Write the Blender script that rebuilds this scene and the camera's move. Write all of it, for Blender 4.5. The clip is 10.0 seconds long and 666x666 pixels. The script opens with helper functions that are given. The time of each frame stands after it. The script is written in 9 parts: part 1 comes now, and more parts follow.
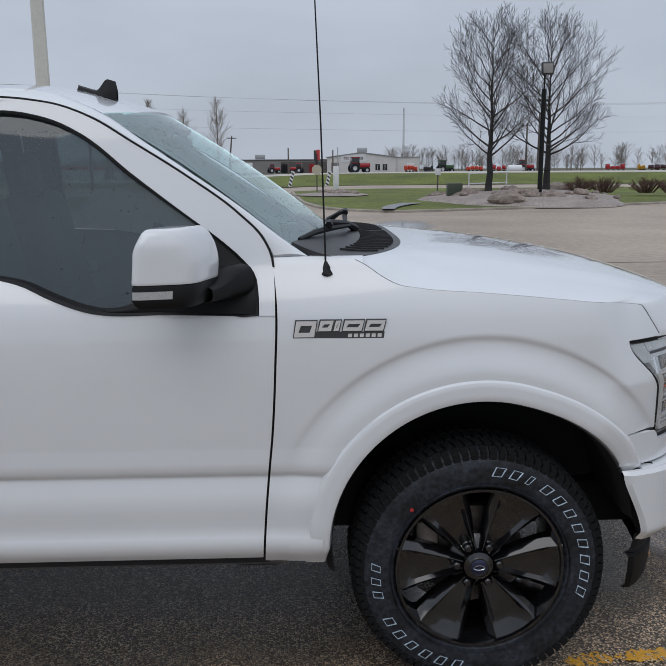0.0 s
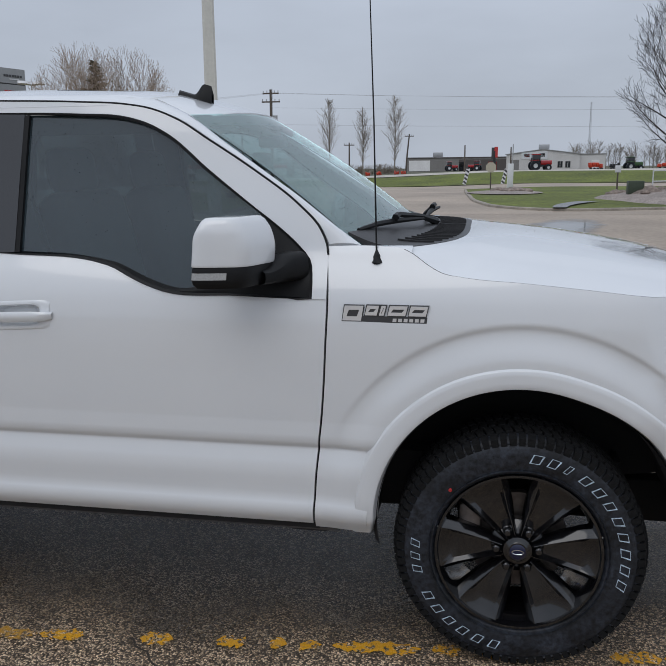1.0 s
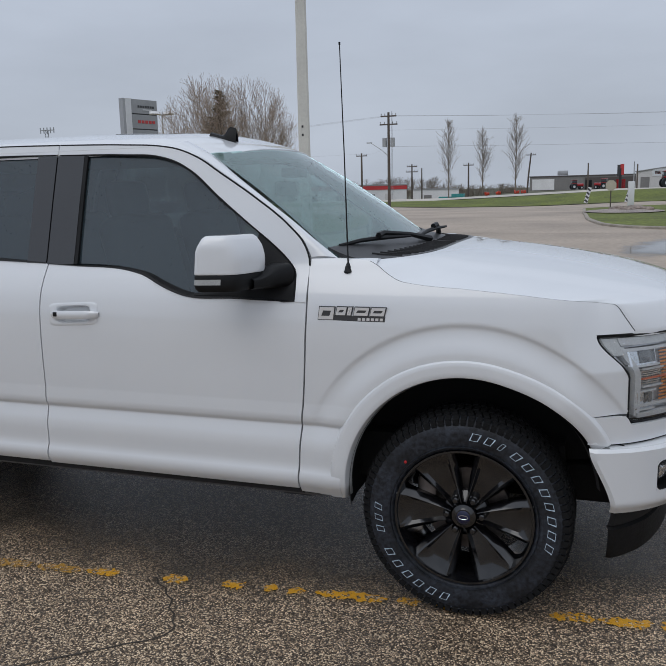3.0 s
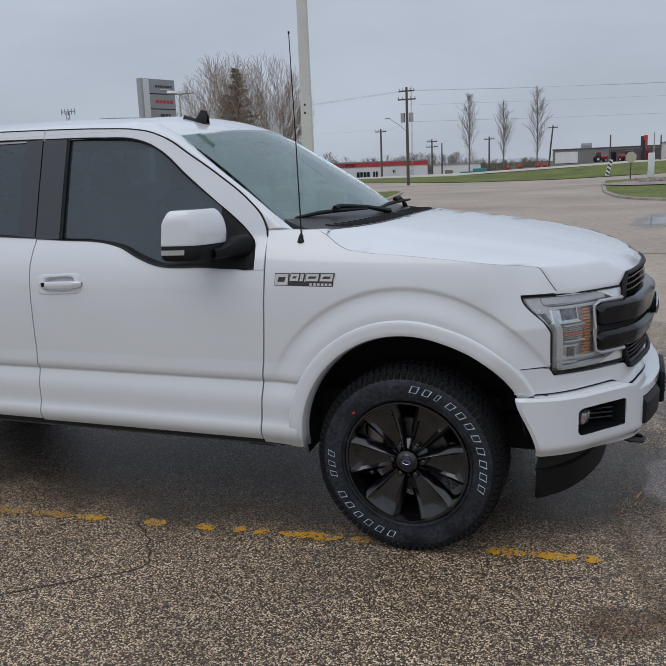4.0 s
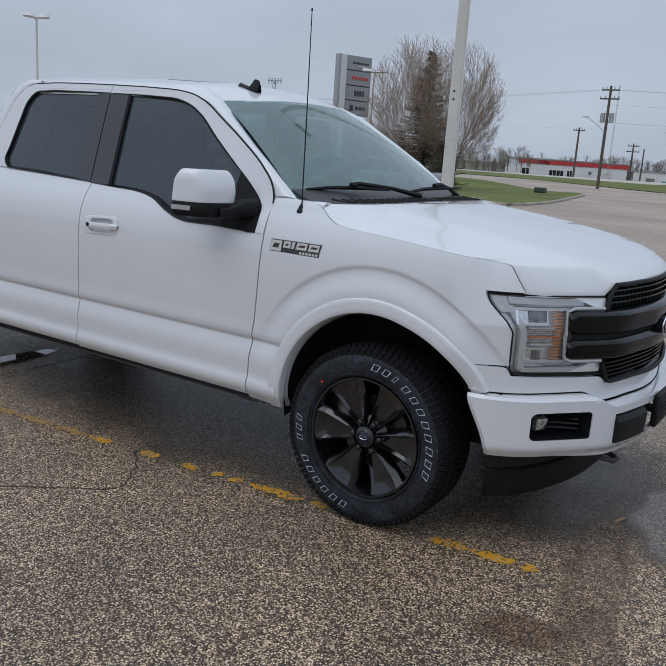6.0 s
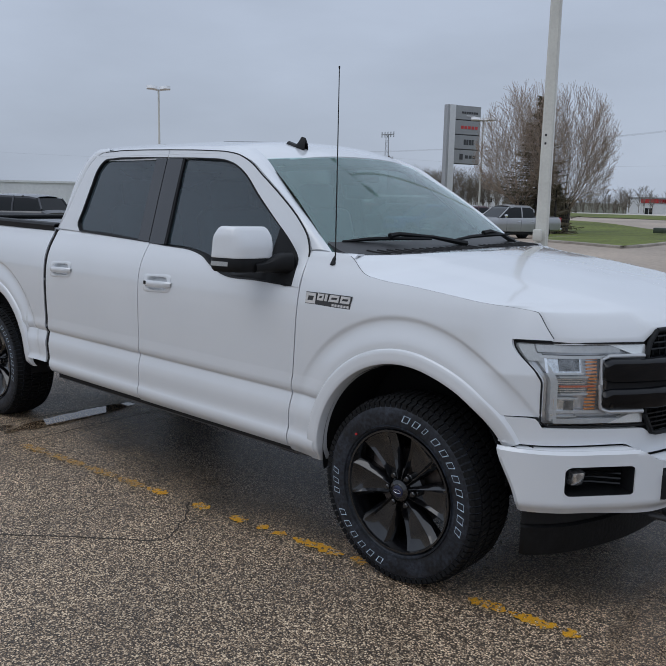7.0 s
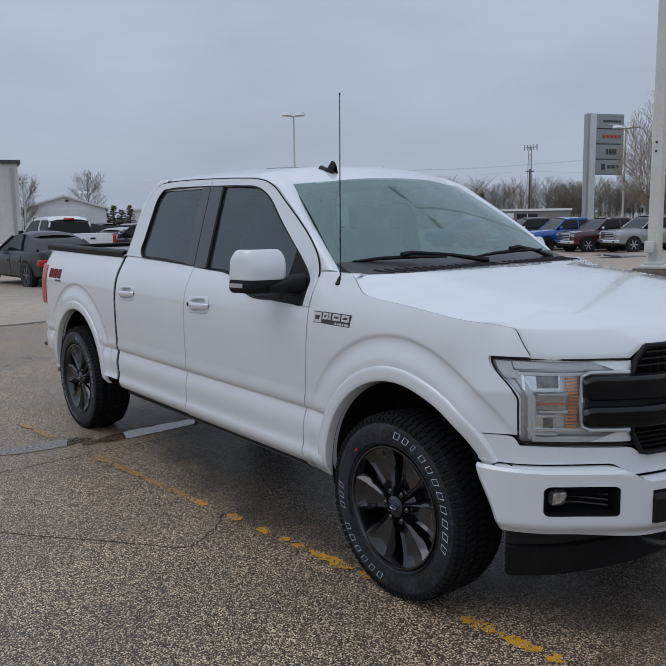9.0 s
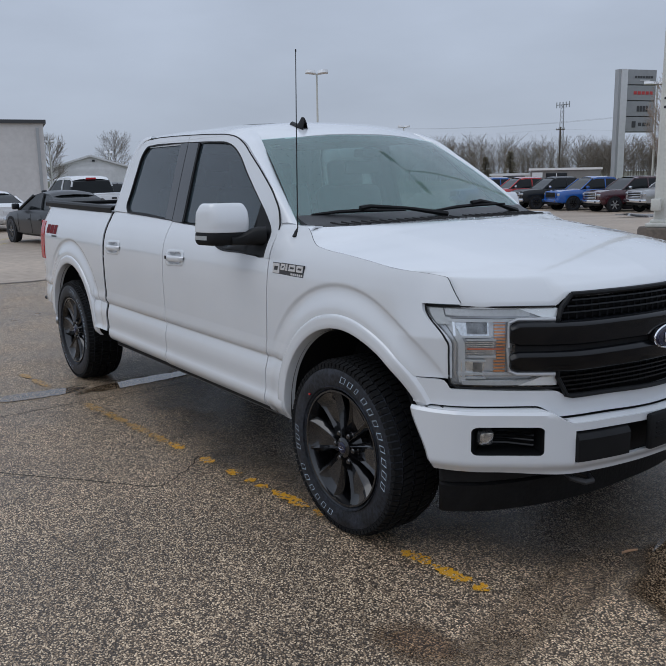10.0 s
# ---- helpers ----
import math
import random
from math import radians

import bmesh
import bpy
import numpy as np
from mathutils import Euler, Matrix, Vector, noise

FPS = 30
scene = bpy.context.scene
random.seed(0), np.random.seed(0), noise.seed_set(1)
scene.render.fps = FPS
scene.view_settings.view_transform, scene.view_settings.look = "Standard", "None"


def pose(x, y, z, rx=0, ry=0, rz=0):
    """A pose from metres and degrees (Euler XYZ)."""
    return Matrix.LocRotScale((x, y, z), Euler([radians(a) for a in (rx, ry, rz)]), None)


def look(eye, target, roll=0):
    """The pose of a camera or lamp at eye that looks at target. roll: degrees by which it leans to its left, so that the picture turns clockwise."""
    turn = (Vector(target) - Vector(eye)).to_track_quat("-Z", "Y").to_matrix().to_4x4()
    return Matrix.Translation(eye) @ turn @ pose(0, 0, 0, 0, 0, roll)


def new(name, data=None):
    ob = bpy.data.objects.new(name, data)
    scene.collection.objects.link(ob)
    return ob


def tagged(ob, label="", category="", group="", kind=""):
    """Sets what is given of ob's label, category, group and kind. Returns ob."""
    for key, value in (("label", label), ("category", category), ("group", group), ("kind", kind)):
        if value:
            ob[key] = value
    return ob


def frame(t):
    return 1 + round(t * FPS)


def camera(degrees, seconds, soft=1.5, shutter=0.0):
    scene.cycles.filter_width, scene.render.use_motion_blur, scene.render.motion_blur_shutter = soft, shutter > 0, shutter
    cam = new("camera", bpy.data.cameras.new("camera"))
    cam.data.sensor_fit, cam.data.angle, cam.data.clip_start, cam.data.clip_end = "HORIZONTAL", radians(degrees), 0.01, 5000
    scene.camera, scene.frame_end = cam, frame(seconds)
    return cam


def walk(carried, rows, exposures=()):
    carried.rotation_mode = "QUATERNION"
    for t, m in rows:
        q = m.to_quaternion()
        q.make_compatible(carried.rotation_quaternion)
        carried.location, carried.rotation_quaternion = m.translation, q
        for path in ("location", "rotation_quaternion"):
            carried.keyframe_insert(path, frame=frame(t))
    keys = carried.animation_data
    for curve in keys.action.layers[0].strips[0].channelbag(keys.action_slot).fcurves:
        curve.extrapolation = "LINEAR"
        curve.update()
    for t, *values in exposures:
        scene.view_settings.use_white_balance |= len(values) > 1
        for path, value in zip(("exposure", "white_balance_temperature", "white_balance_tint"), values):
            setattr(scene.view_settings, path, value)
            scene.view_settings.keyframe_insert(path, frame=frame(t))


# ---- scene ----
cam = camera(45.3, 10.0, 1.0)

PATH = [
    (0, (-0.541, -3.267, 1.635), (-0.469, -1.309, 1.232), -0.3),
    (0.5, (-0.333, -3.327, 1.633), (-0.513, -1.376, 1.232), -0.5),
    (1, (-0.149, -3.42, 1.623), (-0.504, -1.494, 1.218), -0.5),
    (1.5, (-0.022, -3.55, 1.604), (-0.486, -1.646, 1.209), 0.2),
    (2, (0.118, -3.682, 1.638), (-0.398, -1.791, 1.241), 0.2),
    (3.3, (0.608, -3.913, 1.637), (-0.078, -2.066, 1.295), -1.8),
    (3.5, (0.685, -3.977, 1.624), (-0.017, -2.137, 1.278), -2.0),
    (4, (0.869, -4.048, 1.628), (0.169, -2.218, 1.224), -2.3),
    (4.5, (1.096, -4.065, 1.609), (0.303, -2.283, 1.165), -1.3),
    (5, (1.292, -4.044, 1.594), (0.427, -2.301, 1.133), 0.1),
    (5.5, (1.454, -3.901, 1.544), (0.574, -2.167, 1.078), 3.3),
    (5.7, (1.534, -3.861, 1.57), (0.595, -2.158, 1.106), 4.1),
    (6.8, (1.89, -3.596, 1.625), (0.577, -2.131, 1.265), 1.2),
    (7, (1.932, -3.555, 1.625), (0.615, -2.088, 1.288), 1.2),
    (7.5, (2.008, -3.51, 1.619), (0.617, -2.1, 1.341), -0.2),
    (8, (2.16, -3.458, 1.636), (0.751, -2.069, 1.349), -0.8),
    (8.5, (2.293, -3.344, 1.652), (0.836, -2.005, 1.362), -1.4),
    (9, (2.433, -3.162, 1.642), (0.866, -1.953, 1.349), -0.9),
    (9.5, (2.594, -3.069, 1.627), (1.002, -1.899, 1.314), -1.0),
    (10, (2.772, -2.992, 1.61), (1.176, -1.851, 1.222), -1.0),
]
walk(cam, [(t, look(eye, target, roll)) for t, eye, target, roll in PATH], ((0.0, 0.02, 6560, 10), (3.5, 0.0, 6560, 10), (5.7, 0.0, 6350, 10), (6.8, -0.02, 6260, 10), (7.0, -0.04, 6260, 10), (7.5, -0.17, 6260, 10), (8.3, -0.17, 6260, 10), (9.0, -0.09, 6250, 10), (10.0, -0.04, 6260, 10)))

# ---- world and light ----
def build_world():
    w = bpy.data.worlds.new("overcast_sky")
    scene.world = w
    w.use_nodes = True
    nt = w.node_tree
    nt.nodes.clear()
    out = nt.nodes.new("ShaderNodeOutputWorld")
    bg = nt.nodes.new("ShaderNodeBackground")
    sky = nt.nodes.new("ShaderNodeTexSky")
    sky.sky_type = "NISHITA"
    sky.sun_disc = False
    sky.sun_elevation = radians(48)
    sky.sun_rotation = radians(160)
    sky.air_density, sky.dust_density, sky.ozone_density = 1.0, 4.0, 1.0
    # the cloud deck: grey, brighter overhead, softly mottled
    tc = nt.nodes.new("ShaderNodeTexCoord")
    sep = nt.nodes.new("ShaderNodeSeparateXYZ")
    nt.links.new(tc.outputs["Generated"], sep.inputs[0])
    ramp = nt.nodes.new("ShaderNodeValToRGB")
    ramp.color_ramp.elements[0].position, ramp.color_ramp.elements[0].color = 0.0, (5.6, 6.25, 7.33, 1)
    ramp.color_ramp.elements[1].position, ramp.color_ramp.elements[1].color = 1.0, (10.9, 11.95, 13.8, 1)
    e = ramp.color_ramp.elements.new(0.3)
    e.color = (6.2, 6.95, 8.3, 1)
    nt.links.new(sep.outputs["Z"], ramp.inputs[0])
    mp = nt.nodes.new("ShaderNodeMapping")
    mp.inputs["Scale"].default_value = (1, 1, 3.2)
    nt.links.new(tc.outputs["Generated"], mp.inputs[0])
    no = nt.nodes.new("ShaderNodeTexNoise")
    no.inputs["Scale"].default_value, no.inputs["Detail"].default_value = 2.6, 6
    nt.links.new(mp.outputs[0], no.inputs["Vector"])
    mr = nt.nodes.new("ShaderNodeMapRange")
    mr.inputs["From Min"].default_value, mr.inputs["From Max"].default_value = 0.3, 0.7
    mr.inputs["To Min"].default_value, mr.inputs["To Max"].default_value = 0.9, 1.1
    nt.links.new(no.outputs["Fac"], mr.inputs["Value"])
    mul = nt.nodes.new("ShaderNodeMix")
    mul.data_type, mul.blend_type = "RGBA", "MULTIPLY"
    mul.inputs["Factor"].default_value = 1.0
    nt.links.new(ramp.outputs[0], mul.inputs["A"])
    nt.links.new(mr.outputs[0], mul.inputs["B"])
    mix = nt.nodes.new("ShaderNodeMix")
    mix.data_type = "RGBA"
    mix.inputs["Factor"].default_value = 0.93
    nt.links.new(sky.outputs[0], mix.inputs["A"])
    nt.links.new(mul.outputs["Result"], mix.inputs["B"])
    nt.links.new(mix.outputs["Result"], bg.inputs["Color"])
    bg.inputs["Strength"].default_value = 0.0805
    nt.links.new(bg.outputs[0], out.inputs[0])


build_world()
sun_data = bpy.data.lights.new("sun", "SUN")
sun_data.energy, sun_data.angle, sun_data.color = 0.5, radians(40), (1.0, 0.97, 0.93)
sun = new("sun", sun_data)
sun.matrix_world = look((-4, -11, 16), (0, 0, 0))


# ---- materials ----
def mat(name, color, rough=0.5, metal=0.0, coat=0.0, grain=0.0, scale=40.0, bump=0.0, stain=0.0, stain_scale=2.0, spec=0.5, dark=0.6):
    """A plain surface with fine grain and broad stains, in object space."""
    m = bpy.data.materials.new(name)
    m.use_nodes = True
    nt = m.node_tree
    b = nt.nodes["Principled BSDF"]
    b.inputs["Base Color"].default_value = (*color, 1)
    b.inputs["Roughness"].default_value = rough
    b.inputs["Metallic"].default_value = metal
    b.inputs["Coat Weight"].default_value = coat
    b.inputs["Coat Roughness"].default_value = 0.04
    b.inputs["Specular IOR Level"].default_value = spec
    if grain or stain or bump:
        tc = nt.nodes.new("ShaderNodeTexCoord")
        fine = nt.nodes.new("ShaderNodeTexNoise")
        fine.inputs["Scale"].default_value, fine.inputs["Detail"].default_value = scale, 5
        nt.links.new(tc.outputs["Object"], fine.inputs["Vector"])
        wide = nt.nodes.new("ShaderNodeTexNoise")
        wide.inputs["Scale"].default_value, wide.inputs["Detail"].default_value = stain_scale, 6
        nt.links.new(tc.outputs["Object"], wide.inputs["Vector"])
        last = None
        for tex, amount in ((fine, grain), (wide, stain)):
            if not amount:
                continue
            mr = nt.nodes.new("ShaderNodeMapRange")
            mr.inputs["From Min"].default_value, mr.inputs["From Max"].default_value = 0.3, 0.7
            mr.inputs["To Min"].default_value, mr.inputs["To Max"].default_value = 1 - amount, 1 + amount * dark
            nt.links.new(tex.outputs["Fac"], mr.inputs["Value"])
            mul = nt.nodes.new("ShaderNodeMix")
            mul.data_type, mul.blend_type = "RGBA", "MULTIPLY"
            mul.inputs["Factor"].default_value = 1
            if last:
                nt.links.new(last, mul.inputs["A"])
            else:
                mul.inputs["A"].default_value = (*color, 1)
            nt.links.new(mr.outputs[0], mul.inputs["B"])
            last = mul.outputs["Result"]
        if last:
            nt.links.new(last, b.inputs["Base Color"])
        if bump:
            bp = nt.nodes.new("ShaderNodeBump")
            bp.inputs["Strength"].default_value, bp.inputs["Distance"].default_value = bump, 0.4 / scale
            nt.links.new(fine.outputs["Fac"], bp.inputs["Height"])
            nt.links.new(bp.outputs[0], b.inputs["Normal"])
    return m


def tinted_mat(name, body, see, coat_rough):
    """Tinted car glass: partly see-through dark film under a clear gloss, speckled with rain drops."""
    m = bpy.data.materials.new(name)
    m.use_nodes = True
    nt = m.node_tree
    b = nt.nodes["Principled BSDF"]
    out = nt.nodes["Material Output"]
    b.inputs["Base Color"].default_value = (*body, 1)
    b.inputs["Roughness"].default_value = coat_rough
    b.inputs["Specular IOR Level"].default_value = 0.8
    tc = nt.nodes.new("ShaderNodeTexCoord")
    vo = nt.nodes.new("ShaderNodeTexVoronoi")
    vo.inputs["Scale"].default_value = 55
    nt.links.new(tc.outputs["Object"], vo.inputs["Vector"])
    no = nt.nodes.new("ShaderNodeTexNoise")
    no.inputs["Scale"].default_value = 7
    nt.links.new(tc.outputs["Object"], no.inputs["Vector"])
    lim = nt.nodes.new("ShaderNodeMapRange")
    lim.inputs["From Min"].default_value, lim.inputs["From Max"].default_value = 0.45, 0.7
    lim.inputs["To Min"].default_value, lim.inputs["To Max"].default_value = 0.03, 0.26
    nt.links.new(no.outputs["Fac"], lim.inputs["Value"])
    sub = nt.nodes.new("ShaderNodeMath")
    sub.operation = "SUBTRACT"
    nt.links.new(lim.outputs[0], sub.inputs[0])
    nt.links.new(vo.outputs["Distance"], sub.inputs[1])
    mx = nt.nodes.new("ShaderNodeMath")
    mx.operation = "MAXIMUM"
    mx.inputs[1].default_value = 0
    nt.links.new(sub.outputs[0], mx.inputs[0])
    bp = nt.nodes.new("ShaderNodeBump")
    bp.inputs["Strength"].default_value, bp.inputs["Distance"].default_value = 0.8, 0.02
    nt.links.new(mx.outputs[0], bp.inputs["Height"])
    nt.links.new(bp.outputs[0], b.inputs["Normal"])
    tr = nt.nodes.new("ShaderNodeBsdfTransparent")
    tr.inputs[0].default_value = (*see, 1)
    add = nt.nodes.new("ShaderNodeAddShader")
    nt.links.new(b.outputs[0], add.inputs[0])
    nt.links.new(tr.outputs[0], add.inputs[1])
    nt.links.new(add.outputs[0], out.inputs[0])
    return m


def aggregate_mat():
    """Wet chip-seal: small pale, tan and dark stones in a dark binder, darker and shinier where water stands."""
    m = bpy.data.materials.new("wet_chip_seal")
    m.use_nodes = True
    nt = m.node_tree
    b = nt.nodes["Principled BSDF"]
    tc = nt.nodes.new("ShaderNodeTexCoord")
    vo = nt.nodes.new("ShaderNodeTexVoronoi")
    vo.inputs["Scale"].default_value = 138
    vo.inputs["Randomness"].default_value = 1.0
    # chipped, angular stones: cells of a slightly warped pattern
    warp = nt.nodes.new("ShaderNodeTexNoise")
    warp.inputs["Scale"].default_value, warp.inputs["Detail"].default_value = 210, 2
    nt.links.new(tc.outputs["Object"], warp.inputs["Vector"])
    shift = nt.nodes.new("ShaderNodeVectorMath")
    shift.operation = "MULTIPLY_ADD"
    shift.inputs[1].default_value = (0.007, 0.007, 0.007)
    nt.links.new(warp.outputs["Color"], shift.inputs[0])
    nt.links.new(tc.outputs["Object"], shift.inputs[2])
    nt.links.new(shift.outputs[0], vo.inputs["Vector"])
    sep = nt.nodes.new("ShaderNodeSeparateColor")
    nt.links.new(vo.outputs["Color"], sep.inputs[0])
    ramp = nt.nodes.new("ShaderNodeValToRGB")
    cr = ramp.color_ramp
    cr.elements[0].position, cr.elements[0].color = 0.0, (0.075, 0.056, 0.04, 1)
    cr.elements[1].position, cr.elements[1].color = 1.0, (1.0, 0.79, 0.53, 1)
    for p, c in ((0.3, (0.27, 0.19, 0.12)), (0.55, (0.50, 0.36, 0.23)), (0.8, (0.86, 0.65, 0.44))):
        el = cr.elements.new(p)
        el.color = (*c, 1)
    nt.links.new(sep.outputs[0], ramp.inputs[0])
    edge = nt.nodes.new("ShaderNodeMapRange")
    edge.inputs["From Min"].default_value, edge.inputs["From Max"].default_value = 0.44, 0.62
    nt.links.new(vo.outputs["Distance"], edge.inputs["Value"])
    mix = nt.nodes.new("ShaderNodeMix")
    mix.data_type = "RGBA"
    mix.inputs["B"].default_value = (0.060, 0.043, 0.029, 1)
    nt.links.new(edge.outputs[0], mix.inputs["Factor"])
    nt.links.new(ramp.outputs[0], mix.inputs["A"])
    wide = nt.nodes.new("ShaderNodeTexNoise")
    wide.inputs["Scale"].default_value, wide.inputs["Detail"].default_value = 1.1, 7
    nt.links.new(tc.outputs["Object"], wide.inputs["Vector"])
    mid = nt.nodes.new("ShaderNodeTexNoise")
    mid.inputs["Scale"].default_value, mid.inputs["Detail"].default_value = 14, 4
    nt.links.new(tc.outputs["Object"], mid.inputs["Vector"])
    wr = nt.nodes.new("ShaderNodeMapRange")
    wr.inputs["From Min"].default_value, wr.inputs["From Max"].default_value = 0.3, 0.72
    wr.inputs["To Min"].default_value, wr.inputs["To Max"].default_value = 0.80, 1.18
    nt.links.new(wide.outputs["Fac"], wr.inputs["Value"])
    mrr = nt.nodes.new("ShaderNodeMapRange")
    mrr.inputs["From Min"].default_value, mrr.inputs["From Max"].default_value = 0.3, 0.7
    mrr.inputs["To Min"].default_value, mrr.inputs["To Max"].default_value = 0.8, 1.15
    nt.links.new(mid.outputs["Fac"], mrr.inputs["Value"])
    pr = nt.nodes.new("ShaderNodeMath")
    pr.operation = "MULTIPLY"
    nt.links.new(wr.outputs[0], pr.inputs[0])
    nt.links.new(mrr.outputs[0], pr.inputs[1])
    mul = nt.nodes.new("ShaderNodeMix")
    mul.data_type, mul.blend_type = "RGBA", "MULTIPLY"
    mul.inputs["Factor"].default_value = 1
    nt.links.new(mix.outputs["Result"], mul.inputs["A"])
    nt.links.new(pr.outputs[0], mul.inputs["B"])
    nt.links.new(mul.outputs["Result"], b.inputs["Base Color"])
    ro = nt.nodes.new("ShaderNodeMapRange")
    ro.inputs["From Min"].default_value, ro.inputs["From Max"].default_value = 0.3, 0.7
    ro.inputs["To Min"].default_value, ro.inputs["To Max"].default_value = 0.27, 0.55
    nt.links.new(wide.outputs["Fac"], ro.inputs["Value"])
    nt.links.new(ro.outputs[0], b.inputs["Roughness"])
    bp = nt.nodes.new("ShaderNodeBump")
    bp.invert = True
    bp.inputs["Strength"].default_value, bp.inputs["Distance"].default_value = 0.7, 0.006
    nt.links.new(vo.outputs["Distance"], bp.inputs["Height"])
    nt.links.new(bp.outputs[0], b.inputs["Normal"])
    return m


M_PAINT = mat("white_paint", (0.705, 0.725, 0.745), 0.18, coat=1.0, grain=0.015, scale=900, stain=0.03, stain_scale=1.5)
M_BLACK = mat("black_plastic", (0.009, 0.0095, 0.0105), 0.5, grain=0.2, scale=300, bump=0.1, stain=0.25, stain_scale=6, spec=0.22)
M_DAM = mat("scuffed_black_rubber", (0.0045, 0.0045, 0.005), 0.6, grain=0.5, scale=60, bump=0.3, stain=0.5, stain_scale=12, spec=0.25)
M_RAIL = mat("grey_coated_steel", (0.10, 0.10, 0.105), 0.4, metal=0.3, grain=0.2, scale=60)
M_COWL = mat("weathered_black_plastic", (0.032, 0.032, 0.034), 0.42, grain=0.35, scale=160, bump=0.1, stain=0.3, stain_scale=9, spec=0.4)
M_GLOSSBLACK = mat("gloss_black", (0.005, 0.0055, 0.007), 0.14, stain=0.2, stain_scale=8, spec=0.3)
M_WELL = mat("wheel_liner", (0.008, 0.008, 0.009), 0.9, grain=0.2, scale=60)
M_RUBBER = mat("tyre_rubber", (0.0125, 0.015, 0.0205), 0.5, grain=0.75, scale=70, bump=0.35, stain=0.8, stain_scale=7, spec=0.4, dark=1.1)
M_TREAD = mat("tyre_tread", (0.0085, 0.0088, 0.0095), 0.75, grain=0.5, scale=120, spec=0.18)
M_RIM = mat("black_alloy", (0.005, 0.005, 0.006), 0.13, coat=0.5, stain=0.25, stain_scale=14, spec=0.6)
M_BRAKE = mat("brake_iron", (0.16, 0.14, 0.13), 0.45, metal=0.8, stain=0.5, stain_scale=20)
M_CHROME = mat("chrome", (0.82, 0.83, 0.85), 0.08, metal=1.0)
M_SATIN = mat("satin_metal", (0.45, 0.46, 0.48), 0.3, metal=1.0, grain=0.08, scale=200)
M_LETTER = mat("pale_blue_white_rubber", (0.47, 0.58, 0.69), 0.55, grain=0.45, scale=120)
M_SIGNALRED = mat("signal_orange", (0.46, 0.10, 0.045), 0.3, grain=0.2, scale=200)
M_AMBER = mat("amber_reflector", (0.56, 0.21, 0.065), 0.25, grain=0.2, scale=200)
M_RED = mat("red_lens", (0.46, 0.008, 0.014), 0.2, coat=0.15)
M_DECAL = mat("decal_red", (0.17, 0.007, 0.014), 0.6, spec=0.2)
M_BLUEOVAL = mat("dark_blue_enamel", (0.006, 0.010, 0.042), 0.15, coat=0.3)
M_REFLECTOR = mat("lamp_reflector", (0.66, 0.68, 0.70), 0.2, metal=0.9, grain=0.25, scale=60, bump=0.15)
M_LAMPGREY = mat("lamp_housing", (0.60, 0.61, 0.63), 0.22, metal=0.55, grain=0.1, scale=60)
M_PILLAR = mat("pillar_gloss", (0.028, 0.029, 0.032), 0.12, coat=0.6, grain=0.15, scale=300)
M_BARFRAME = mat("satin_silver", (0.50, 0.51, 0.52), 0.3, metal=0.5)
M_CHROMEWING = mat("bright_wing", (0.82, 0.84, 0.85), 0.25, metal=0.3)
M_BADGE = mat("bright_chrome_badge", (0.78, 0.79, 0.8), 0.15, metal=0.35, coat=0.5)
M_FOG = mat("fog_lamp_lens", (0.62, 0.63, 0.64), 0.12, metal=0.85, coat=0.5, grain=0.6, scale=45, bump=0.3)
M_LAMPWHITE = mat("lamp_light_guide", (0.42, 0.43, 0.44), 0.15, coat=0.5, grain=0.08, scale=90)
M_LAMPDARK = mat("lamp_projector", (0.16, 0.165, 0.17), 0.12, metal=0.6, coat=0.6, grain=0.7, scale=45, bump=0.5)
M_CLEARGREY = mat("clear_marker", (0.4, 0.41, 0.41), 0.12, coat=0.5, grain=0.15, scale=200)
M_BEAD = mat("rain_bead", (0.62, 0.64, 0.65), 0.05, coat=0.6)
M_WINDSHIELD = tinted_mat("windscreen_glass", (0.072, 0.128, 0.125), (0.40, 0.52, 0.50), 0.03)
M_SIDEGLASS = tinted_mat("tinted_side_glass", (0.030, 0.043, 0.052), (0.20, 0.25, 0.25), 0.03)
M_CLEARCOVER = tinted_mat("clear_cover", (0.004, 0.004, 0.004), (0.93, 0.94, 0.94), 0.02)
M_INTERIOR = mat("dark_trim", (0.03, 0.03, 0.032), 0.7, grain=0.2, scale=120)
M_SEAT = mat("grey_leather", (0.12, 0.12, 0.125), 0.5, grain=0.2, scale=150, bump=0.1)
M_ASPHALT = aggregate_mat()
M_CONCRETE = mat("tan_concrete", (0.385, 0.31, 0.24), 0.6, grain=0.2, scale=6, stain=0.28, stain_scale=0.18)
M_CURB = mat("curb_concrete", (0.33, 0.29, 0.24), 0.7, grain=0.2, scale=12, bump=0.2, stain=0.3, stain_scale=1.2)
M_GRASS = mat("spring_grass", (0.125, 0.152, 0.016), 0.85, grain=0.5, scale=5, bump=0.4, stain=0.35, stain_scale=0.25)
M_FIELD = mat("far_field", (0.1, 0.1, 0.06), 0.9, grain=0.3, scale=0.4, stain=0.3, stain_scale=0.03)
M_YELLOW = mat("worn_yellow_paint", (0.62, 0.33, 0.025), 0.5, grain=0.5, scale=90, bump=0.4, stain=0.3, stain_scale=12)
M_WATER = mat("standing_water", (0.105, 0.098, 0.09), 0.03, stain=0.2, stain_scale=3, spec=0.6)
M_WETMUD = mat("wet_patch", (0.05, 0.043, 0.037), 0.22, grain=0.4, scale=70, stain=0.3, stain_scale=5)
M_BARK = mat("grey_bark", (0.06, 0.052, 0.047), 0.9, grain=0.4, scale=25, bump=0.5)
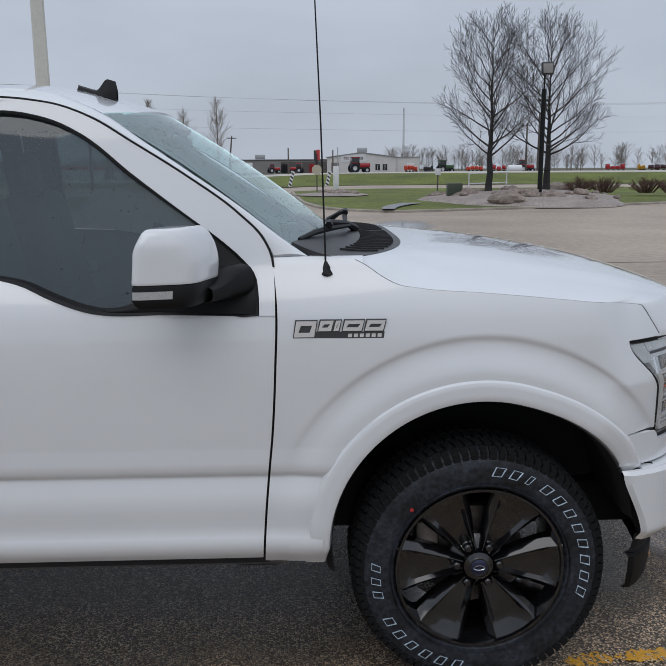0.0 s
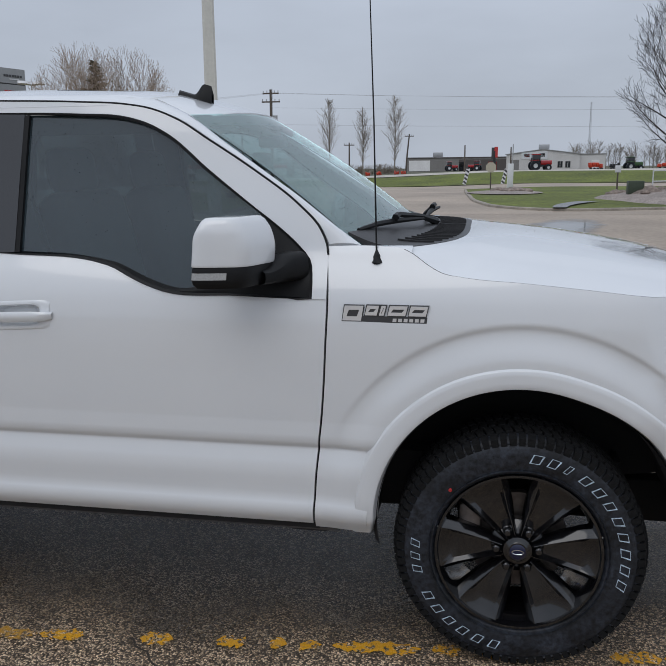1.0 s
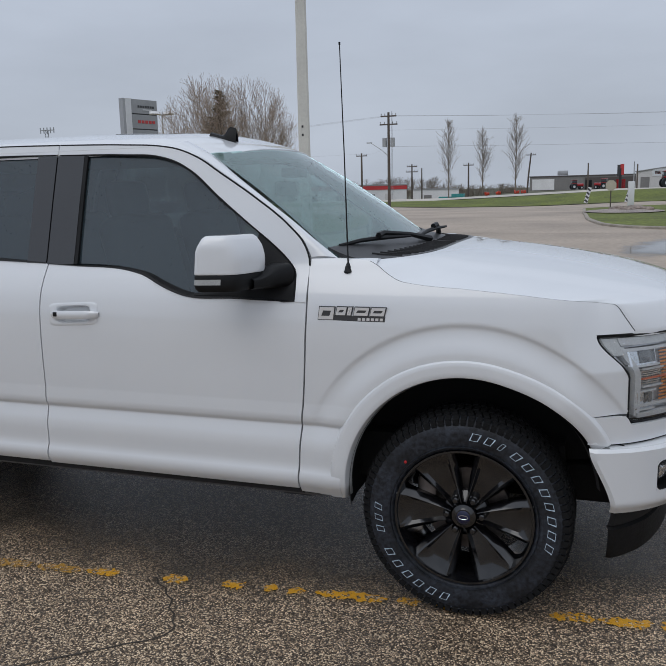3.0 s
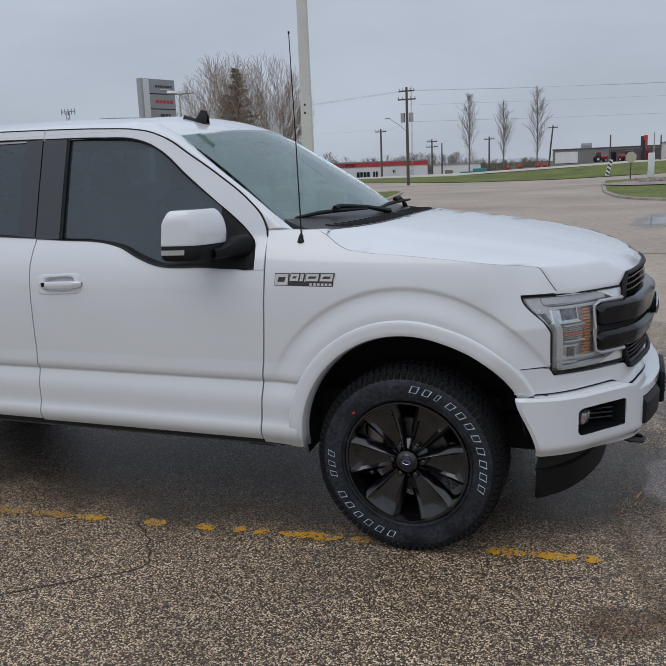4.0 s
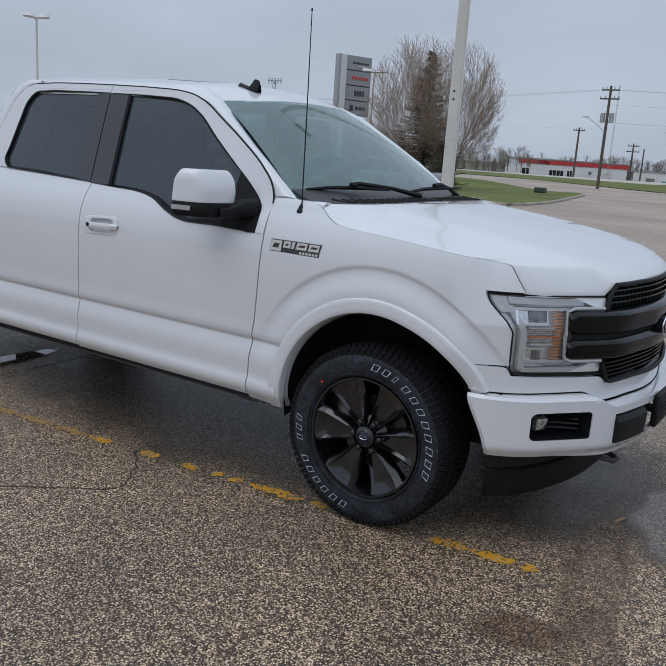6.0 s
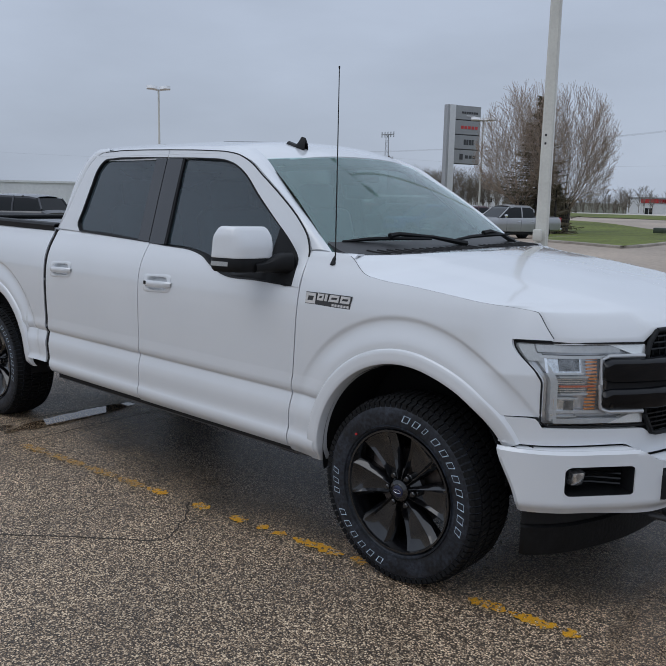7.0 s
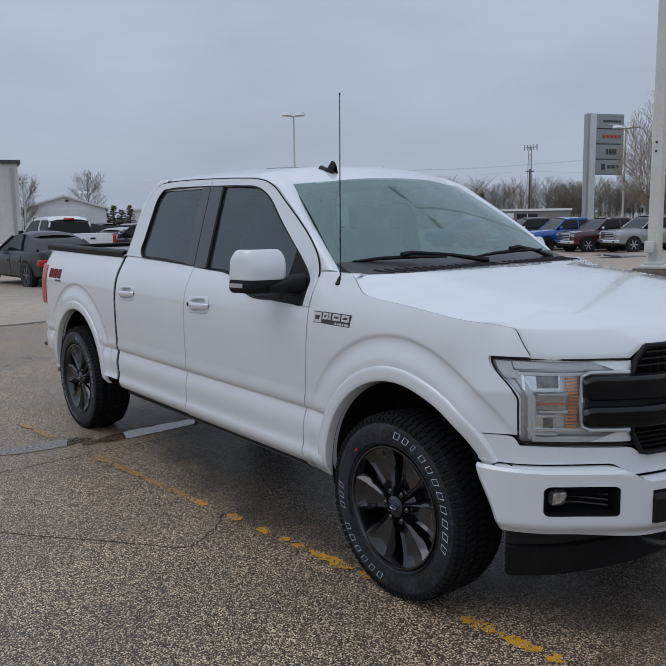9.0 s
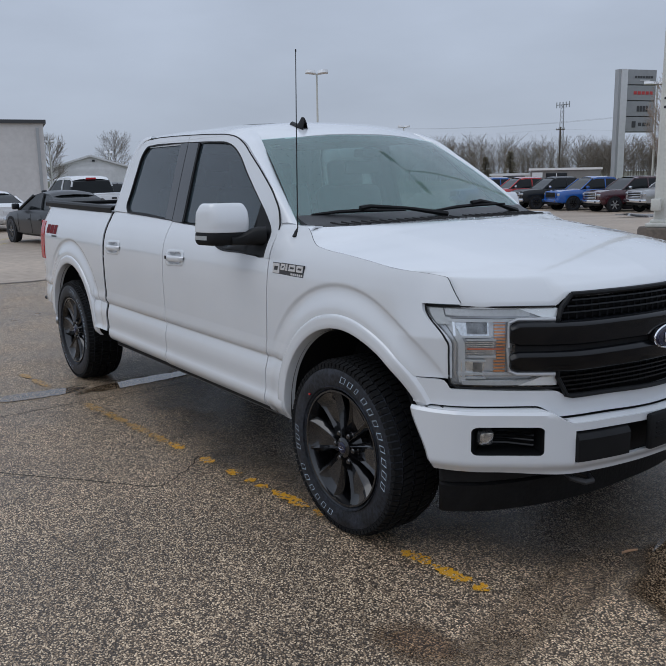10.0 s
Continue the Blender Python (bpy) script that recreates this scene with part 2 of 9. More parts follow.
M_BARKDARK = mat("dark_wet_bark", (0.028, 0.025, 0.025), 0.85, grain=0.4, scale=25, bump=0.5)
M_TWIG = mat("tan_twigs", (0.39, 0.305, 0.235), 0.9, grain=0.3, scale=20)
M_POPLAR = mat("pale_poplar_twigs", (0.37, 0.33, 0.29), 0.9, grain=0.3, scale=5)
M_HIGHWAY = mat("pale_highway_concrete", (0.5, 0.46, 0.4), 0.7, grain=0.15, scale=3, stain=0.2, stain_scale=0.3)
M_FARTWIG = mat("far_twigs", (0.235, 0.20, 0.16), 0.9, grain=0.3, scale=5)
M_SPRUCE = mat("spruce_needles", (0.155, 0.13, 0.085), 0.9, grain=0.5, scale=20)
M_POLE = mat("painted_pole", (0.62, 0.62, 0.57), 0.4, grain=0.06, scale=30, stain=0.12, stain_scale=1.5)
M_WOODPOLE = mat("weathered_pole", (0.11, 0.09, 0.075), 0.85, grain=0.3, scale=30)
M_STEEL = mat("galvanised_steel", (0.42, 0.43, 0.44), 0.45, metal=0.5, grain=0.1, scale=40)
M_DARKSTEEL = mat("dark_steel", (0.03, 0.03, 0.033), 0.5, grain=0.15, scale=40)
M_WIRE = mat("wire", (0.24, 0.24, 0.25), 0.6)
M_DROP = mat("water_drop", (0.045, 0.06, 0.065), 0.05, coat=0.5)
M_GRAVEL = mat("pale_gravel", (0.34, 0.29, 0.26), 0.8, grain=0.5, scale=14, bump=0.6, stain=0.2, stain_scale=1)
M_ROCK = mat("boulder", (0.26, 0.21, 0.18), 0.85, grain=0.35, scale=9, bump=0.6, stain=0.3, stain_scale=2)
M_BRICKBASE = mat("brown_concrete", (0.13, 0.105, 0.085), 0.75, grain=0.3, scale=20, bump=0.2)
M_PALEWALL = mat("off_white_siding", (0.83, 0.83, 0.80), 0.5, grain=0.06, scale=3, stain=0.06, stain_scale=0.3)
M_BEIGE = mat("beige_metal_siding", (0.66, 0.64, 0.62), 0.5, grain=0.08, scale=3, stain=0.08, stain_scale=0.3)
M_GREYWALL = mat("grey_siding", (0.23, 0.22, 0.21), 0.6, grain=0.1, scale=3, stain=0.1, stain_scale=0.3)
M_DARKWALL = mat("dark_front", (0.1, 0.085, 0.08), 0.6, grain=0.1, scale=3)
M_WHITEWALL = mat("white_wall", (0.8, 0.79, 0.78), 0.5, grain=0.06, scale=3, stain=0.08, stain_scale=0.3)
M_ROOFGREY = mat("roof_sheet", (0.34, 0.34, 0.34), 0.5, grain=0.1, scale=3)
M_CARPANE = mat("car_glass", (0.010, 0.012, 0.013), 0.12, spec=0.3)
M_PANE = mat("dark_pane", (0.02, 0.022, 0.025), 0.08, coat=0.4)
M_SIGNGREY = mat("sign_grey", (0.33, 0.34, 0.35), 0.4, grain=0.05, scale=5, stain=0.08, stain_scale=1)
M_SIGNWHITE = mat("sign_white", (0.7, 0.71, 0.72), 0.4, grain=0.05, scale=5)
M_SIGNRED = mat("sign_red", (0.55, 0.05, 0.05), 0.4)
M_SIGNDARK = mat("sign_dark", (0.05, 0.052, 0.056), 0.4)
M_ORANGE = mat("machine_orange", (0.6, 0.06, 0.025), 0.4, stain=0.2)
M_GREEN = mat("machine_green", (0.06, 0.13, 0.05), 0.4, stain=0.2)
M_TEAL = mat("teal_steel", (0.03, 0.25, 0.24), 0.5, stain=0.2)
M_MAROON = mat("maroon_paint", (0.055, 0.008, 0.014), 0.25, coat=1, stain=0.1)
M_SILVER = mat("silver_paint", (0.36, 0.362, 0.37), 0.28, metal=0.4, coat=0.8, stain=0.06)
M_BLUE = mat("blue_paint", (0.01, 0.09, 0.36), 0.25, coat=1, stain=0.1)
M_CARRED = mat("car_red_paint", (0.42, 0.015, 0.02), 0.25, coat=1, stain=0.1)
M_CHARCOAL = mat("charcoal_paint", (0.009, 0.010, 0.012), 0.3, coat=0.15, spec=0.35, stain=0.1)
M_GREYCAR = mat("dark_grey_paint", (0.035, 0.037, 0.042), 0.25, coat=0.7, stain=0.1)


# ---- mesh helpers ----
def finish(name, bm, material, parent=None, label="", smooth=True, angle=35):
    bmesh.ops.recalc_face_normals(bm, faces=bm.faces)
    me = bpy.data.meshes.new(name)
    bm.to_mesh(me)
    bm.free()
    me.materials.append(material)
    if smooth:
        me.shade_smooth()
        me.set_sharp_from_angle(angle=radians(angle))
    ob = new(name, me)
    if parent:
        ob.parent = parent
    if label:
        ob["label"] = label
    return ob


def part(name, bm, material, parent, label="", smooth=True, angle=35):
    return finish(name, bm, material, parent, label, smooth, angle)


def empty(name, label, category, group="", kind=""):
    return tagged(new(name), label, category, group, kind)


def crv(points, n):
    """n points along a smooth curve through the control points."""
    p = np.array(points, float)
    t = np.r_[0, np.cumsum(np.maximum(np.linalg.norm(np.diff(p, axis=0), axis=1), 1e-6))]
    m = np.gradient(p, t, axis=0)
    q = np.linspace(0, t[-1], n)
    i = np.clip(np.searchsorted(t, q, side="right") - 1, 0, len(p) - 2)
    h = (t[i + 1] - t[i])[:, None]
    u = ((q - t[i]) / h[:, 0])[:, None]
    return (2 * u**3 - 3 * u**2 + 1) * p[i] + (u**3 - 2 * u**2 + u) * h * m[i] + (3 * u**2 - 2 * u**3) * p[i + 1] + (u**3 - u**2) * h * m[i + 1]


def lin(points, n):
    """n points along a broken line, by the first column's spacing along its length."""
    p = np.array(points, float)
    t = np.r_[0, np.cumsum(np.linalg.norm(np.diff(p, axis=0), axis=1))]
    q = np.linspace(0, t[-1], n)
    return np.stack([np.interp(q, t, p[:, k]) for k in range(p.shape[1])], 1)


def fn(points):
    """A smooth function through (x, y) points."""
    p = np.array(sorted(points), float)
    m = np.gradient(p[:, 1], p[:, 0])

    def f(x):
        x = float(min(max(x, p[0, 0]), p[-1, 0]))
        i = int(np.clip(np.searchsorted(p[:, 0], x, side="right") - 1, 0, len(p) - 2))
        h = p[i + 1, 0] - p[i, 0]
        u = (x - p[i, 0]) / h
        return float((2 * u**3 - 3 * u**2 + 1) * p[i, 1] + (u**3 - 2 * u**2 + u) * h * m[i] + (3 * u**2 - 2 * u**3) * p[i + 1, 1] + (u**3 - u**2) * h * m[i + 1])
    return f


def step(a, b, x):
    u = min(max((x - a) / (b - a), 0.0), 1.0)
    return u * u * (3 - 2 * u)


def sheet(rows, rim=0.0, inward=None, wrap=False, bm=None):
    """A surface from rows of points, with its border turned inward by rim."""
    bm = bm or bmesh.new()
    vs = [[bm.verts.new(Vector(p)) for p in row] for row in rows]
    n = len(vs[0])
    for a, b in zip(vs, vs[1:]):
        for k in range(n if wrap else n - 1):
            quad = [a[k], a[(k + 1) % n], b[(k + 1) % n], b[k]]
            if len({tuple(round(c, 6) for c in v.co) for v in quad}) > 2:
                bm.faces.new(quad)
    if rim and inward is not None:
        d = Vector(inward)
        loop = list(vs[0]) + [r[-1] for r in vs[1:-1]] + list(reversed(vs[-1])) + [r[0] for r in reversed(vs[1:-1])]
        low = [bm.verts.new(v.co + d * rim) for v in loop]
        m = len(loop)
        for k in range(m):
            bm.faces.new([loop[k], loop[(k + 1) % m], low[(k + 1) % m], low[k]])
    return bm


def box(bm, c, s, bevel=0.0, turn=None, seg=2):
    """A box with rounded edges, of centre c and full sizes s, added to bm."""
    m = Matrix.Translation(c) @ (turn or Matrix()) @ Matrix.Diagonal((*s, 1))
    if not bevel:
        bmesh.ops.create_cube(bm, size=1, matrix=m)
        return bm
    t = bmesh.new()
    bmesh.ops.create_cube(t, size=1, matrix=Matrix.Diagonal((*s, 1)))
    bmesh.ops.bevel(t, geom=list(t.edges), offset=min(bevel, min(s) * 0.48), segments=seg, affect="EDGES", profile=0.5)
    add_bm(bm, t, Matrix.Translation(c) @ (turn or Matrix()))
    return bm


def add_bm(bm, other, m=None):
    idx = {}
    for v in other.verts:
        idx[v] = bm.verts.new(m @ v.co if m else v.co)
    for f in other.faces:
        bm.faces.new([idx[v] for v in f.verts])
    other.free()
    return bm


def prism(bm, outline, a, b, axis="y"):
    """A solid from a closed 2D outline between a and b along an axis."""
    def at(p, d):
        return {"y": (p[0], d, p[1]), "x": (d, p[0], p[1]), "z": (p[0], p[1], d)}[axis]
    lo = [bm.verts.new(at(p, a)) for p in outline]
    hi = [bm.verts.new(at(p, b)) for p in outline]
    bm.faces.new(lo)
    bm.faces.new(list(reversed(hi)))
    n = len(outline)
    for k in range(n):
        bm.faces.new([lo[k], lo[(k + 1) % n], hi[(k + 1) % n], hi[k]])
    return bm


def tube(bm, pts, radii, sides=8, caps=True):
    """A round bar along points, with a radius at each."""
    pts = [Vector(p) for p in pts]
    if not hasattr(radii, "__len__"):
        radii = [radii] * len(pts)
    rings = []
    for k, p in enumerate(pts):
        d = (pts[min(k + 1, len(pts) - 1)] - pts[max(k - 1, 0)]).normalized()
        u = d.cross(Vector((0, 0, 1)))
        u = (u if u.length > 0.05 else d.cross(Vector((1, 0, 0)))).normalized()
        w = d.cross(u)
        rings.append([bm.verts.new(p + radii[k] * (math.cos(a) * u + math.sin(a) * w)) for a in (2 * math.pi * j / sides for j in range(sides))])
    for a, b in zip(rings, rings[1:]):
        for j in range(sides):
            bm.faces.new([a[j], a[(j + 1) % sides], b[(j + 1) % sides], b[j]])
    if caps:
        bm.faces.new(rings[0])
        bm.faces.new(list(reversed(rings[-1])))
    return bm


def lathe(bm, profile, n=48, c=(0, 0, 0)):
    """A ring turned about the y axis from (radius, y) points."""
    rows = []
    for k in range(n + 1):
        a = 2 * math.pi * k / n
        rows.append([(c[0] + r * math.cos(a), c[1] + y, c[2] + r * math.sin(a)) for r, y in profile])
    vs = [[bm.verts.new(p) for p in row] for row in rows[:-1]]
    for k in range(n):
        a, b = vs[k], vs[(k + 1) % n]
        for j in range(len(profile) - 1):
            bm.faces.new([a[j], a[j + 1], b[j + 1], b[j]])
    return bm


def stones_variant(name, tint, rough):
    """The chip-seal stones again, wetter, stained or darkened for shade."""
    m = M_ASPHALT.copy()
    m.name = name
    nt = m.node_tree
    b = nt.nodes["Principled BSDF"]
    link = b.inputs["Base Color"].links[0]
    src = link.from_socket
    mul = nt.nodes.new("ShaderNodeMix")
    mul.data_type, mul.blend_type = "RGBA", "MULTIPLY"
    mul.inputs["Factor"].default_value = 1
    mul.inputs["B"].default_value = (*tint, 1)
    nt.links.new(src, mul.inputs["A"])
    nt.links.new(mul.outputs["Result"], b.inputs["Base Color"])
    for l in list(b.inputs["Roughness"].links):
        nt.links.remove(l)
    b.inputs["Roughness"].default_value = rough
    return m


def worn_paint(name, color, low=0.46, high=0.54):
    """Paint left on the stones' tops, gone in the hollows."""
    m = M_ASPHALT.copy()
    m.name = name
    nt = m.node_tree
    b = nt.nodes["Principled BSDF"]
    src = b.inputs["Base Color"].links[0].from_socket
    tc = nt.nodes.new("ShaderNodeTexCoord")
    no = nt.nodes.new("ShaderNodeTexNoise")
    no.inputs["Scale"].default_value, no.inputs["Detail"].default_value = 62, 6
    nt.links.new(tc.outputs["Object"], no.inputs["Vector"])
    mr = nt.nodes.new("ShaderNodeMapRange")
    mr.inputs["From Min"].default_value, mr.inputs["From Max"].default_value = low, high
    nt.links.new(no.outputs["Fac"], mr.inputs["Value"])
    mix = nt.nodes.new("ShaderNodeMix")
    mix.data_type = "RGBA"
    mix.inputs["A"].default_value = (*color, 1)
    nt.links.new(mr.outputs[0], mix.inputs["Factor"])
    nt.links.new(src, mix.inputs["B"])
    nt.links.new(mix.outputs["Result"], b.inputs["Base Color"])
    return m


# wet stones, their tint lowered further to paint in the truck's shade
M_WETSHADE = stones_variant("wet_shaded_stones", (0.40, 0.43, 0.48), 0.26)
M_OILSTONE = stones_variant("oily_stones", (0.55, 0.46, 0.38), 0.35)
M_YELLOWWORN = worn_paint("worn_yellow_line", (0.74, 0.36, 0.008), 0.50, 0.58)
M_YELLOWDULL = worn_paint("dull_yellow_line", (0.50, 0.26, 0.03), 0.42, 0.58)
M_PALEYELLOW = mat("pale_yellow_line", (0.45, 0.36, 0.17), 0.6, grain=0.4, scale=20)
M_STICK = mat("split_wood", (0.42, 0.24, 0.13), 0.7, grain=0.4, scale=60)
M_CRACK = mat("crack_dark", (0.045, 0.036, 0.028), 0.8, grain=0.4, scale=60)
M_JOINT = mat("joint_brown", (0.13, 0.11, 0.09), 0.8, grain=0.3, scale=30)
M_FILM = stones_variant("shallow_water", (0.42, 0.40, 0.38), 0.03)
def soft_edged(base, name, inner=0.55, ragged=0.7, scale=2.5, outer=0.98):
    """A wet or shade-darkened surface that thins out to nothing towards a ragged border."""
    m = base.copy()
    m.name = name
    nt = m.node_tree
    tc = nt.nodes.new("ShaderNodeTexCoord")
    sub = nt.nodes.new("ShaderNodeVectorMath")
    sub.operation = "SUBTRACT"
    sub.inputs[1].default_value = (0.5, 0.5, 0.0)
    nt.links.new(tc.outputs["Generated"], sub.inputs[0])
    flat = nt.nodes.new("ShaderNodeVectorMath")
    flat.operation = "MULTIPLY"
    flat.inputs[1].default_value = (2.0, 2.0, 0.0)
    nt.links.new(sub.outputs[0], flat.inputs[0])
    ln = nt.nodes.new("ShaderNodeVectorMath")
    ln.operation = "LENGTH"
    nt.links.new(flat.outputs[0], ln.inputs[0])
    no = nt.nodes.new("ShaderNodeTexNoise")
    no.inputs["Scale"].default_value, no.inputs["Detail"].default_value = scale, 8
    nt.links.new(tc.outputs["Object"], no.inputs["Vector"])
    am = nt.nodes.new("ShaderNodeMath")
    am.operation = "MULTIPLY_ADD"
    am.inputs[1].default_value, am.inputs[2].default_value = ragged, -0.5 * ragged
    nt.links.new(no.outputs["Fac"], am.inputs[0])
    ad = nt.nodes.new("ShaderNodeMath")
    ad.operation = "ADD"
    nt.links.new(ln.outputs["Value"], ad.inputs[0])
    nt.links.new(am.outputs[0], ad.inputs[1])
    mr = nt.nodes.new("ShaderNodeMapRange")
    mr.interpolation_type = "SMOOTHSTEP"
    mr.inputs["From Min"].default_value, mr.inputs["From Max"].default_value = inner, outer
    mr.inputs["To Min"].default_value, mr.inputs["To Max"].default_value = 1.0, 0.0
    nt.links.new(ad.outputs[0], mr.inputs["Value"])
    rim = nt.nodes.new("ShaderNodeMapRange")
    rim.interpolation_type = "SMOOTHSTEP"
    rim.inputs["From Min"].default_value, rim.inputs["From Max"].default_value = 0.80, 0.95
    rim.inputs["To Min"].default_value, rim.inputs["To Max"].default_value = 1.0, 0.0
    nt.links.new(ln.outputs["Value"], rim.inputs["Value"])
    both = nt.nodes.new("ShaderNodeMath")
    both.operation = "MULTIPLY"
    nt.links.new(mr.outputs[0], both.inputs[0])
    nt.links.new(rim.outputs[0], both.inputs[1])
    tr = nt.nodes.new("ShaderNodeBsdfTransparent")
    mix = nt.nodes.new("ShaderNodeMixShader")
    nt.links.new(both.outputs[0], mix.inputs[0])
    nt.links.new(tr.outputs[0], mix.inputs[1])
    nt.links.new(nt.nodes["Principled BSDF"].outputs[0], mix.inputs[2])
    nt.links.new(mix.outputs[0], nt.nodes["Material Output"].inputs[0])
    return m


for link in list(M_FILM.node_tree.nodes["Principled BSDF"].inputs["Normal"].links):
    M_FILM.node_tree.links.remove(link)
M_FILM.node_tree.nodes["Principled BSDF"].inputs["Specular IOR Level"].default_value = 0.6
M_SOFTFILM = soft_edged(M_FILM, "shallow_water_edge", 0.74, 0.5, 4.0, 0.86)
M_SOFTWATER = soft_edged(M_WATER, "lot_water_edge", 0.25, 0.9, 1.2)
M_JOINTWATER = soft_edged(M_FILM, "joint_water_edge", 0.80, 0.7, 9.0, 0.86)
M_SOFTWETSHADE = soft_edged(M_WETSHADE, "wet_shaded_stones_edge", 0.5, 0.6, 2.0)
M_SHEEN = soft_edged(stones_variant("rain_wet_stones", (0.74, 0.72, 0.71), 0.16), "rain_wet_edge", 0.62, 0.35, 1.2)
M_DAMP = soft_edged(stones_variant("damp_stones", (0.8, 0.77, 0.74), 0.42), "damp_stones_edge", 0.15, 0.9, 5.0)
M_SOFTOIL = soft_edged(M_OILSTONE, "oily_stones_edge", 0.2, 0.8, 9.0)


# ---- pickup truck: shape functions ----
# x runs from the rear to the front, the front axle is at x = 0; w is the half width of the body at a height
BODY = fn([(0.40, 0.915), (0.44, 0.945), (0.47, 0.966), (0.505, 0.972), (0.535, 0.963), (0.57, 0.964), (0.635, 0.967), (0.70, 0.953), (0.714, 0.951), (0.722, 0.957), (0.80, 0.961), (0.95, 0.964), (1.08, 0.962), (1.16, 0.955), (1.22, 0.942), (1.28, 0.917), (1.33, 0.888), (1.37, 0.864), (1.385, 0.85)])
WHEELBASE = 3.69
LEVELS = [0.42, 0.43, 0.44, 0.455, 0.47, 0.487, 0.505, 0.52, 0.535, 0.555, 0.58, 0.605, 0.635, 0.665, 0.69, 0.704, 0.7105, 0.714, 0.7175, 0.722, 0.735, 0.76, 0.80]
ARCH_Z = 0.476


def glasshouse(z):
    return 0.872 - 0.285 * (z - 1.36) - 0.10 * max(z - 1.72, 0.0) ** 1.5


def arch_r(x, z, cx):
    return math.hypot(x - cx, z - ARCH_Z)


def bulge(x, z, cx):
    """The wheel arch swell: a soft undercut ring, then out towards the lip."""
    r = arch_r(x, z, cx)
    ang = math.degrees(math.atan2(z - ARCH_Z, x - cx))
    ang = ang + 360 if ang < -90 else ang
    front = step(-4, 38, ang)
    ring = -0.0085 * step(0.671, 0.652, r) * step(172, 118, ang) * front
    out = 0.018 * step(0.645, 0.55, r) * (0.5 + 0.5 * step(182, 130, ang)) * (0.4 + 0.6 * front)
    return ring + out


NOSE = fn([(0.30, 0.0), (0.40, 0.004), (0.46, 0.026), (0.52, 0.058), (0.58, 0.098), (0.64, 0.15), (0.70, 0.21)])


def side_w(x, z):
    w = BODY(z) + bulge(x, z, 0.0) + bulge(x, z, -WHEELBASE)
    if x > 0.3:
        w -= NOSE(x) + 0.25 * step(0.30, 0.48, x) * max(z - 0.98, 0)
    if x < -4.3:
        w -= 0.05 * ((-4.3 - x) / 0.3) ** 2
    return w


def on_side(sgn, x, z, lift=0.0):
    return Vector((x, sgn * (side_w(x, z) + lift), z))


def on_glass(sgn, x, z, lift=0.0):
    w = glasshouse(z) if z > 1.40 else glasshouse(z) + (BODY(z) - glasshouse(z)) * step(1.40, 1.28, z)
    return Vector((x, sgn * (w + lift), z))


def on_pane(sgn, x, z, lift=0.0):
    return Vector((x, sgn * (glasshouse(z) + lift), z))


def panel_side(bm, sgn, x0, x1, zlo, zhi, nx=40, nz=34, rim=0.02):
    """A body side panel between two edge lines x0(z), x1(z) and the heights zlo(x), zhi(x)."""
    rows = []
    lows = [z for z in LEVELS if z > zlo(x0(0.9)) + 0.004]
    up = nz - len(lows) + 8
    for j in range(len(lows) + 1 + up):
        row = []
        for i in range(nx + 1):
            u = i / nx
            x = x0(0.9) + (x1(0.9) - x0(0.9)) * u
            for _ in range(3):
                if j == 0:
                    z = zlo(x)
                elif j <= len(lows):
                    z = lows[j - 1]
                else:
                    z = LEVELS[-1] + (zhi(x) - LEVELS[-1]) * (j - len(lows)) / up
                x = x0(z) + (x1(z) - x0(z)) * u
            row.append(on_side(sgn, x, z))
        rows.append(row)
    return sheet(rows, rim, (0, -sgn, 0), bm=bm)


def cut_handle(bm, x0):
    """Open the skin behind a door handle."""
    gone = []
    for f in bm.faces:
        c = f.calc_center_median()
        u, v = (c.x - x0) / 0.118, (c.z - 1.136 - 0.05 * (c.x - x0)) / 0.046
        if (abs(u) ** 5 + abs(v) ** 5) ** 0.2 < 0.84:
            gone.append(f)
    bmesh.ops.delete(bm, geom=gone, context="FACES")


def lip_r(ang):
    """Radius of the wheel opening by angle in degrees."""
    return 0.474 + 0.034 * step(75, 28, ang)


def arch_height(x, cx):
    """Height of the wheel opening over a place, or None beside it."""
    best = None
    for k in range(0, 181):
        a = k
        px = cx + lip_r(a) * math.cos(math.radians(a))
        if abs(px - x) < 0.006:
            best = max(best or 0, ARCH_Z + lip_r(a) * math.sin(math.radians(a)))
    return best


FRONT_SEAM = fn([(0.42, -0.676), (0.57, -0.667), (0.71, -0.655), (0.85, -0.641), (1.05, -0.629), (1.25, -0.625), (1.36, -0.638), (1.40, -0.645)])
MID_SEAM = fn([(0.40, -1.907), (0.54, -1.892), (0.73, -1.886), (1.0, -1.885), (1.2, -1.884), (1.35, -1.878)])
REAR_SEAM = fn([(0.40, -2.895), (0.51, -2.9), (0.8, -2.91), (1.1, -2.912), (1.23, -2.905), (1.40, -2.905)])
BELT_FRONT = fn([(-1.90, 1.346), (-1.74, 1.338), (-1.435, 1.316), (-1.377, 1.302), (-1.278, 1.259), (-1.187, 1.228), (-0.929, 1.217), (-0.716, 1.212), (-0.60, 1.214)])
BELT_REAR = fn([(-3.0, 1.385), (-2.7, 1.379), (-2.57, 1.374), (-1.88, 1.347)])
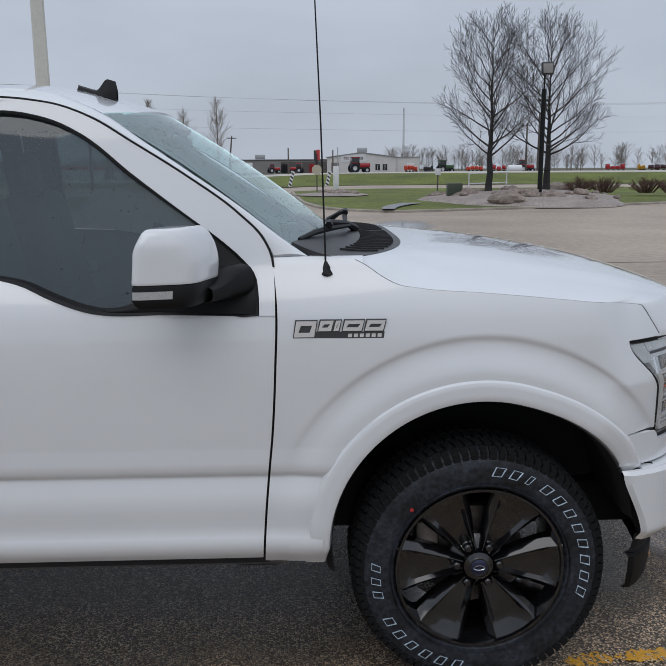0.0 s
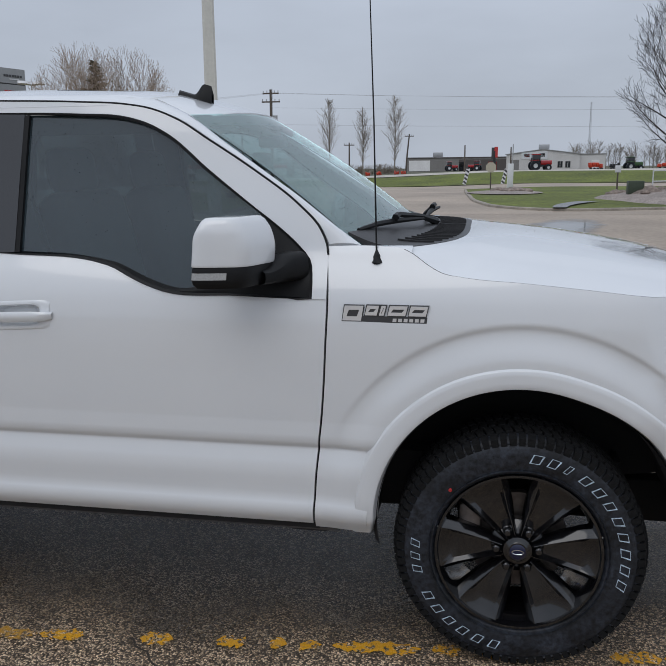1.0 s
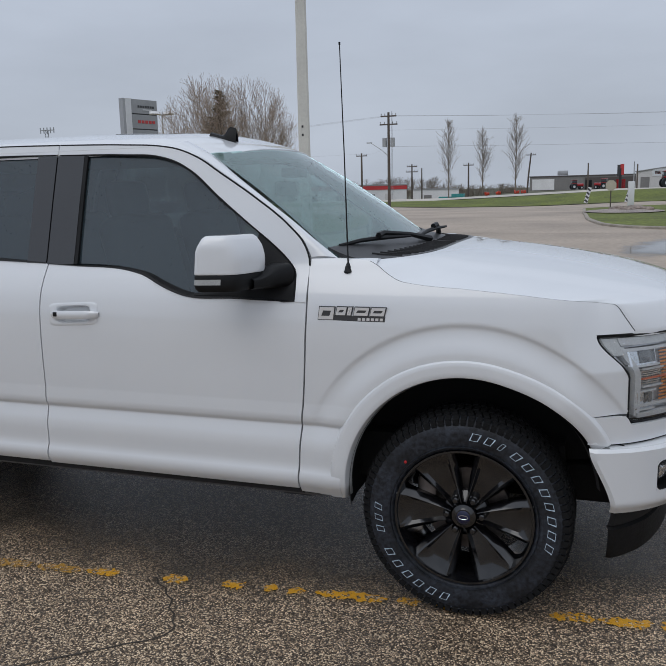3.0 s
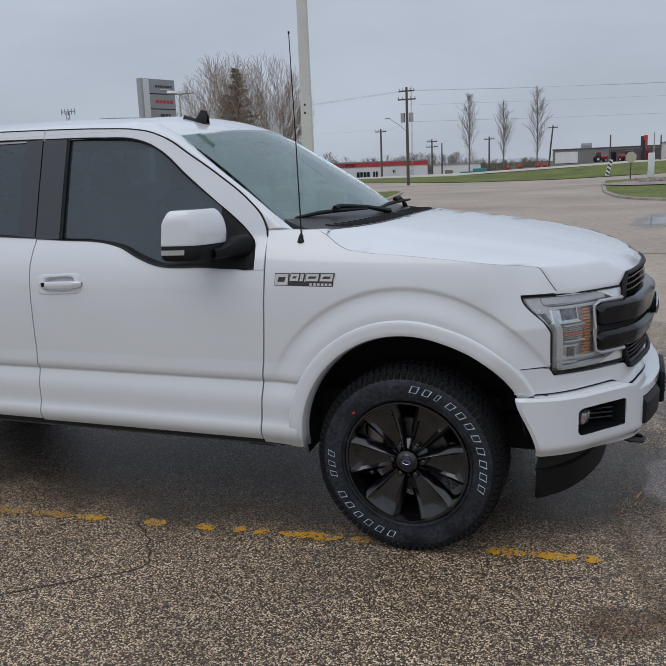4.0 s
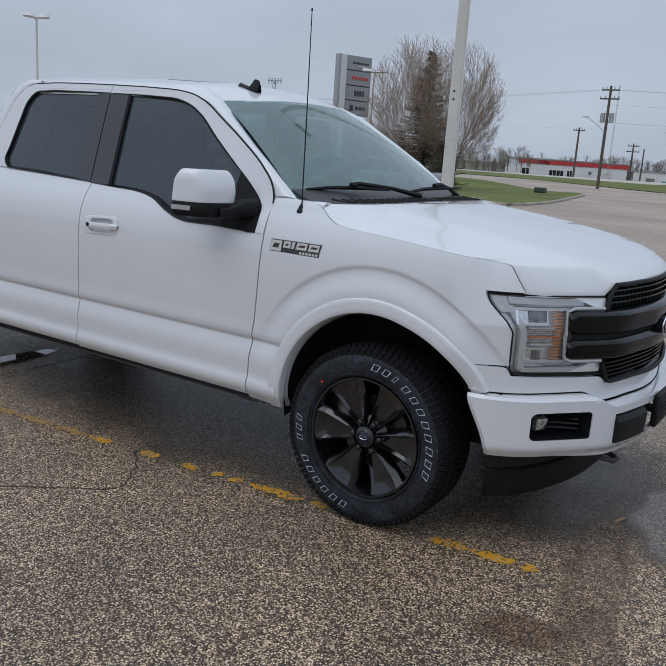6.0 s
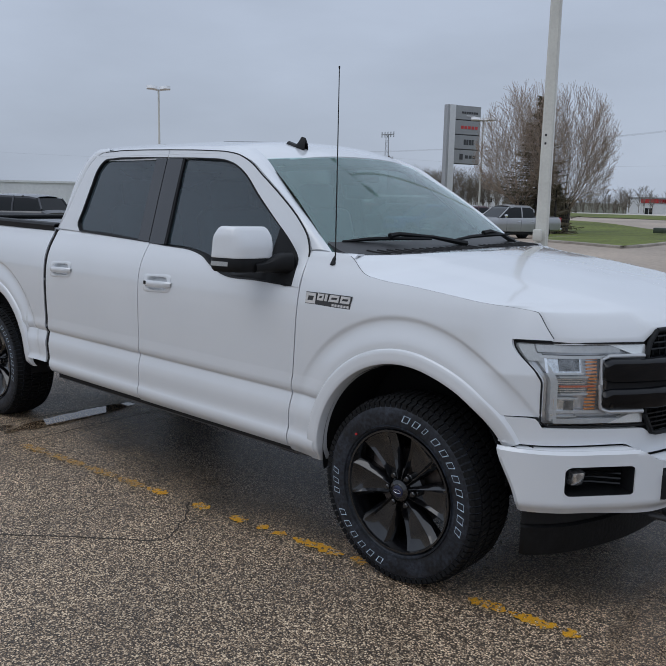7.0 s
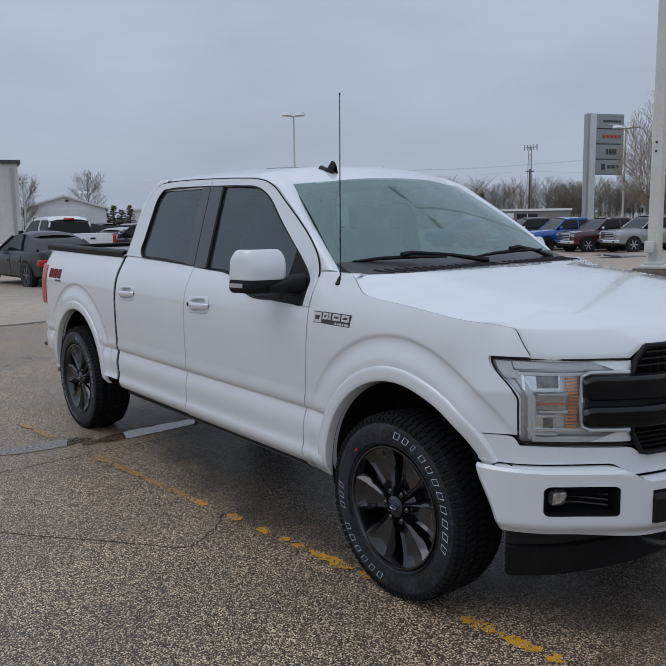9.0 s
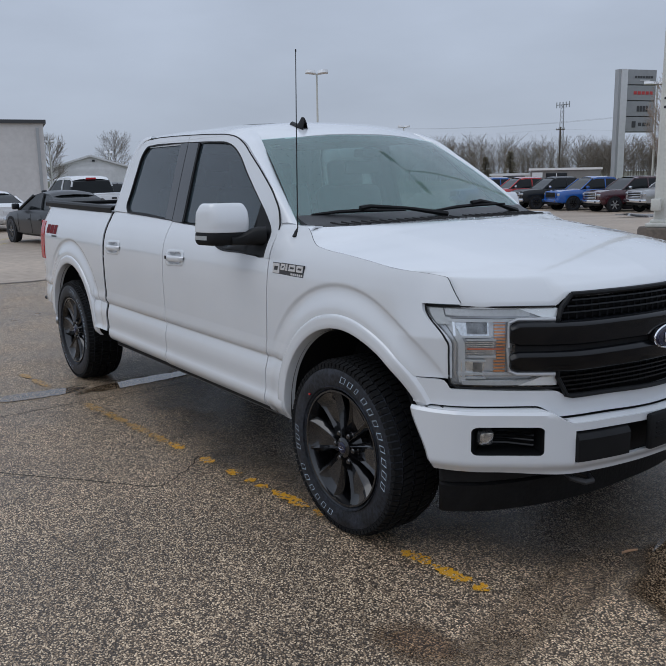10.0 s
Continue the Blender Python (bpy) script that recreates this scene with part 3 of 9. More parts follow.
HOOD_SEAM = fn([(-0.70, 1.372), (-0.45, 1.374), (-0.39, 1.368), (-0.355, 1.352), (-0.308, 1.320), (-0.26, 1.296), (-0.2, 1.285), (0.0, 1.269), (0.265, 1.245), (0.386, 1.232), (0.47, 1.2205), (0.50, 1.2155), (0.522, 1.209), (0.531, 1.199), (0.545, 1.178), (0.565, 1.149), (0.588, 1.116), (0.60, 1.099)])


def drops(name, spots, n, rng, parent, size=0.0016, material=None):
    """Beads of rain on a pane, as one mesh."""
    n = np.array(n, float)
    n /= np.linalg.norm(n)
    a = np.cross(n, (0.3, 0.2, 0.9))
    a /= np.linalg.norm(a)
    b = np.cross(n, a)
    verts, faces = [], []
    for p in spots:
        p = np.array(p)
        s = size * rng.uniform(0.6, 1.9)
        base = len(verts)
        for k in range(6):
            t = 2 * math.pi * k / 6
            verts.append(p + s * (math.cos(t) * a + math.sin(t) * b))
        verts.append(p + n * s * 0.6)
        for k in range(6):
            faces.append((base + k, base + (k + 1) % 6, base + 6))
    me = bpy.data.meshes.new(name)
    me.from_pydata([tuple(v) for v in verts], [], faces)
    me.materials.append(material or M_DROP)
    me.shade_smooth()
    ob = new(name, me)
    ob.parent = parent
    tagged(ob, "small beads of rain on the glass", kind="stuff")
    return ob


def build_truck():
    truck = empty("pickup_truck", "white crew-cab pickup truck with black wheels parked on wet asphalt", "pickup truck")
    P = truck

    # sides: fender, doors, bed
    for sgn in (-1, 1):
        bm = bmesh.new()
        # fender behind the wheel, over it and ahead of it
        def low(x):
            a = arch_height(x, 0.0)
            if x > 0.25:
                return max(a + 0.03 if a is not None else 0.0, 0.822)
            return a + 0.03 if a is not None else 0.422
        grid = []
        for u in np.linspace(0, 1, 170):
            xn = -0.655 + 1.225 * u
            zl, zh = low(xn), 1.25
            for _ in range(4):
                xt = FRONT_SEAM(zh) + 0.004 + (0.458 - FRONT_SEAM(zh) - 0.004) * u
                zh = HOOD_SEAM(xt)
            zs = [0.422] + LEVELS[1:] + list(np.linspace(LEVELS[-1], zh, 64))[1:]
            zs = [max(z, zl + 2e-4 * k) for k, z in enumerate(zs)]
            col = []
            for z in zs:
                xl = FRONT_SEAM(z) + 0.004
                xr = 0.573 - 0.115 * step(0.95, 1.108, z)
                col.append(on_side(sgn, xl + (xr - xl) * u, z))
            grid.append(col)
        sheet(grid, 0.02, (0, -sgn, 0), bm=bm)
        grid = []
        for u in np.linspace(0, 1, 24):
            x = 0.44 + 0.146 * u
            grid.append([on_side(sgn, x, z) for z in np.linspace(1.112, max(HOOD_SEAM(x), 1.1135), 12)])
        sheet(grid, 0.01, (0, -sgn, 0), bm=bm)
        part("fender", bm, M_PAINT, P)

        bm = panel_side(bmesh.new(), sgn, lambda z: MID_SEAM(z) + 0.003, lambda z: FRONT_SEAM(z) - 0.003, lambda x: 0.44, BELT_FRONT, 130, 60)
        cut_handle(bm, -1.71)
        fdoor = part("front_door", bm, M_PAINT, P)
        bm = panel_side(bmesh.new(), sgn, REAR_SEAM, lambda z: MID_SEAM(z) - 0.003, lambda x: 0.448, BELT_REAR, 104, 60)
        cut_handle(bm, -2.735)
        rdoor = part("rear_door", bm, M_PAINT, P)

        # upper door frames
        outer = crv([(-1.881, 1.866), (-1.55, 1.855), (-1.359, 1.842), (-1.284, 1.829), (-1.172, 1.787), (-1.06, 1.72), (-0.895, 1.618), (-0.734, 1.503), (-0.663, 1.432), (-0.637, 1.38), (-0.628, 1.30), (-0.626, 1.212)], 60)
        inner = crv([(-1.881, 1.826), (-1.54, 1.817), (-1.365, 1.804), (-1.279, 1.780), (-1.203, 1.742), (-1.05, 1.622), (-0.884, 1.498), (-0.795, 1.434), (-0.727, 1.376), (-0.684, 1.325), (-0.674, 1.27), (-0.673, 1.212)], 60)
        rows = [[on_glass(sgn, *(o + (i - o) * v), lift=0.004) for v in (0, 0.12, 0.5, 0.88, 1)] for o, i in zip(outer, inner)]
        part("upper_frame", sheet(rows, 0.03, (0, -sgn, 0)), M_PAINT, fdoor)
        outer2 = crv([(-1.888, 1.866), (-2.2, 1.871), (-2.45, 1.868), (-2.60, 1.852), (-2.68, 1.80), (-2.75, 1.68), (-2.82, 1.53), (-2.875, 1.43), (-2.905, 1.385)], 50)
        inner2 = crv([(-1.888, 1.827), (-2.2, 1.832), (-2.43, 1.830), (-2.54, 1.815), (-2.585, 1.77), (-2.62, 1.66), (-2.66, 1.50), (-2.68, 1.42), (-2.64, 1.377)], 50)
        rows = [[on_glass(sgn, *(o + (i - o) * v), lift=0.0005 + 0.0035 * step(1.385, 1.47, (o + (i - o) * v)[1])) for v in (0, 0.12, 0.5, 0.88, 1)] for o, i in zip(outer2, inner2)]
        part("upper_frame", sheet(rows, 0.03, (0, -sgn, 0)), M_PAINT, rdoor)

        # outer corner of the cab behind the rear door frame
        inside = crv([(-2.50, 1.870), (-2.604, 1.858), (-2.688, 1.803), (-2.758, 1.682), (-2.828, 1.532), (-2.882, 1.432), (-2.910, 1.385)], 40)
        edge = crv([(-2.56, 1.895), (-2.70, 1.880), (-2.785, 1.81), (-2.838, 1.70), (-2.877, 1.555), (-2.902, 1.44), (-2.914, 1.385)], 40)
        rows = []
        for a, b in zip(inside, edge):
            row = [on_glass(sgn, *a, lift=-0.02), on_glass(sgn, *a, lift=0.0)]
            for v in (0.12, 0.4, 0.7, 0.9, 1.0):
                row.append(on_glass(sgn, *(a + (b - a) * v), lift=0.003 - 0.026 * v ** 3))
            q = on_glass(sgn, *b, lift=-0.055)
            row.append(q + Vector((-0.006, 0, 0)))
            rows.append(row)
        part("cab_corner", sheet(rows, 0.006, (0, -sgn, 0)), M_PAINT, P)
        for line, owner in ((outer[:-5], fdoor), (outer2[:26], rdoor)):
            part("seam", tube(bmesh.new(), [on_glass(sgn, p[0], p[1] + 0.002, lift=0.002) for p in line], 0.0042, 6), M_WELL, owner)
        # black window surrounds, glass, sail panel and pillar covers
        opening = np.vstack([inner, lin([(-0.673, 1.212), (-0.72, 1.208)], 4)[1:], [(x, BELT_FRONT(x)) for x in np.linspace(-0.75, -1.881, 40)]])
        mid = opening.mean(0)
        def shrink(p, d):
            v = mid - p
            return p + v / np.linalg.norm(v) * d
        rows = [[on_glass(sgn, *p, lift=0.002), on_glass(sgn, *shrink(p, 0.003), lift=0.006), on_glass(sgn, *shrink(p, 0.011), lift=0.004), on_pane(sgn, *shrink(p, 0.015), lift=-0.014)] for p in opening]
        part("window_trim", sheet(rows), M_BLACK, fdoor)
        top = fn([(p[0] + 1e-4 * k, p[1]) for k, p in enumerate(inner[:-4])])
        rows = []
        for x in np.linspace(-1.742, -0.80, 50):
            lo, hi = BELT_FRONT(x) + 0.01, min(top(x) - 0.01, 1.815)
            rows.append([on_pane(sgn, x, z, lift=-0.012) for z in np.linspace(lo, hi, 10)])
        part("side_glass", sheet(rows, 0.005, (0, -sgn, 0)), M_SIDEGLASS, fdoor, "dark tinted glass with rain drops")
        rows = []
        for x in np.linspace(-1.12, -0.677, 34):
            lo, hi = BELT_FRONT(x) + 0.004, max(top(x) - 0.006, 1.23)
            hi = min(hi, lo + 0.016 + 0.06 * step(-1.12, -0.88, x) + 0.5 * step(-0.885, -0.845, x))
            rows.append([on_glass(sgn, x, z, lift=-0.004 + 0.006 * math.sin(math.pi * v)) for v, z in zip(np.linspace(0, 1, 8), np.linspace(lo, hi, 8))])
        part("sail_panel", sheet(rows, 0.012, (0, -sgn, 0)), M_BLACK, fdoor)
        rows = [[on_glass(sgn, x + dx, z, lift=0.003) for dx, z in ((0.0, 1.82), (0, 1.6), (0, 1.40), (0, 1.345))] for x in np.linspace(-1.885, -1.745, 6)]
        part("pillar_cover", sheet(rows, 0.02, (0, -sgn, 0)), M_PILLAR, fdoor)
        rows = [[on_glass(sgn, -1.745 + d, z, lift=0.001) for z in np.linspace(1.345, 1.815, 8)] for d in (-0.006, 0.0, 0.012, 0.018)]
        part("glass_channel", sheet(rows, 0.014, (0, -sgn, 0)), M_BLACK, fdoor)

        opening = np.vstack([inner2, [(x, BELT_REAR(x)) for x in np.linspace(-2.62, -1.888, 24)]])
        mid = opening.mean(0)
        rows = [[on_glass(sgn, *p, lift=0.002), on_glass(sgn, *shrink(p, 0.003), lift=0.006), on_glass(sgn, *shrink(p, 0.012), lift=0.004), on_pane(sgn, *shrink(p, 0.016), lift=-0.014)] for p in opening]
        part("window_trim", sheet(rows), M_BLACK, rdoor)
        back = fn([(1.36, -2.645), (1.42, -2.665), (1.5, -2.65), (1.66, -2.61), (1.77, -2.575), (1.83, -2.53)])
        rows = []
        for v in np.linspace(0, 1, 14):
            z = 1.36 + v * 0.465
            rows.append([on_pane(sgn, x, z + (BELT_REAR(x) - 1.36) * (1 - v), lift=-0.012) for x in np.linspace(back(z), -1.985, 14)])
        part("side_glass", sheet(rows, 0.005, (0, -sgn, 0)), M_SIDEGLASS, rdoor, "dark tinted glass with rain drops")
        rows = [[on_glass(sgn, x, z, lift=0.003) for z in (1.82, 1.6, 1.40, 1.35)] for x in np.linspace(-1.995, -1.892, 6)]
        part("pillar_cover", sheet(rows, 0.02, (0, -sgn, 0)), M_PILLAR, rdoor)

        if sgn < 0:
            rng = np.random.default_rng(8)
            spots = []
            while len(spots) < 300:
                x, z = rng.uniform(-1.73, -0.86), rng.uniform(1.24, 1.81)
                if BELT_FRONT(x) + 0.03 < z < top(x) - 0.03 and rng.uniform() < 0.25 + 0.75 * step(1.45, 1.75, z):
                    spots.append(on_pane(sgn, x, z, -0.011))
            drops("rain_beading", spots, (0, sgn, 0), rng, fdoor, 0.0013)
            spots = []
            while len(spots) < 170:
                x, z = rng.uniform(-2.62, -2.03), rng.uniform(1.40, 1.80)
                if x > back(z) + 0.02 and rng.uniform() < 0.2 + 0.8 * step(1.55, 1.78, z):
                    spots.append(on_pane(sgn, x, z, -0.011))
            drops("rain_beading", spots, (0, sgn, 0), rng, rdoor)
        # door handles in their recesses
        for door, x0, keyed in ((fdoor, -1.71, True), (rdoor, -2.735, False)):
            bm = bmesh.new()
            rows = []
            for v in np.linspace(-1.08, 1.08, 25):
                row = []
                for u in np.linspace(-1.05, 1.05, 45):
                    x, z = x0 + 0.118 * u, 1.136 + 0.046 * v + 0.006 * u
                    rr = (abs(u) ** 5 + abs(v) ** 5) ** 0.2
                    lift = 0.0035 * step(1.12, 0.99, rr) - 0.03 * step(0.80, 0.52, rr)
                    row.append(on_side(sgn, x, z, lift))
                rows.append(row)
            part("handle_recess", sheet(rows), M_PAINT, door)
            bm = bmesh.new()
            y = side_w(x0, 1.135)
            rows = []
            for k in range(17):
                u = -1 + 2 * k / 16
                x = x0 + 0.012 + 0.123 * u
                out = 0.022 - 0.02 * abs(u) ** 5
                h = 0.018 * (1 - 0.35 * abs(u) ** 4)
                zc = 1.134 + 0.004 * u
                rows.append([(x, sgn * (y + d), zc + e) for d, e in ((out, -h), (out + 0.006, -h * 0.3), (out + 0.006, h * 0.5), (out, h), (out - 0.018, h * 0.8), (out - 0.018, -h * 0.8))])
            h = part("door_handle", sheet(rows, wrap=True), M_PAINT, door)
            bm = bmesh.new()
            rows_end = [[Vector(p) for p in rows[0]], [Vector(p) for p in rows[-1]]]
            if keyed:
                box(bm, (x0 - 0.075, sgn * (y + 0.026), 1.136), (0.02, 0.006, 0.02), 0.003)
                part("lock_button", bm, M_BLACK, h, "black lock button")
            else:
                bm.free()

        # black gap filler behind the seams, rocker and step rail
        for seam, d in ((FRONT_SEAM, 0.02), (MID_SEAM, 0.02), (REAR_SEAM, 0.05)):
            rows = [[(seam(z) + e, sgn * (BODY(z) - (0.085 if seam is REAR_SEAM else 0.022) if z < 1.36 else BODY(1.36) - 0.085), z) for e in (-d, d)] for z in np.linspace(0.43, 1.37, 30)]
            part("door_seal", sheet(rows), M_WELL, P)
        bm = bmesh.new()
        prism(bm, [(sgn * 0.72, 0.416), (sgn * 0.926, 0.416), (sgn * 0.922, 0.406), (sgn * 0.90, 0.398), (sgn * 0.72, 0.38)], -2.86, -0.60, "x")
        part("rocker_rail", bm, M_RAIL, P)
        bm = bmesh.new()
        prism(bm, [(sgn * 0.72, 0.445), (sgn * 0.935, 0.445), (sgn * 0.932, 0.4165), (sgn * 0.72, 0.4165)], -2.84, -0.66, "x")
        part("sill_seal", bm, M_WELL, P)
        bm = box(bmesh.new(), (-0.70, sgn * 0.87, 0.415), (0.13, 0.1, 0.035), 0.008)
        part("jack_point", bm, M_BLACK, P)

        gap = [(REAR_SEAM(z) - 0.022, sgn * (BODY(min(z, 1.36)) - 0.014), z) for z in np.linspace(0.46, 1.375, 40)]
        part("bed_gasket", tube(bmesh.new(), gap, 0.0135, 8), M_WELL, P, "black rubber strip between cab and bed")

        # bed side
        def bed_low(x):
            a = arch_height(x, -WHEELBASE)
            return a + 0.03 if a is not None else (0.505 if x > -3.6 else 0.56)
        grid = []
        for u in np.linspace(0, 1, 150):
            col = []
            for v in np.linspace(0, 1, 60):
                x = -2.946 - 1.591 * u
                z = bed_low(x) + (1.375 - bed_low(x)) * v
                col.append(on_side(sgn, x, z) if v < 0.999 else Vector((x, sgn * 0.862, 1.388 + 0.017 * u)))
            grid.append(col)
        part("bed_side", sheet(grid, 0.03, (0, -sgn, 0)), M_PAINT, P)
        bm = bmesh.new()
        rows = []
        for u in np.linspace(0, 1, 24):
            x = -2.945 - 1.585 * u
            z = 1.388 + 0.018 * u
            rows.append([(x, sgn * y, z + dz) for y, dz in ((0.872, -0.012), (0.876, 0.012), (0.862, 0.026), (0.80, 0.028), (0.785, 0.018), (0.785, -0.03))])
        part("bed_rail_cap", sheet(rows, 0.01, (0, 0, -1)), M_BLACK, P)
        bm = bmesh.new()
        box(bm, (-3.73, sgn * 0.775, 1.09), (1.57, 0.03, 0.58))
        part("bed_inner_wall", bm, M_BLACK, P)

        # wheel lips, liners and mud guards
        for cx, a0 in ((0.0, 24.8), (-WHEELBASE, -4)):
            rows = []
            angs = list(np.linspace(a0, 180, 90)) + [180 + k for k in (1, 2, 3)]
            for k, a in enumerate(angs):
                aa = min(a, 180)
                r0 = lip_r(aa) if cx == 0 else 0.474
                row = []
                drop = (a - 180) / 3 * 0.062 if a > 180 else 0.0
                ca, sa = math.cos(math.radians(aa)), math.sin(math.radians(aa))
                ro = r0 + 0.070
                xo, zo = cx + ro * ca, ARCH_Z + ro * sa - drop
                wo = 0.963 + (0.008 * step(52, 28, aa) if cx == 0 else 0.0) + bulge(xo, max(zo, 0.43), cx) - (NOSE(xo) if xo > 0.3 else 0.0) - 0.012 * step(0.56, 0.42, zo) - (max(0.0, 0.966 - BODY(max(zo, 0.42))) if zo < 0.48 else 0.0)
                for d, k in ((-0.014, None), (-0.005, -0.010), (-0.002, -0.003), (0.003, 0.0), (0.020, 0.0005), (0.040, 0.0), (0.0555, -0.0005), (0.0575, -0.002), (0.0635, -0.010), (0.070, -0.020)):
                    x, z = cx + (r0 + d) * ca - (0.012 * drop / 0.062), ARCH_Z + (r0 + d) * sa - drop
                    w = wo - 0.05 if k is None else wo + 0.009 + k + 0.02 * (0.06 - d)
                    row.append((x, sgn * w, z))
                rows.append(row)
            part("wheel_arch_lip", sheet(rows), M_PAINT, P)
            rows = []
            for a in np.linspace(8 if cx == 0 else -12, 192, 40):
                ca, sa = math.cos(math.radians(a)), math.sin(math.radians(a))
                row = [(cx + r * ca, sgn * y, ARCH_Z + r * sa) for r, y in ((lip_r(min(max(a, 0), 180)) - 0.013, 0.945), (0.482, 0.90), (0.50, 0.75), (0.50, 0.56), (0.05, 0.55))]
                rows.append(row)
            part("wheel_liner", sheet(rows), M_WELL, P)
        rows = [[(x, sgn * y, z) for y in (0.875 - 0.6 * max(x - 0.47, 0), 0.80, 0.60, 0.40)] for x, z in ((0.40, 0.80), (0.44, 0.745), (0.462, 0.70), (0.466, 0.665), (0.47, 0.645))]
        part("splash_shield", sheet(rows, 0.01, (1, 0, 0)), M_WELL, P)
        # liner that closes the gap behind the bumper's end, tapering downward
        rows = []
        for v in np.linspace(0, 1, 9):
            z = 0.71 - 0.262 * v
            a = Vector((0.455 + 0.012 * v + 0.085 * max(v - 0.22, 0) / 0.78, sgn * 0.865, z))
            b = on_bumper(sgn * 0.925, z, -0.022)
            rows.append([a.lerp(b, u) for u in np.linspace(0, 1, 5)])
        part("bumper_liner", sheet(rows, 0.008, (0, -sgn, 0)), M_WELL, P)

        # A pillar and roof rail
        edge = crv([(-1.30, 0.724, 1.834), (-1.172, 0.735, 1.79), (-1.06, 0.757, 1.723), (-0.895, 0.790, 1.621), (-0.734, 0.825, 1.506), (-0.66, 0.846, 1.433), (-0.632, 0.858, 1.378)], 40)
        wsl = crv([(-1.30, 0.60, 1.868), (-1.176, 0.638, 1.812), (-1.02, 0.685, 1.706), (-0.86, 0.733, 1.597), (-0.70, 0.778, 1.490), (-0.60, 0.808, 1.420), (-0.528, 0.832, 1.372)], 40)
        rows = []
        for a, b in zip(edge, wsl):
            n = Vector((0.45, 0.65, 0.6)).normalized()
            rows.append([Vector((p[0], sgn * p[1], p[2])) + Vector((n.x, sgn * n.y, n.z)) * (0.012 * math.sin(math.pi * v) + 0.004) for v, p in ((v, a + (b - a) * v) for v in np.linspace(0, 1, 8))])
        part("roof_pillar", sheet(rows, 0.03, (-0.3, -sgn * 0.6, -0.5)), M_PAINT, P)

        # tail lamp
        rows = []
        for z in np.linspace(0.94, 1.262, 9):
            row = [(x, sgn * (side_w(x, z) + 0.006 + 0.01 * math.sin(math.pi * min(max((x + 4.59) / 0.16, 0), 1))), z) for x in np.linspace(-4.385, -4.60, 7)]
            row += [(-4.615, sgn * (0.90 - d), z) for d in (0.0, 0.08, 0.15)]
            rows.append(row)
        part("tail_lamp", sheet(rows, 0.02, (0.3, -sgn, 0)), M_RED, P, "red tail lamp lens")
        # trim patch with slanted bars on the bed side
        bm = bmesh.new()
        for k, (x0, wd) in enumerate(((-4.31, 0.09), (-4.215, 0.095), (-4.115, 0.08))):
            z0 = 1.165
            rows = []
            for v in np.linspace(0, 1, 5):
                z = z0 + 0.074 * v
                rows.append([on_side(sgn, x0 + 0.02 * v, z, 0.003), on_side(sgn, x0 + wd * 0.35 + 0.02 * v, z, 0.003), on_side(sgn, x0 + wd * 0.9 + 0.02 * v, z, 0.003)])
            sheet(rows, bm=bm)
        part("side_decal", bm, M_DECAL, P, "dark red slanted decal bars")
        bm = bmesh.new()
        rows = [[on_side(sgn, x, z, 0.003) for x in np.linspace(-4.16, -4.03, 6)] for z in (1.140, 1.154)]
        sheet(rows, bm=bm)
        part("side_decal", bm, M_SIGNDARK, P, "dark decal bar")

        # badge: chrome block outlines over a dark strip
        w0 = BODY(1.17) + 0.003
        def chrome_loop(x0, x1, z0, z1, t, slant=0.008):
            bk = bmesh.new()
            prism(bk, [(x0 - 0.003, z0 - 0.003), (x1 + 0.003, z0 - 0.003), (x1 + slant + 0.003, z1 + 0.003), (x0 + slant - 0.003, z1 + 0.003)], sgn * (BODY(z0) - 0.004), sgn * (w0 + 0.0012), "y")
            part("badge_backing", bk, M_SIGNDARK, badge)
            bm = bmesh.new()
            o = [(x0, z0), (x1, z0), (x1 + slant, z1), (x0 + slant, z1)]
            i = [(x0 + t, z0 + t), (x1 - t, z0 + t), (x1 - t + slant, z1 - t), (x0 + t + slant, z1 - t)]
            for k in range(4):
                q = [o[k], o[(k + 1) % 4], i[(k + 1) % 4], i[k]]
                prism(bm, q, sgn * (BODY(z0) - 0.004), sgn * (w0 + 0.004), "y")
            part("badge_block", bm, M_BADGE, badge)
        bm = bmesh.new()
        prism(bm, [(-0.535, 1.145), (-0.305, 1.141), (-0.303, 1.162), (-0.528, 1.164)], sgn * (BODY(1.15) - 0.004), sgn * (w0 + 0.001), "y")
        badge = part("badge", bm, M_SIGNDARK, P, "chrome raised badge shapes over a dark strip")
        chrome_loop(-0.572, -0.512, 1.148, 1.196, 0.0135)
        for x0, x1 in ((-0.50, -0.462), (-0.455, -0.440), (-0.428, -0.372), (-0.362, -0.308)):
            chrome_loop(x0, x1, 1.166, 1.197, min(0.0105, (x1 - x0) * 0.45))
        for k in range(6):
            x0 = -0.412 + 0.0175 * k
            bm = bmesh.new()
            prism(bm, [(x0, 1.1465), (x0 + 0.012, 1.1465), (x0 + 0.013, 1.157), (x0 + 0.001, 1.157)], sgn * (w0), sgn * (w0 + 0.002), "y")
            part("badge_bar", bm, M_BADGE, badge)

        # mirror
        def mirror_at(t, z, gr=1.0, gf=1.0, k=1.0):
            cx, cy = math.cos(t), math.sin(t)
            sx, sy = math.copysign(abs(cx) ** 0.42, cx), math.copysign(abs(cy) ** 0.42, cy)
            mid = (gf - gr) / 2
            dx, dy = 0.1 * k * (sx * (gr + gf) / 2 + mid), 0.107 * k * sy * (0.45 + 0.55 * min(gf + 0.2, 1.0))
            ln = math.radians(28)
            X = -0.893 + dx * math.cos(ln) - dy * math.sin(ln) * 0.6 + 0.012 * (z - 1.323) / 0.16
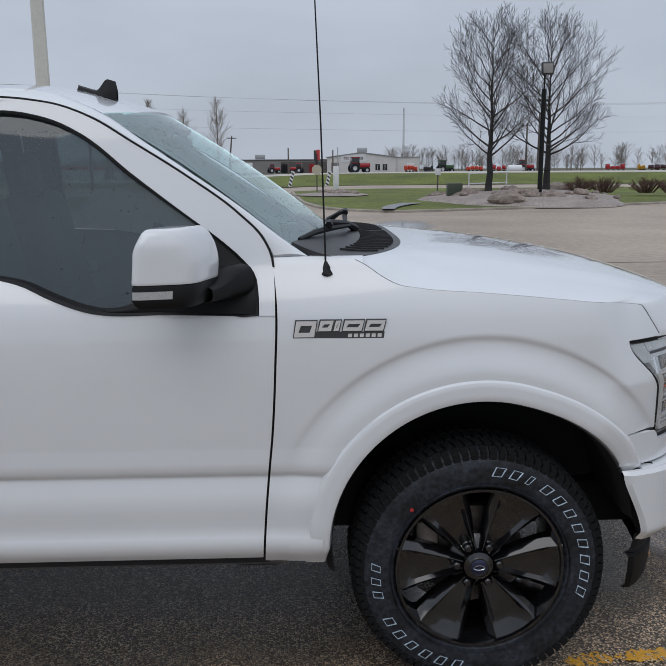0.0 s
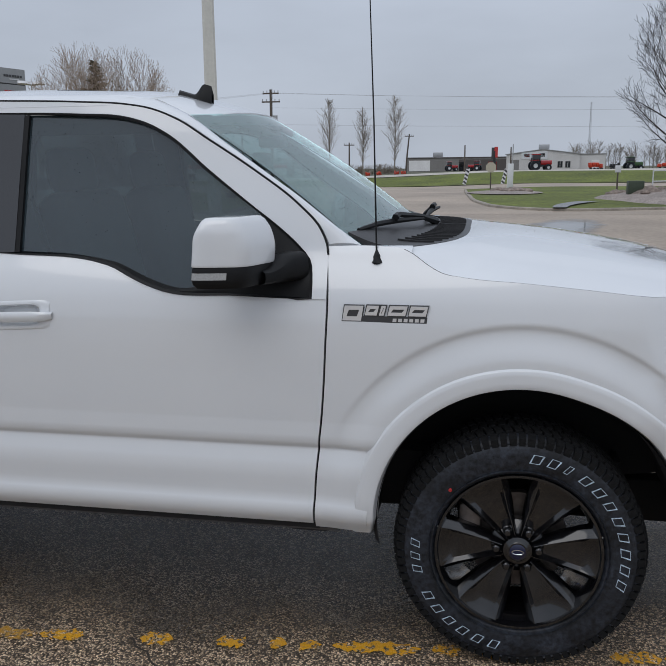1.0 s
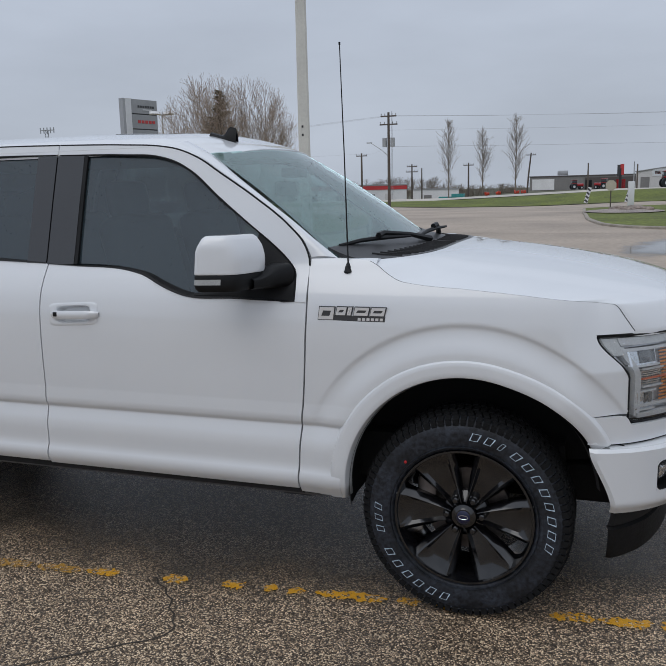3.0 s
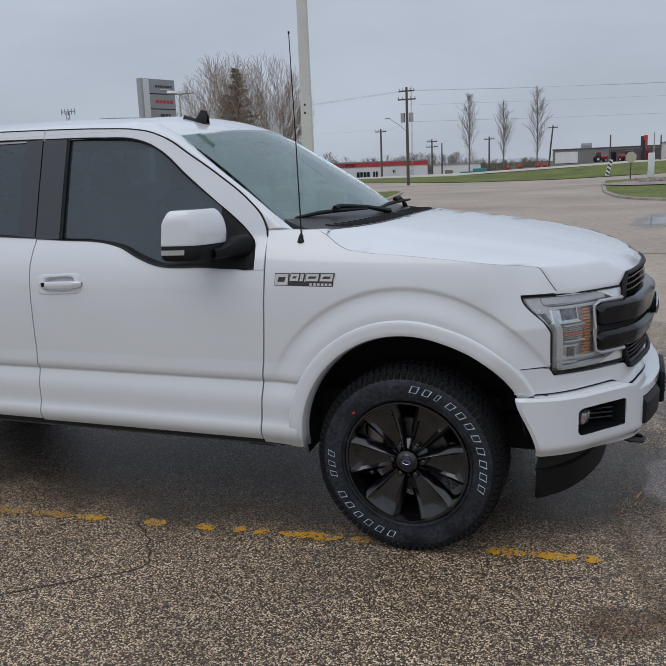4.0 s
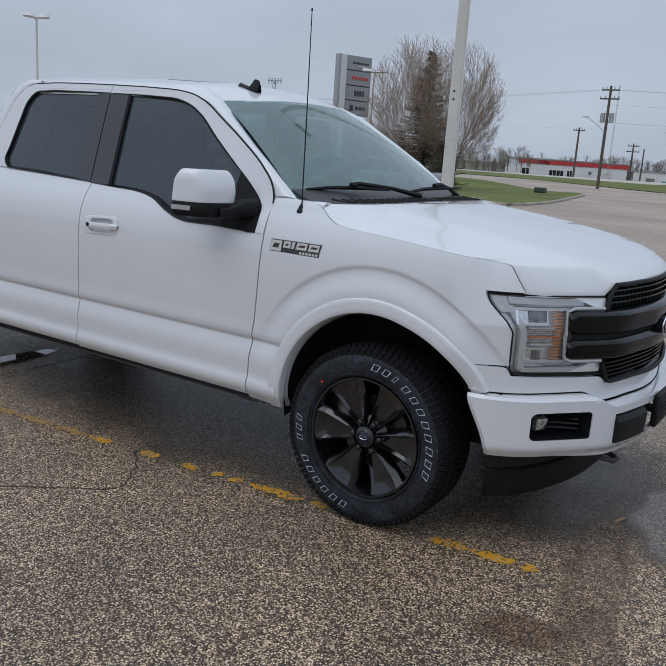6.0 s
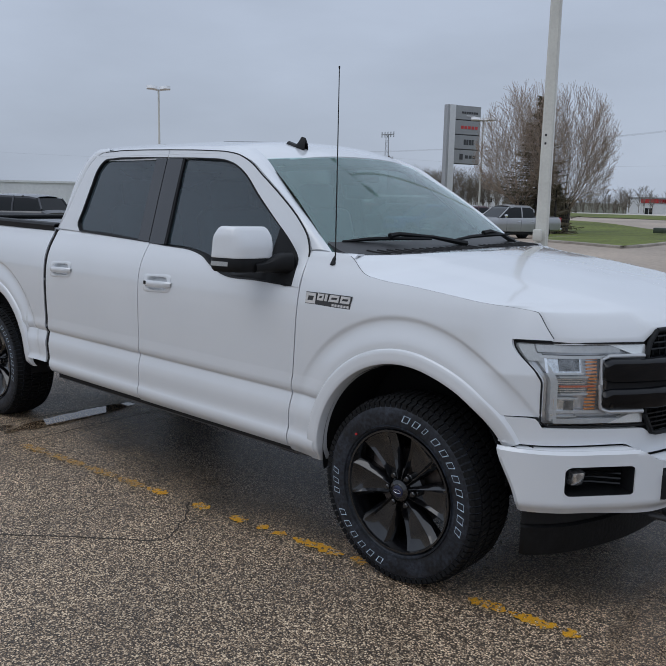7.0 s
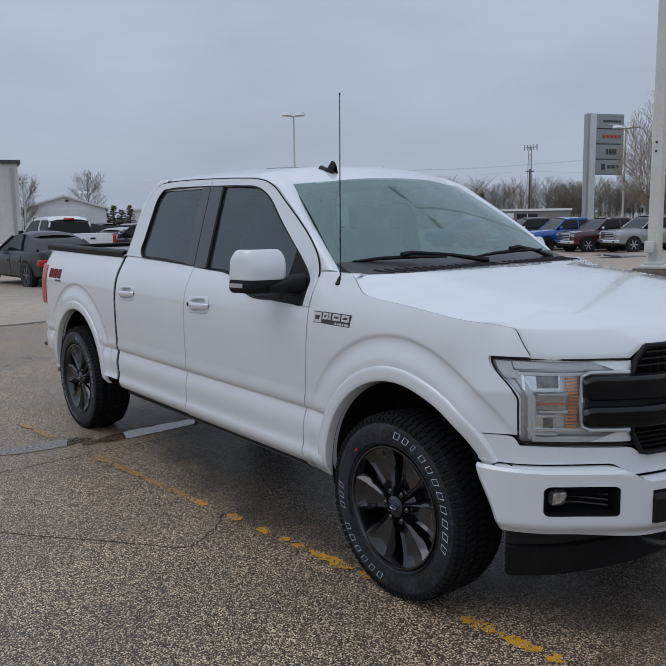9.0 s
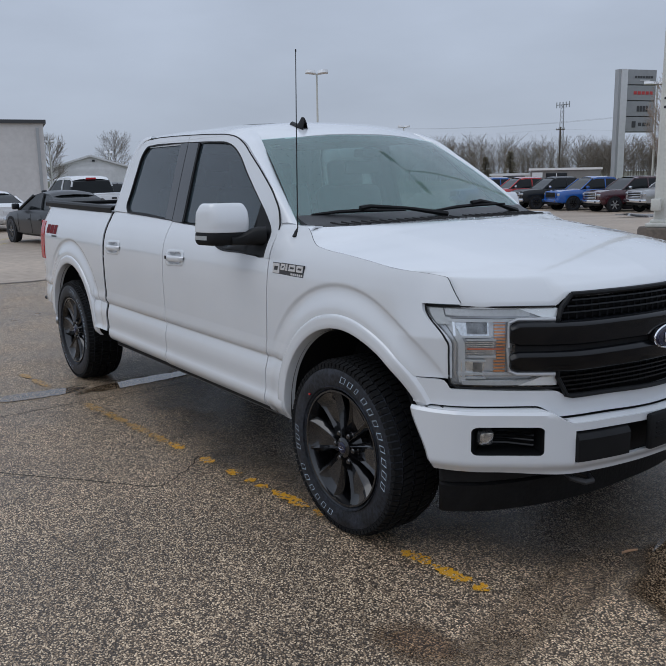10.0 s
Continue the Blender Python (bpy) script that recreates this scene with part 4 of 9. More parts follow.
            Y = 1.062 + dy * math.cos(ln) - dx * math.sin(ln) * 0.4 - 0.01 * (z - 1.323) / 0.16
            return Vector((X, sgn * Y, z))
        ring = np.linspace(0, 2 * math.pi, 49)[:-1]
        rows = [[mirror_at(t, 1.335, 1, 1, 0.2) for t in ring], [mirror_at(t, 1.335, 1, 1, 0.985) for t in ring], [mirror_at(t, 1.338) for t in ring]]
        for v in np.linspace(0.13, 0.93, 14):
            gr = 1 - 0.26 * max(0.0, (v - 0.60) / 0.40) ** 1.2
            gf = 1 - 0.50 * max(0.0, (v - 0.32) / 0.68) ** 1.8
            rows.append([mirror_at(t, 1.323 + 0.158 * v, gr, gf) for t in ring])
        rows += [[mirror_at(t, 1.323 + 0.158 * v, 0.75, 0.52, k) for t in ring] for v, k in ((0.97, 0.975), (0.99, 0.93), (1.0, 0.8), (1.0, 0.05))]
        mir = part("door_mirror", sheet(rows, wrap=True), M_PAINT, P, "white mirror cap over black base", angle=50)
        rows = [[mirror_at(t, z, 1, 1, k) for t in ring] for z, k in ((1.3345, 0.2), (1.3345, 0.955), (1.328, 0.985), (1.296, 0.985), (1.282, 0.95), (1.270, 0.86), (1.268, 0.1))]
        part("mirror_base", sheet(rows, wrap=True), M_BLACK, mir, "black plastic mirror base")
        rows = []
        for u in np.linspace(0, 1, 11):
            c = Vector((-0.85 + 0.125 * u, sgn * (1.03 - 0.13 * u), 1.292 + 0.022 * step(0.1, 0.8, u)))
            hh, ww = 0.026 + 0.022 * step(0.1, 0.8, u), 0.07 - 0.024 * u
            rows.append([c + Vector((ww * math.cos(t) * 0.8, sgn * ww * math.cos(t) * 0.35, hh * math.copysign(abs(math.sin(t)) ** 0.5, math.sin(t)))) for t in np.linspace(0, 2 * math.pi, 21)[:-1]])
        part("mirror_arm", sheet(rows, wrap=True), M_BLACK, mir)
        rows = [[mirror_at(math.radians(d), z, 1, 1, 0.992) for d in np.linspace(84, 132, 14)] for z in (1.297, 1.301, 1.314, 1.318)]
        part("turn_signal", sheet(rows, 0.006, (0, -sgn, 0)), M_CLEARGREY, mir, "clear turn signal lens")
        rows = [[mirror_at(math.radians(d), z, 1, 1, 1.004) for d in np.linspace(150, 210, 8)] for z in (1.335, 1.38, 1.425)]
        part("mirror_glass", sheet(rows), M_PANE, mir)

    # roof with rolled edges
    rows = []
    for u in np.linspace(0, 1, 44):
        xf = -1.17 - 1.71 * u
        row = []
        for v in np.linspace(-1, 1, 41):
            y = 0.735 * v
            bow = 0.11 * (1 - v * v) * (1 - u) ** 6
            x = xf + bow
            crown = 1.867 + (0.064 + 0.020 * step(0.12, 0.45, u)) * (1 - abs(v) ** 2.6)
            fall = 0.085 * (max(0.0, (0.16 - u)) / 0.16) ** 1.6 * 1.0
            back = 0.05 * (max(0.0, (u - 0.88)) / 0.12) ** 2
            edge = 0.024 * step(0.9, 1.0, abs(v))
            z = crown - fall - back - edge
            yy = y * (1 - 0.10 * max(0, (0.1 - u)) / 0.1 - 0.09 * (max(0.0, u - 0.85) / 0.15) ** 2)
            row.append((x, yy, z))
        rows.append(row)
    part("roof", sheet(rows, 0.03, (0, 0, -1)), M_PAINT, P)
    # sunroof panel, slightly sunken black glass
    rows = [[(x, y, 1.867 + (0.064 + 0.020 * step(0.12, 0.45, (-1.17 - x) / 1.71)) * (1 - abs(y / 0.735) ** 2.6) + 0.0012) for y in np.linspace(-0.40, 0.40, 12)] for x in np.linspace(-1.44, -1.80, 8)]
    part("sunroof", sheet(rows, 0.006, (0, 0, -1)), M_GLOSSBLACK, P)

    # cab back wall and windscreen
    rows = []
    for v in np.linspace(0, 1, 20):
        z = 0.62 + 1.25 * v
        hw = (BODY(z) - 0.01 if z < 1.37 else glasshouse(z) - 0.01) - 0.06 * step(1.75, 1.87, z)
        x = -2.905 + 0.02 * v if z < 1.4 else -2.90 + 0.12 * ((z - 1.4) / 0.47) ** 1.3
        rows.append([(x - 0.03 * (1 - (k / 10) ** 2), y, z) for k, y in ((k, hw * k / 10) for k in range(-10, 11))])
    part("cab_back", sheet(rows, 0.02, (1, 0, 0)), M_PAINT, P)
    rows = [[(-2.94 + 0.15 * max(0, (z - 1.42) / 0.45) ** 1.3, y, z) for y in np.linspace(-0.62, 0.62, 8)] for z in np.linspace(1.43, 1.78, 6)]
    part("rear_glass", sheet(rows), M_PANE, P)

    def ws(u, v):
        """Windscreen: u from the bottom up, v across from -1 to 1."""
        yb, yt = 0.835, 0.640
        bow = (1 - v * v)
        return Vector((-0.53 - 0.648 * u + (0.15 - 0.03 * u) * bow, v * (yb + (yt - yb) * u), 1.37 + 0.442 * u + 0.022 * math.sin(math.pi * u) + 0.028 * bow * u))
    rows = [[ws(u, v) for v in np.linspace(-1, 1, 41)] for u in np.linspace(0, 1, 24)]
    wsg = part("windscreen", sheet(rows), M_WINDSHIELD, P, "greenish windscreen with rain drops")
    n = Vector((0.55, 0, 0.83))
    rng = np.random.default_rng(9)
    drops("rain_beading", [ws(rng.uniform(0.05, 0.93), rng.uniform(-0.95, 0.95)) + Vector((0.0, 0, 0.0005)) for _ in range(900)], n, rng, wsg, 0.0014)
    rows = []
    for k in range(81):
        s = k / 80
        if s < 0.25:
            u, v, du, dv = s * 4, -1.0, 0, 1
        elif s < 0.5:
            u, v, du, dv = 1.0, -1 + (s - 0.25) * 8, -1, 0
        elif s < 0.75:
            u, v, du, dv = 1 - (s - 0.5) * 4, 1.0, 0, -1
        else:
            u, v, du, dv = 0.0, 1 - (s - 0.75) * 8, 1, 0
        w = 0.045 if dv else (0.10 if u > 0.5 else 0.05)
        rows.append([ws(u, v) - n * 0.004, ws(min(max(u + du * w, w * 0 + 0.0), 1), min(max(v + dv * w, -1), 1)) - n * 0.004])
    part("glass_frit", sheet(rows), M_BLACK, wsg, "black border of the windscreen")
    # sensor housing and mirror behind the glass
    bm = bmesh.new()
    c = ws(0.86, 0.0)
    box(bm, (c.x - 0.07, c.y, c.z - 0.05), (0.1, 0.14, 0.05), 0.015)
    box(bm, (c.x - 0.12, c.y, c.z - 0.13), (0.03, 0.25, 0.075), 0.02)
    part("inside_mirror", bm, M_INTERIOR, P)

    # cabin
    bm = bmesh.new()
    rows = [[(-0.62 - 0.42 * u + 0.06 * (1 - v * v), 0.80 * v, 1.27 + 0.05 * math.sin(math.pi * min(u * 1.2, 1)) - 0.12 * max(u - 0.75, 0) * 4) for v in np.linspace(-1, 1, 16)] for u in np.linspace(0, 1, 12)]
    part("dashboard", sheet(rows, 0.3, (0, 0, -1)), M_INTERIOR, P)
    bm = bmesh.new()
    lathe(bm, [(0.175, -0.012), (0.19, -0.016), (0.2, 0), (0.19, 0.016), (0.175, 0.012), (0.172, 0), (0.175, -0.012)], 32)
    bmesh.ops.transform(bm, matrix=Matrix.Translation((-1.12, 0.38, 1.22)) @ Matrix.Rotation(radians(65), 4, "Y") @ Matrix.Rotation(radians(90), 4, "X"), verts=bm.verts)
    box(bm, (-1.11, 0.38, 1.22), (0.05, 0.32, 0.05), 0.02)
    part("steering_wheel", bm, M_INTERIOR, P)
    for y in (-0.38, 0.38):
        for x in (-1.55, -2.45):
            bm = bmesh.new()
            box(bm, (x + 0.2, y, 0.95), (0.52, 0.52, 0.16), 0.06, None, 3)
            box(bm, (x - 0.12, y, 1.24), (0.16, 0.5, 0.62), 0.06, Matrix.Rotation(radians(-14), 4, "Y"), 3)
            box(bm, (x - 0.22, y, 1.62), (0.1, 0.27, 0.18), 0.04, Matrix.Rotation(radians(-8), 4, "Y"), 3)
            part("cab_seat", bm, M_SEAT, P)
    bm = box(bmesh.new(), (-1.75, 0, 0.68), (2.3, 1.7, 0.06))
    part("cab_floor", bm, M_INTERIOR, P)
    bm = box(bmesh.new(), (-0.60, 0, 0.98), (0.06, 1.66, 0.62))
    part("firewall", bm, M_INTERIOR, P)
    rows = [[(x, y, 1.80 + 0.05 * (1 - (y / 0.7) ** 2)) for y in np.linspace(-0.66, 0.66, 8)] for x in np.linspace(-1.35, -2.75, 8)]
    part("headliner", sheet(rows), M_SEAT, P)

    # hood: a patch between its two side seams, the cowl and the nose, with a low crown
    NF = fn([(0.0, 0.905), (0.25, 0.886), (0.40, 0.861), (0.513, 0.826), (0.62, 0.766), (0.70, 0.713), (0.78, 0.650), (0.83, 0.592)])
    TOP = fn([(-0.45, 1.392), (-0.2, 1.383), (0.1, 1.354), (0.35, 1.317), (0.55, 1.279), (0.72, 1.236), (0.80, 1.213), (0.85, 1.194), (0.88, 1.178), (0.905, 1.155)])
    side = crv([(x, side_w(x, HOOD_SEAM(x)) - 0.004 - 0.033 * step(-0.33, -0.40, x), HOOD_SEAM(x)) for x in (-0.395, -0.375, -0.355, -0.33, -0.308, -0.28, -0.24, -0.2, -0.1, 0.0, 0.13, 0.265, 0.386, 0.45, 0.48, 0.50, 0.515, 0.525, 0.533, 0.545, 0.56, 0.575, 0.587)], 201)
    def hood(u, v):
        a, s = abs(v), (1 if v > 0 else -1)
        k = u * 200
        i = min(int(k), 199)
        e = side[i] + (side[i + 1] - side[i]) * (k - i)
        r0, f0 = side[0], side[200]
        rear = np.array([r0[0] + 0.20 * (1 - a ** 4.5), a * r0[1], r0[2] + (TOP(-0.22) - r0[2]) * (1 - a ** 2.2)])
        yf = a * f0[1]
        front = np.array([NF(yf) + (f0[0] - NF(f0[1])) * a ** 8, yf, f0[2]])
        p = (1 - u) * rear + u * front
        q = (1 - u) * r0 + u * f0
        p[0] += e[0] - q[0]
        p[1] += a * (e[1] - q[1])
        p[2] += e[2] - q[2]
        xm = (1 - u) * (r0[0] + 0.075) + u * NF(0) + e[0] - q[0]
        zm = (1 - u) * TOP(-0.32) + u * f0[2] + e[2] - q[2]
        lift = TOP(xm) - zm
        shape = 1 - a ** 2.3
        grille_edge = step(0.555, 0.495, yf)
        w = u ** 10
        p[2] += lift * (shape * (1 - w) + w * grille_edge)
        p[2] += 0.006 * step(0.80, 0.64, a) * step(0.0, 0.15, u) * step(1.0, 0.8, u)
        return Vector((p[0], s * p[1], p[2]))
    vs = np.sort(np.r_[np.linspace(-1, 1, 101), np.linspace(0.57, 0.69, 9), -np.linspace(0.57, 0.69, 9)])
    rows = [[hood(u, v) for v in vs] for u in np.r_[np.linspace(0, 0.8, 40), np.linspace(0.8, 1, 26)[1:]]]
    hd = part("hood", sheet(rows, 0.02, (0, 0, -1)), M_PAINT, P, "white hood beaded with rain", angle=60)
    for sgn in (-1, 1):
        rows = []
        for x in np.linspace(-0.40, 0.585, 60):
            p = on_side(sgn, x, HOOD_SEAM(x))
            rows.append([p + Vector((0, -sgn * 0.002, -0.008)), p + Vector((0, -sgn * 0.03, -0.012)), p + Vector((0, -sgn * 0.12, -0.02))])
        part("hood_seal", sheet(rows), M_WELL, hd)
        line = [on_side(sgn, x, HOOD_SEAM(x), -0.0005) for x in np.linspace(-0.385, 0.586, 90)]
        part("hood_seam", tube(bmesh.new(), line, [0.0006 + 0.0006 * step(-0.2, -0.3, p.x) + 0.0012 * step(0.50, 0.53, p.x) for p in line], 5), M_WELL, hd)
    rng = np.random.default_rng(31)
    spots = []
    while len(spots) < 700:
        u, v = rng.uniform(0.0, 0.75), rng.uniform(-0.2, 0.98)
        if rng.uniform() < 0.15 + 0.85 * step(0.3, 0.8, v) * step(0.7, 0.1, u):
            spots.append(hood(u, v) + Vector((0, 0, 0.0004)))
    drops("rain_beading", spots, (0.1, 0, 1), rng, hd, 0.0022, M_BEAD)
    # fender top between pillar and hood
    for sgn in (-1, 1):
        rows = []
        for x in np.linspace(-0.645, -0.36, 12):
            p = on_side(sgn, x, HOOD_SEAM(x))
            rows.append([p, Vector((x, sgn * 0.842, 1.376)), Vector((x, sgn * 0.80, 1.372))])
        part("fender_top", sheet(rows, 0.01, (0, 0, -1)), M_PAINT, P)

    # cowl grille with slats
    def cowl(u, v):
        a = ws(0.085, v) + Vector((0.006, 0, 0.003))
        b = hood(0.0, v)
        p = a + (b - a) * u
        return Vector((p.x, p.y, p.z - 0.014 * math.sin(math.pi * u)))
    rows = [[cowl(u, v) for v in np.linspace(-0.99, 0.99, 61)] for u in np.linspace(0, 1.04, 9)]
    cw = part("cowl_panel", sheet(rows, 0.05, (0, 0, -1)), M_COWL, P, "weathered dark grey slotted cowl panel")
    for k in range(30):
        v = -0.86 + 1.74 * k / 29
        if abs(v - 0.02) < 0.03:
            continue
        bm = bmesh.new()
        a, b = cowl(0.48, v), cowl(0.94, v + 0.022)
        c = cowl(0.71, v + 0.011)
        tube(bm, [a + Vector((0, 0, -0.003)), c + Vector((0, 0, -0.003)), b + Vector((0, 0, -0.003))], 0.0088, 6)
        part("cowl_slot", bm, M_WELL, cw)

    # wipers
    for tip, elbow, root in (((-0.553, -0.735, 1.418), (-0.452, -0.475, 1.432), (-0.33, -0.02, 1.40)), ((-0.372, -0.06, 1.418), (-0.36, 0.22, 1.437), (-0.42, 0.62, 1.39))):
        bm = bmesh.new()
        tip, elbow, root = Vector(tip), Vector(elbow), Vector(root)
        d = (elbow - tip)
        tube(bm, [tip, tip + d * 0.5 + Vector((0, 0, 0.004)), elbow, elbow + d * 0.75 + Vector((0.01, 0, -0.014))], [0.006, 0.01, 0.011, 0.006], 6)
        wb = part("wiper", bm, M_BLACK, P)
        bm = bmesh.new()
        tube(bm, [elbow + Vector((0, -0.03, 0.012)), elbow + Vector((0.005, 0.03, 0.02)), (elbow + root) / 2 + Vector((0.01, 0, 0.02)), root], [0.014, 0.012, 0.01, 0.016], 6)
        part("wiper_arm", bm, M_BLACK, wb)

    # antenna and roof fin
    bm = bmesh.new()
    tube(bm, [(-0.472, -0.878, 1.30), (-0.470, -0.884, 1.325), (-0.472, -0.876, 1.345), (-0.474, -0.870, 1.362)], [0.012, 0.019, 0.012, 0.004], 10)
    part("antenna_base", bm, M_BLACK, P)
    bm = bmesh.new()
    tube(bm, [(-0.474, -0.870, 1.355), (-0.485, -0.857, 1.76), (-0.502, -0.838, 2.183)], [0.0032, 0.0026, 0.002], 6)
    tube(bm, [(-0.502, -0.838, 2.18), (-0.5022, -0.8378, 2.19)], 0.004, 6)
    part("antenna_mast", bm, M_BLACK, P)
    rows = []
    for u in np.linspace(0, 1, 20):
        h = 0.013 + 0.050 * step(0.45, 0.80, u)
        wd = 0.034 * (0.35 + 0.65 * math.sin(math.pi * (0.25 + 0.6 * u)))
        x = -1.318 + 0.13 * u
        zz = 1.878 + 0.045 * (-1.2 - x) / 0.15
        rows.append([(x, -0.335 - wd, zz - 0.012), (x + 0.004, -0.335 - wd * 0.55, zz + h * 0.5), (x, -0.335, zz + h), (x + 0.004, -0.335 + wd * 0.55, zz + h * 0.5), (x, -0.335 + wd, zz - 0.012)])
    part("roof_antenna_fin", sheet(rows, 0.02, (0, 0, -1)), M_BLACK, P)
    build_front(P)
    build_back(P)
    for sgn in (-1, 1):
        for cx in (0.0, -WHEELBASE):
            build_wheel(P, sgn, cx)
    # underbody
    bm = bmesh.new()
    box(bm, (-2.05, 0, 0.52), (4.8, 1.35, 0.2))
    part("underbody", bm, M_WELL, P)
    for y in (-0.48, 0.48):
        part("frame_rail", box(bmesh.new(), (-1.9, y, 0.42), (5.2, 0.09, 0.16), 0.01), M_WELL, P)
    for x in (0.0, -WHEELBASE):
        part("axle", tube(bmesh.new(), [(x, -0.8, 0.40), (x, 0.8, 0.40)], 0.05, 10), M_WELL, P)
    part("differential", box(bmesh.new(), (-WHEELBASE, 0.05, 0.40), (0.3, 0.28, 0.26), 0.08), M_WELL, P)
    return truck


# plan lines of the nose: x by distance from the centre line
PLAN = [(0.30, 0.962), (0.40, 0.957), (0.46, 0.936), (0.52, 0.908), (0.58, 0.873), (0.64, 0.820), (0.70, 0.748), (0.77, 0.652), (0.835, 0.560), (0.875, 0.45), (0.905, 0.30), (0.928, 0.15), (0.935, 0.0)]
BUMP = [(0.42, 0.968), (0.47, 0.964), (0.53, 0.948), (0.60, 0.915), (0.69, 0.846), (0.775, 0.745), (0.86, 0.638), (0.925, 0.532), (0.962, 0.40), (0.985, 0.268), (0.998, 0.13), (1.0, 0.0)]


class Line:
    def __init__(self, pts):
        half = np.array(pts, float)
        full = np.vstack([np.c_[half[:, 0], -half[:, 1]], np.c_[half[-2::-1, 0], half[-2::-1, 1]]])
        self.p = crv(full, 241)
        self.t = np.r_[0, np.cumsum(np.linalg.norm(np.diff(self.p, axis=0), axis=1))]
        self.mid = self.t[-1] / 2

    def at(self, y, off=0.0):
        """The place at signed distance y from the centre line, moved outward by off."""
        x = np.interp(y, self.p[:, 1], self.p[:, 0])
        ya, yb = max(y - 0.03, self.p[0, 1]), min(y + 0.03, self.p[-1, 1])
        d = np.interp(yb, self.p[:, 1], self.p[:, 0]) - np.interp(ya, self.p[:, 1], self.p[:, 0])
        n = Vector((yb - ya, -d, 0)).normalized()
        return Vector((x + n.x * off, y + n.y * off, 0))


L_PLAN, L_BUMP = Line(PLAN), Line(BUMP)


def lean(z):
    return -0.17 * max(z - 0.98, 0) - 0.02 * max(0.9 - z, 0)


def on_nose(y, z, off=0.0):
    p = L_PLAN.at(y, off + lean(z))
    return Vector((p.x, p.y, z))


def on_bumper(y, z, off=0.0):
    roll = -0.032 * step(0.50, 0.448, z) - 0.014 * step(0.694, 0.712, z)
    p = L_BUMP.at(y, off + roll)
    return Vector((p.x, p.y, z))


def nose_patch(bm, y0, y1, zlo, zhi, off=0.0, ny=30, nz=8, rim=0.012, where=on_nose):
    rows = []
    ya = y0(0.6) if callable(y0) else y0
    for v in np.linspace(0, 1, nz + 1):
        row = []
        for u in np.linspace(0, 1, ny + 1):
            y = ya + (y1 - ya) * u
            z = zlo(y) + (zhi(y) - zlo(y)) * v
            yy = y0(z) + (y1 - y0(z)) * u if callable(y0) else y
            row.append(where(yy, z, off))
        rows.append(row)
    return sheet(rows, rim, (-0.9, 0.35 if ya < 0 and y1 < 0 else (-0.35 if ya > 0 and y1 > 0 else 0), 0), bm=bm)


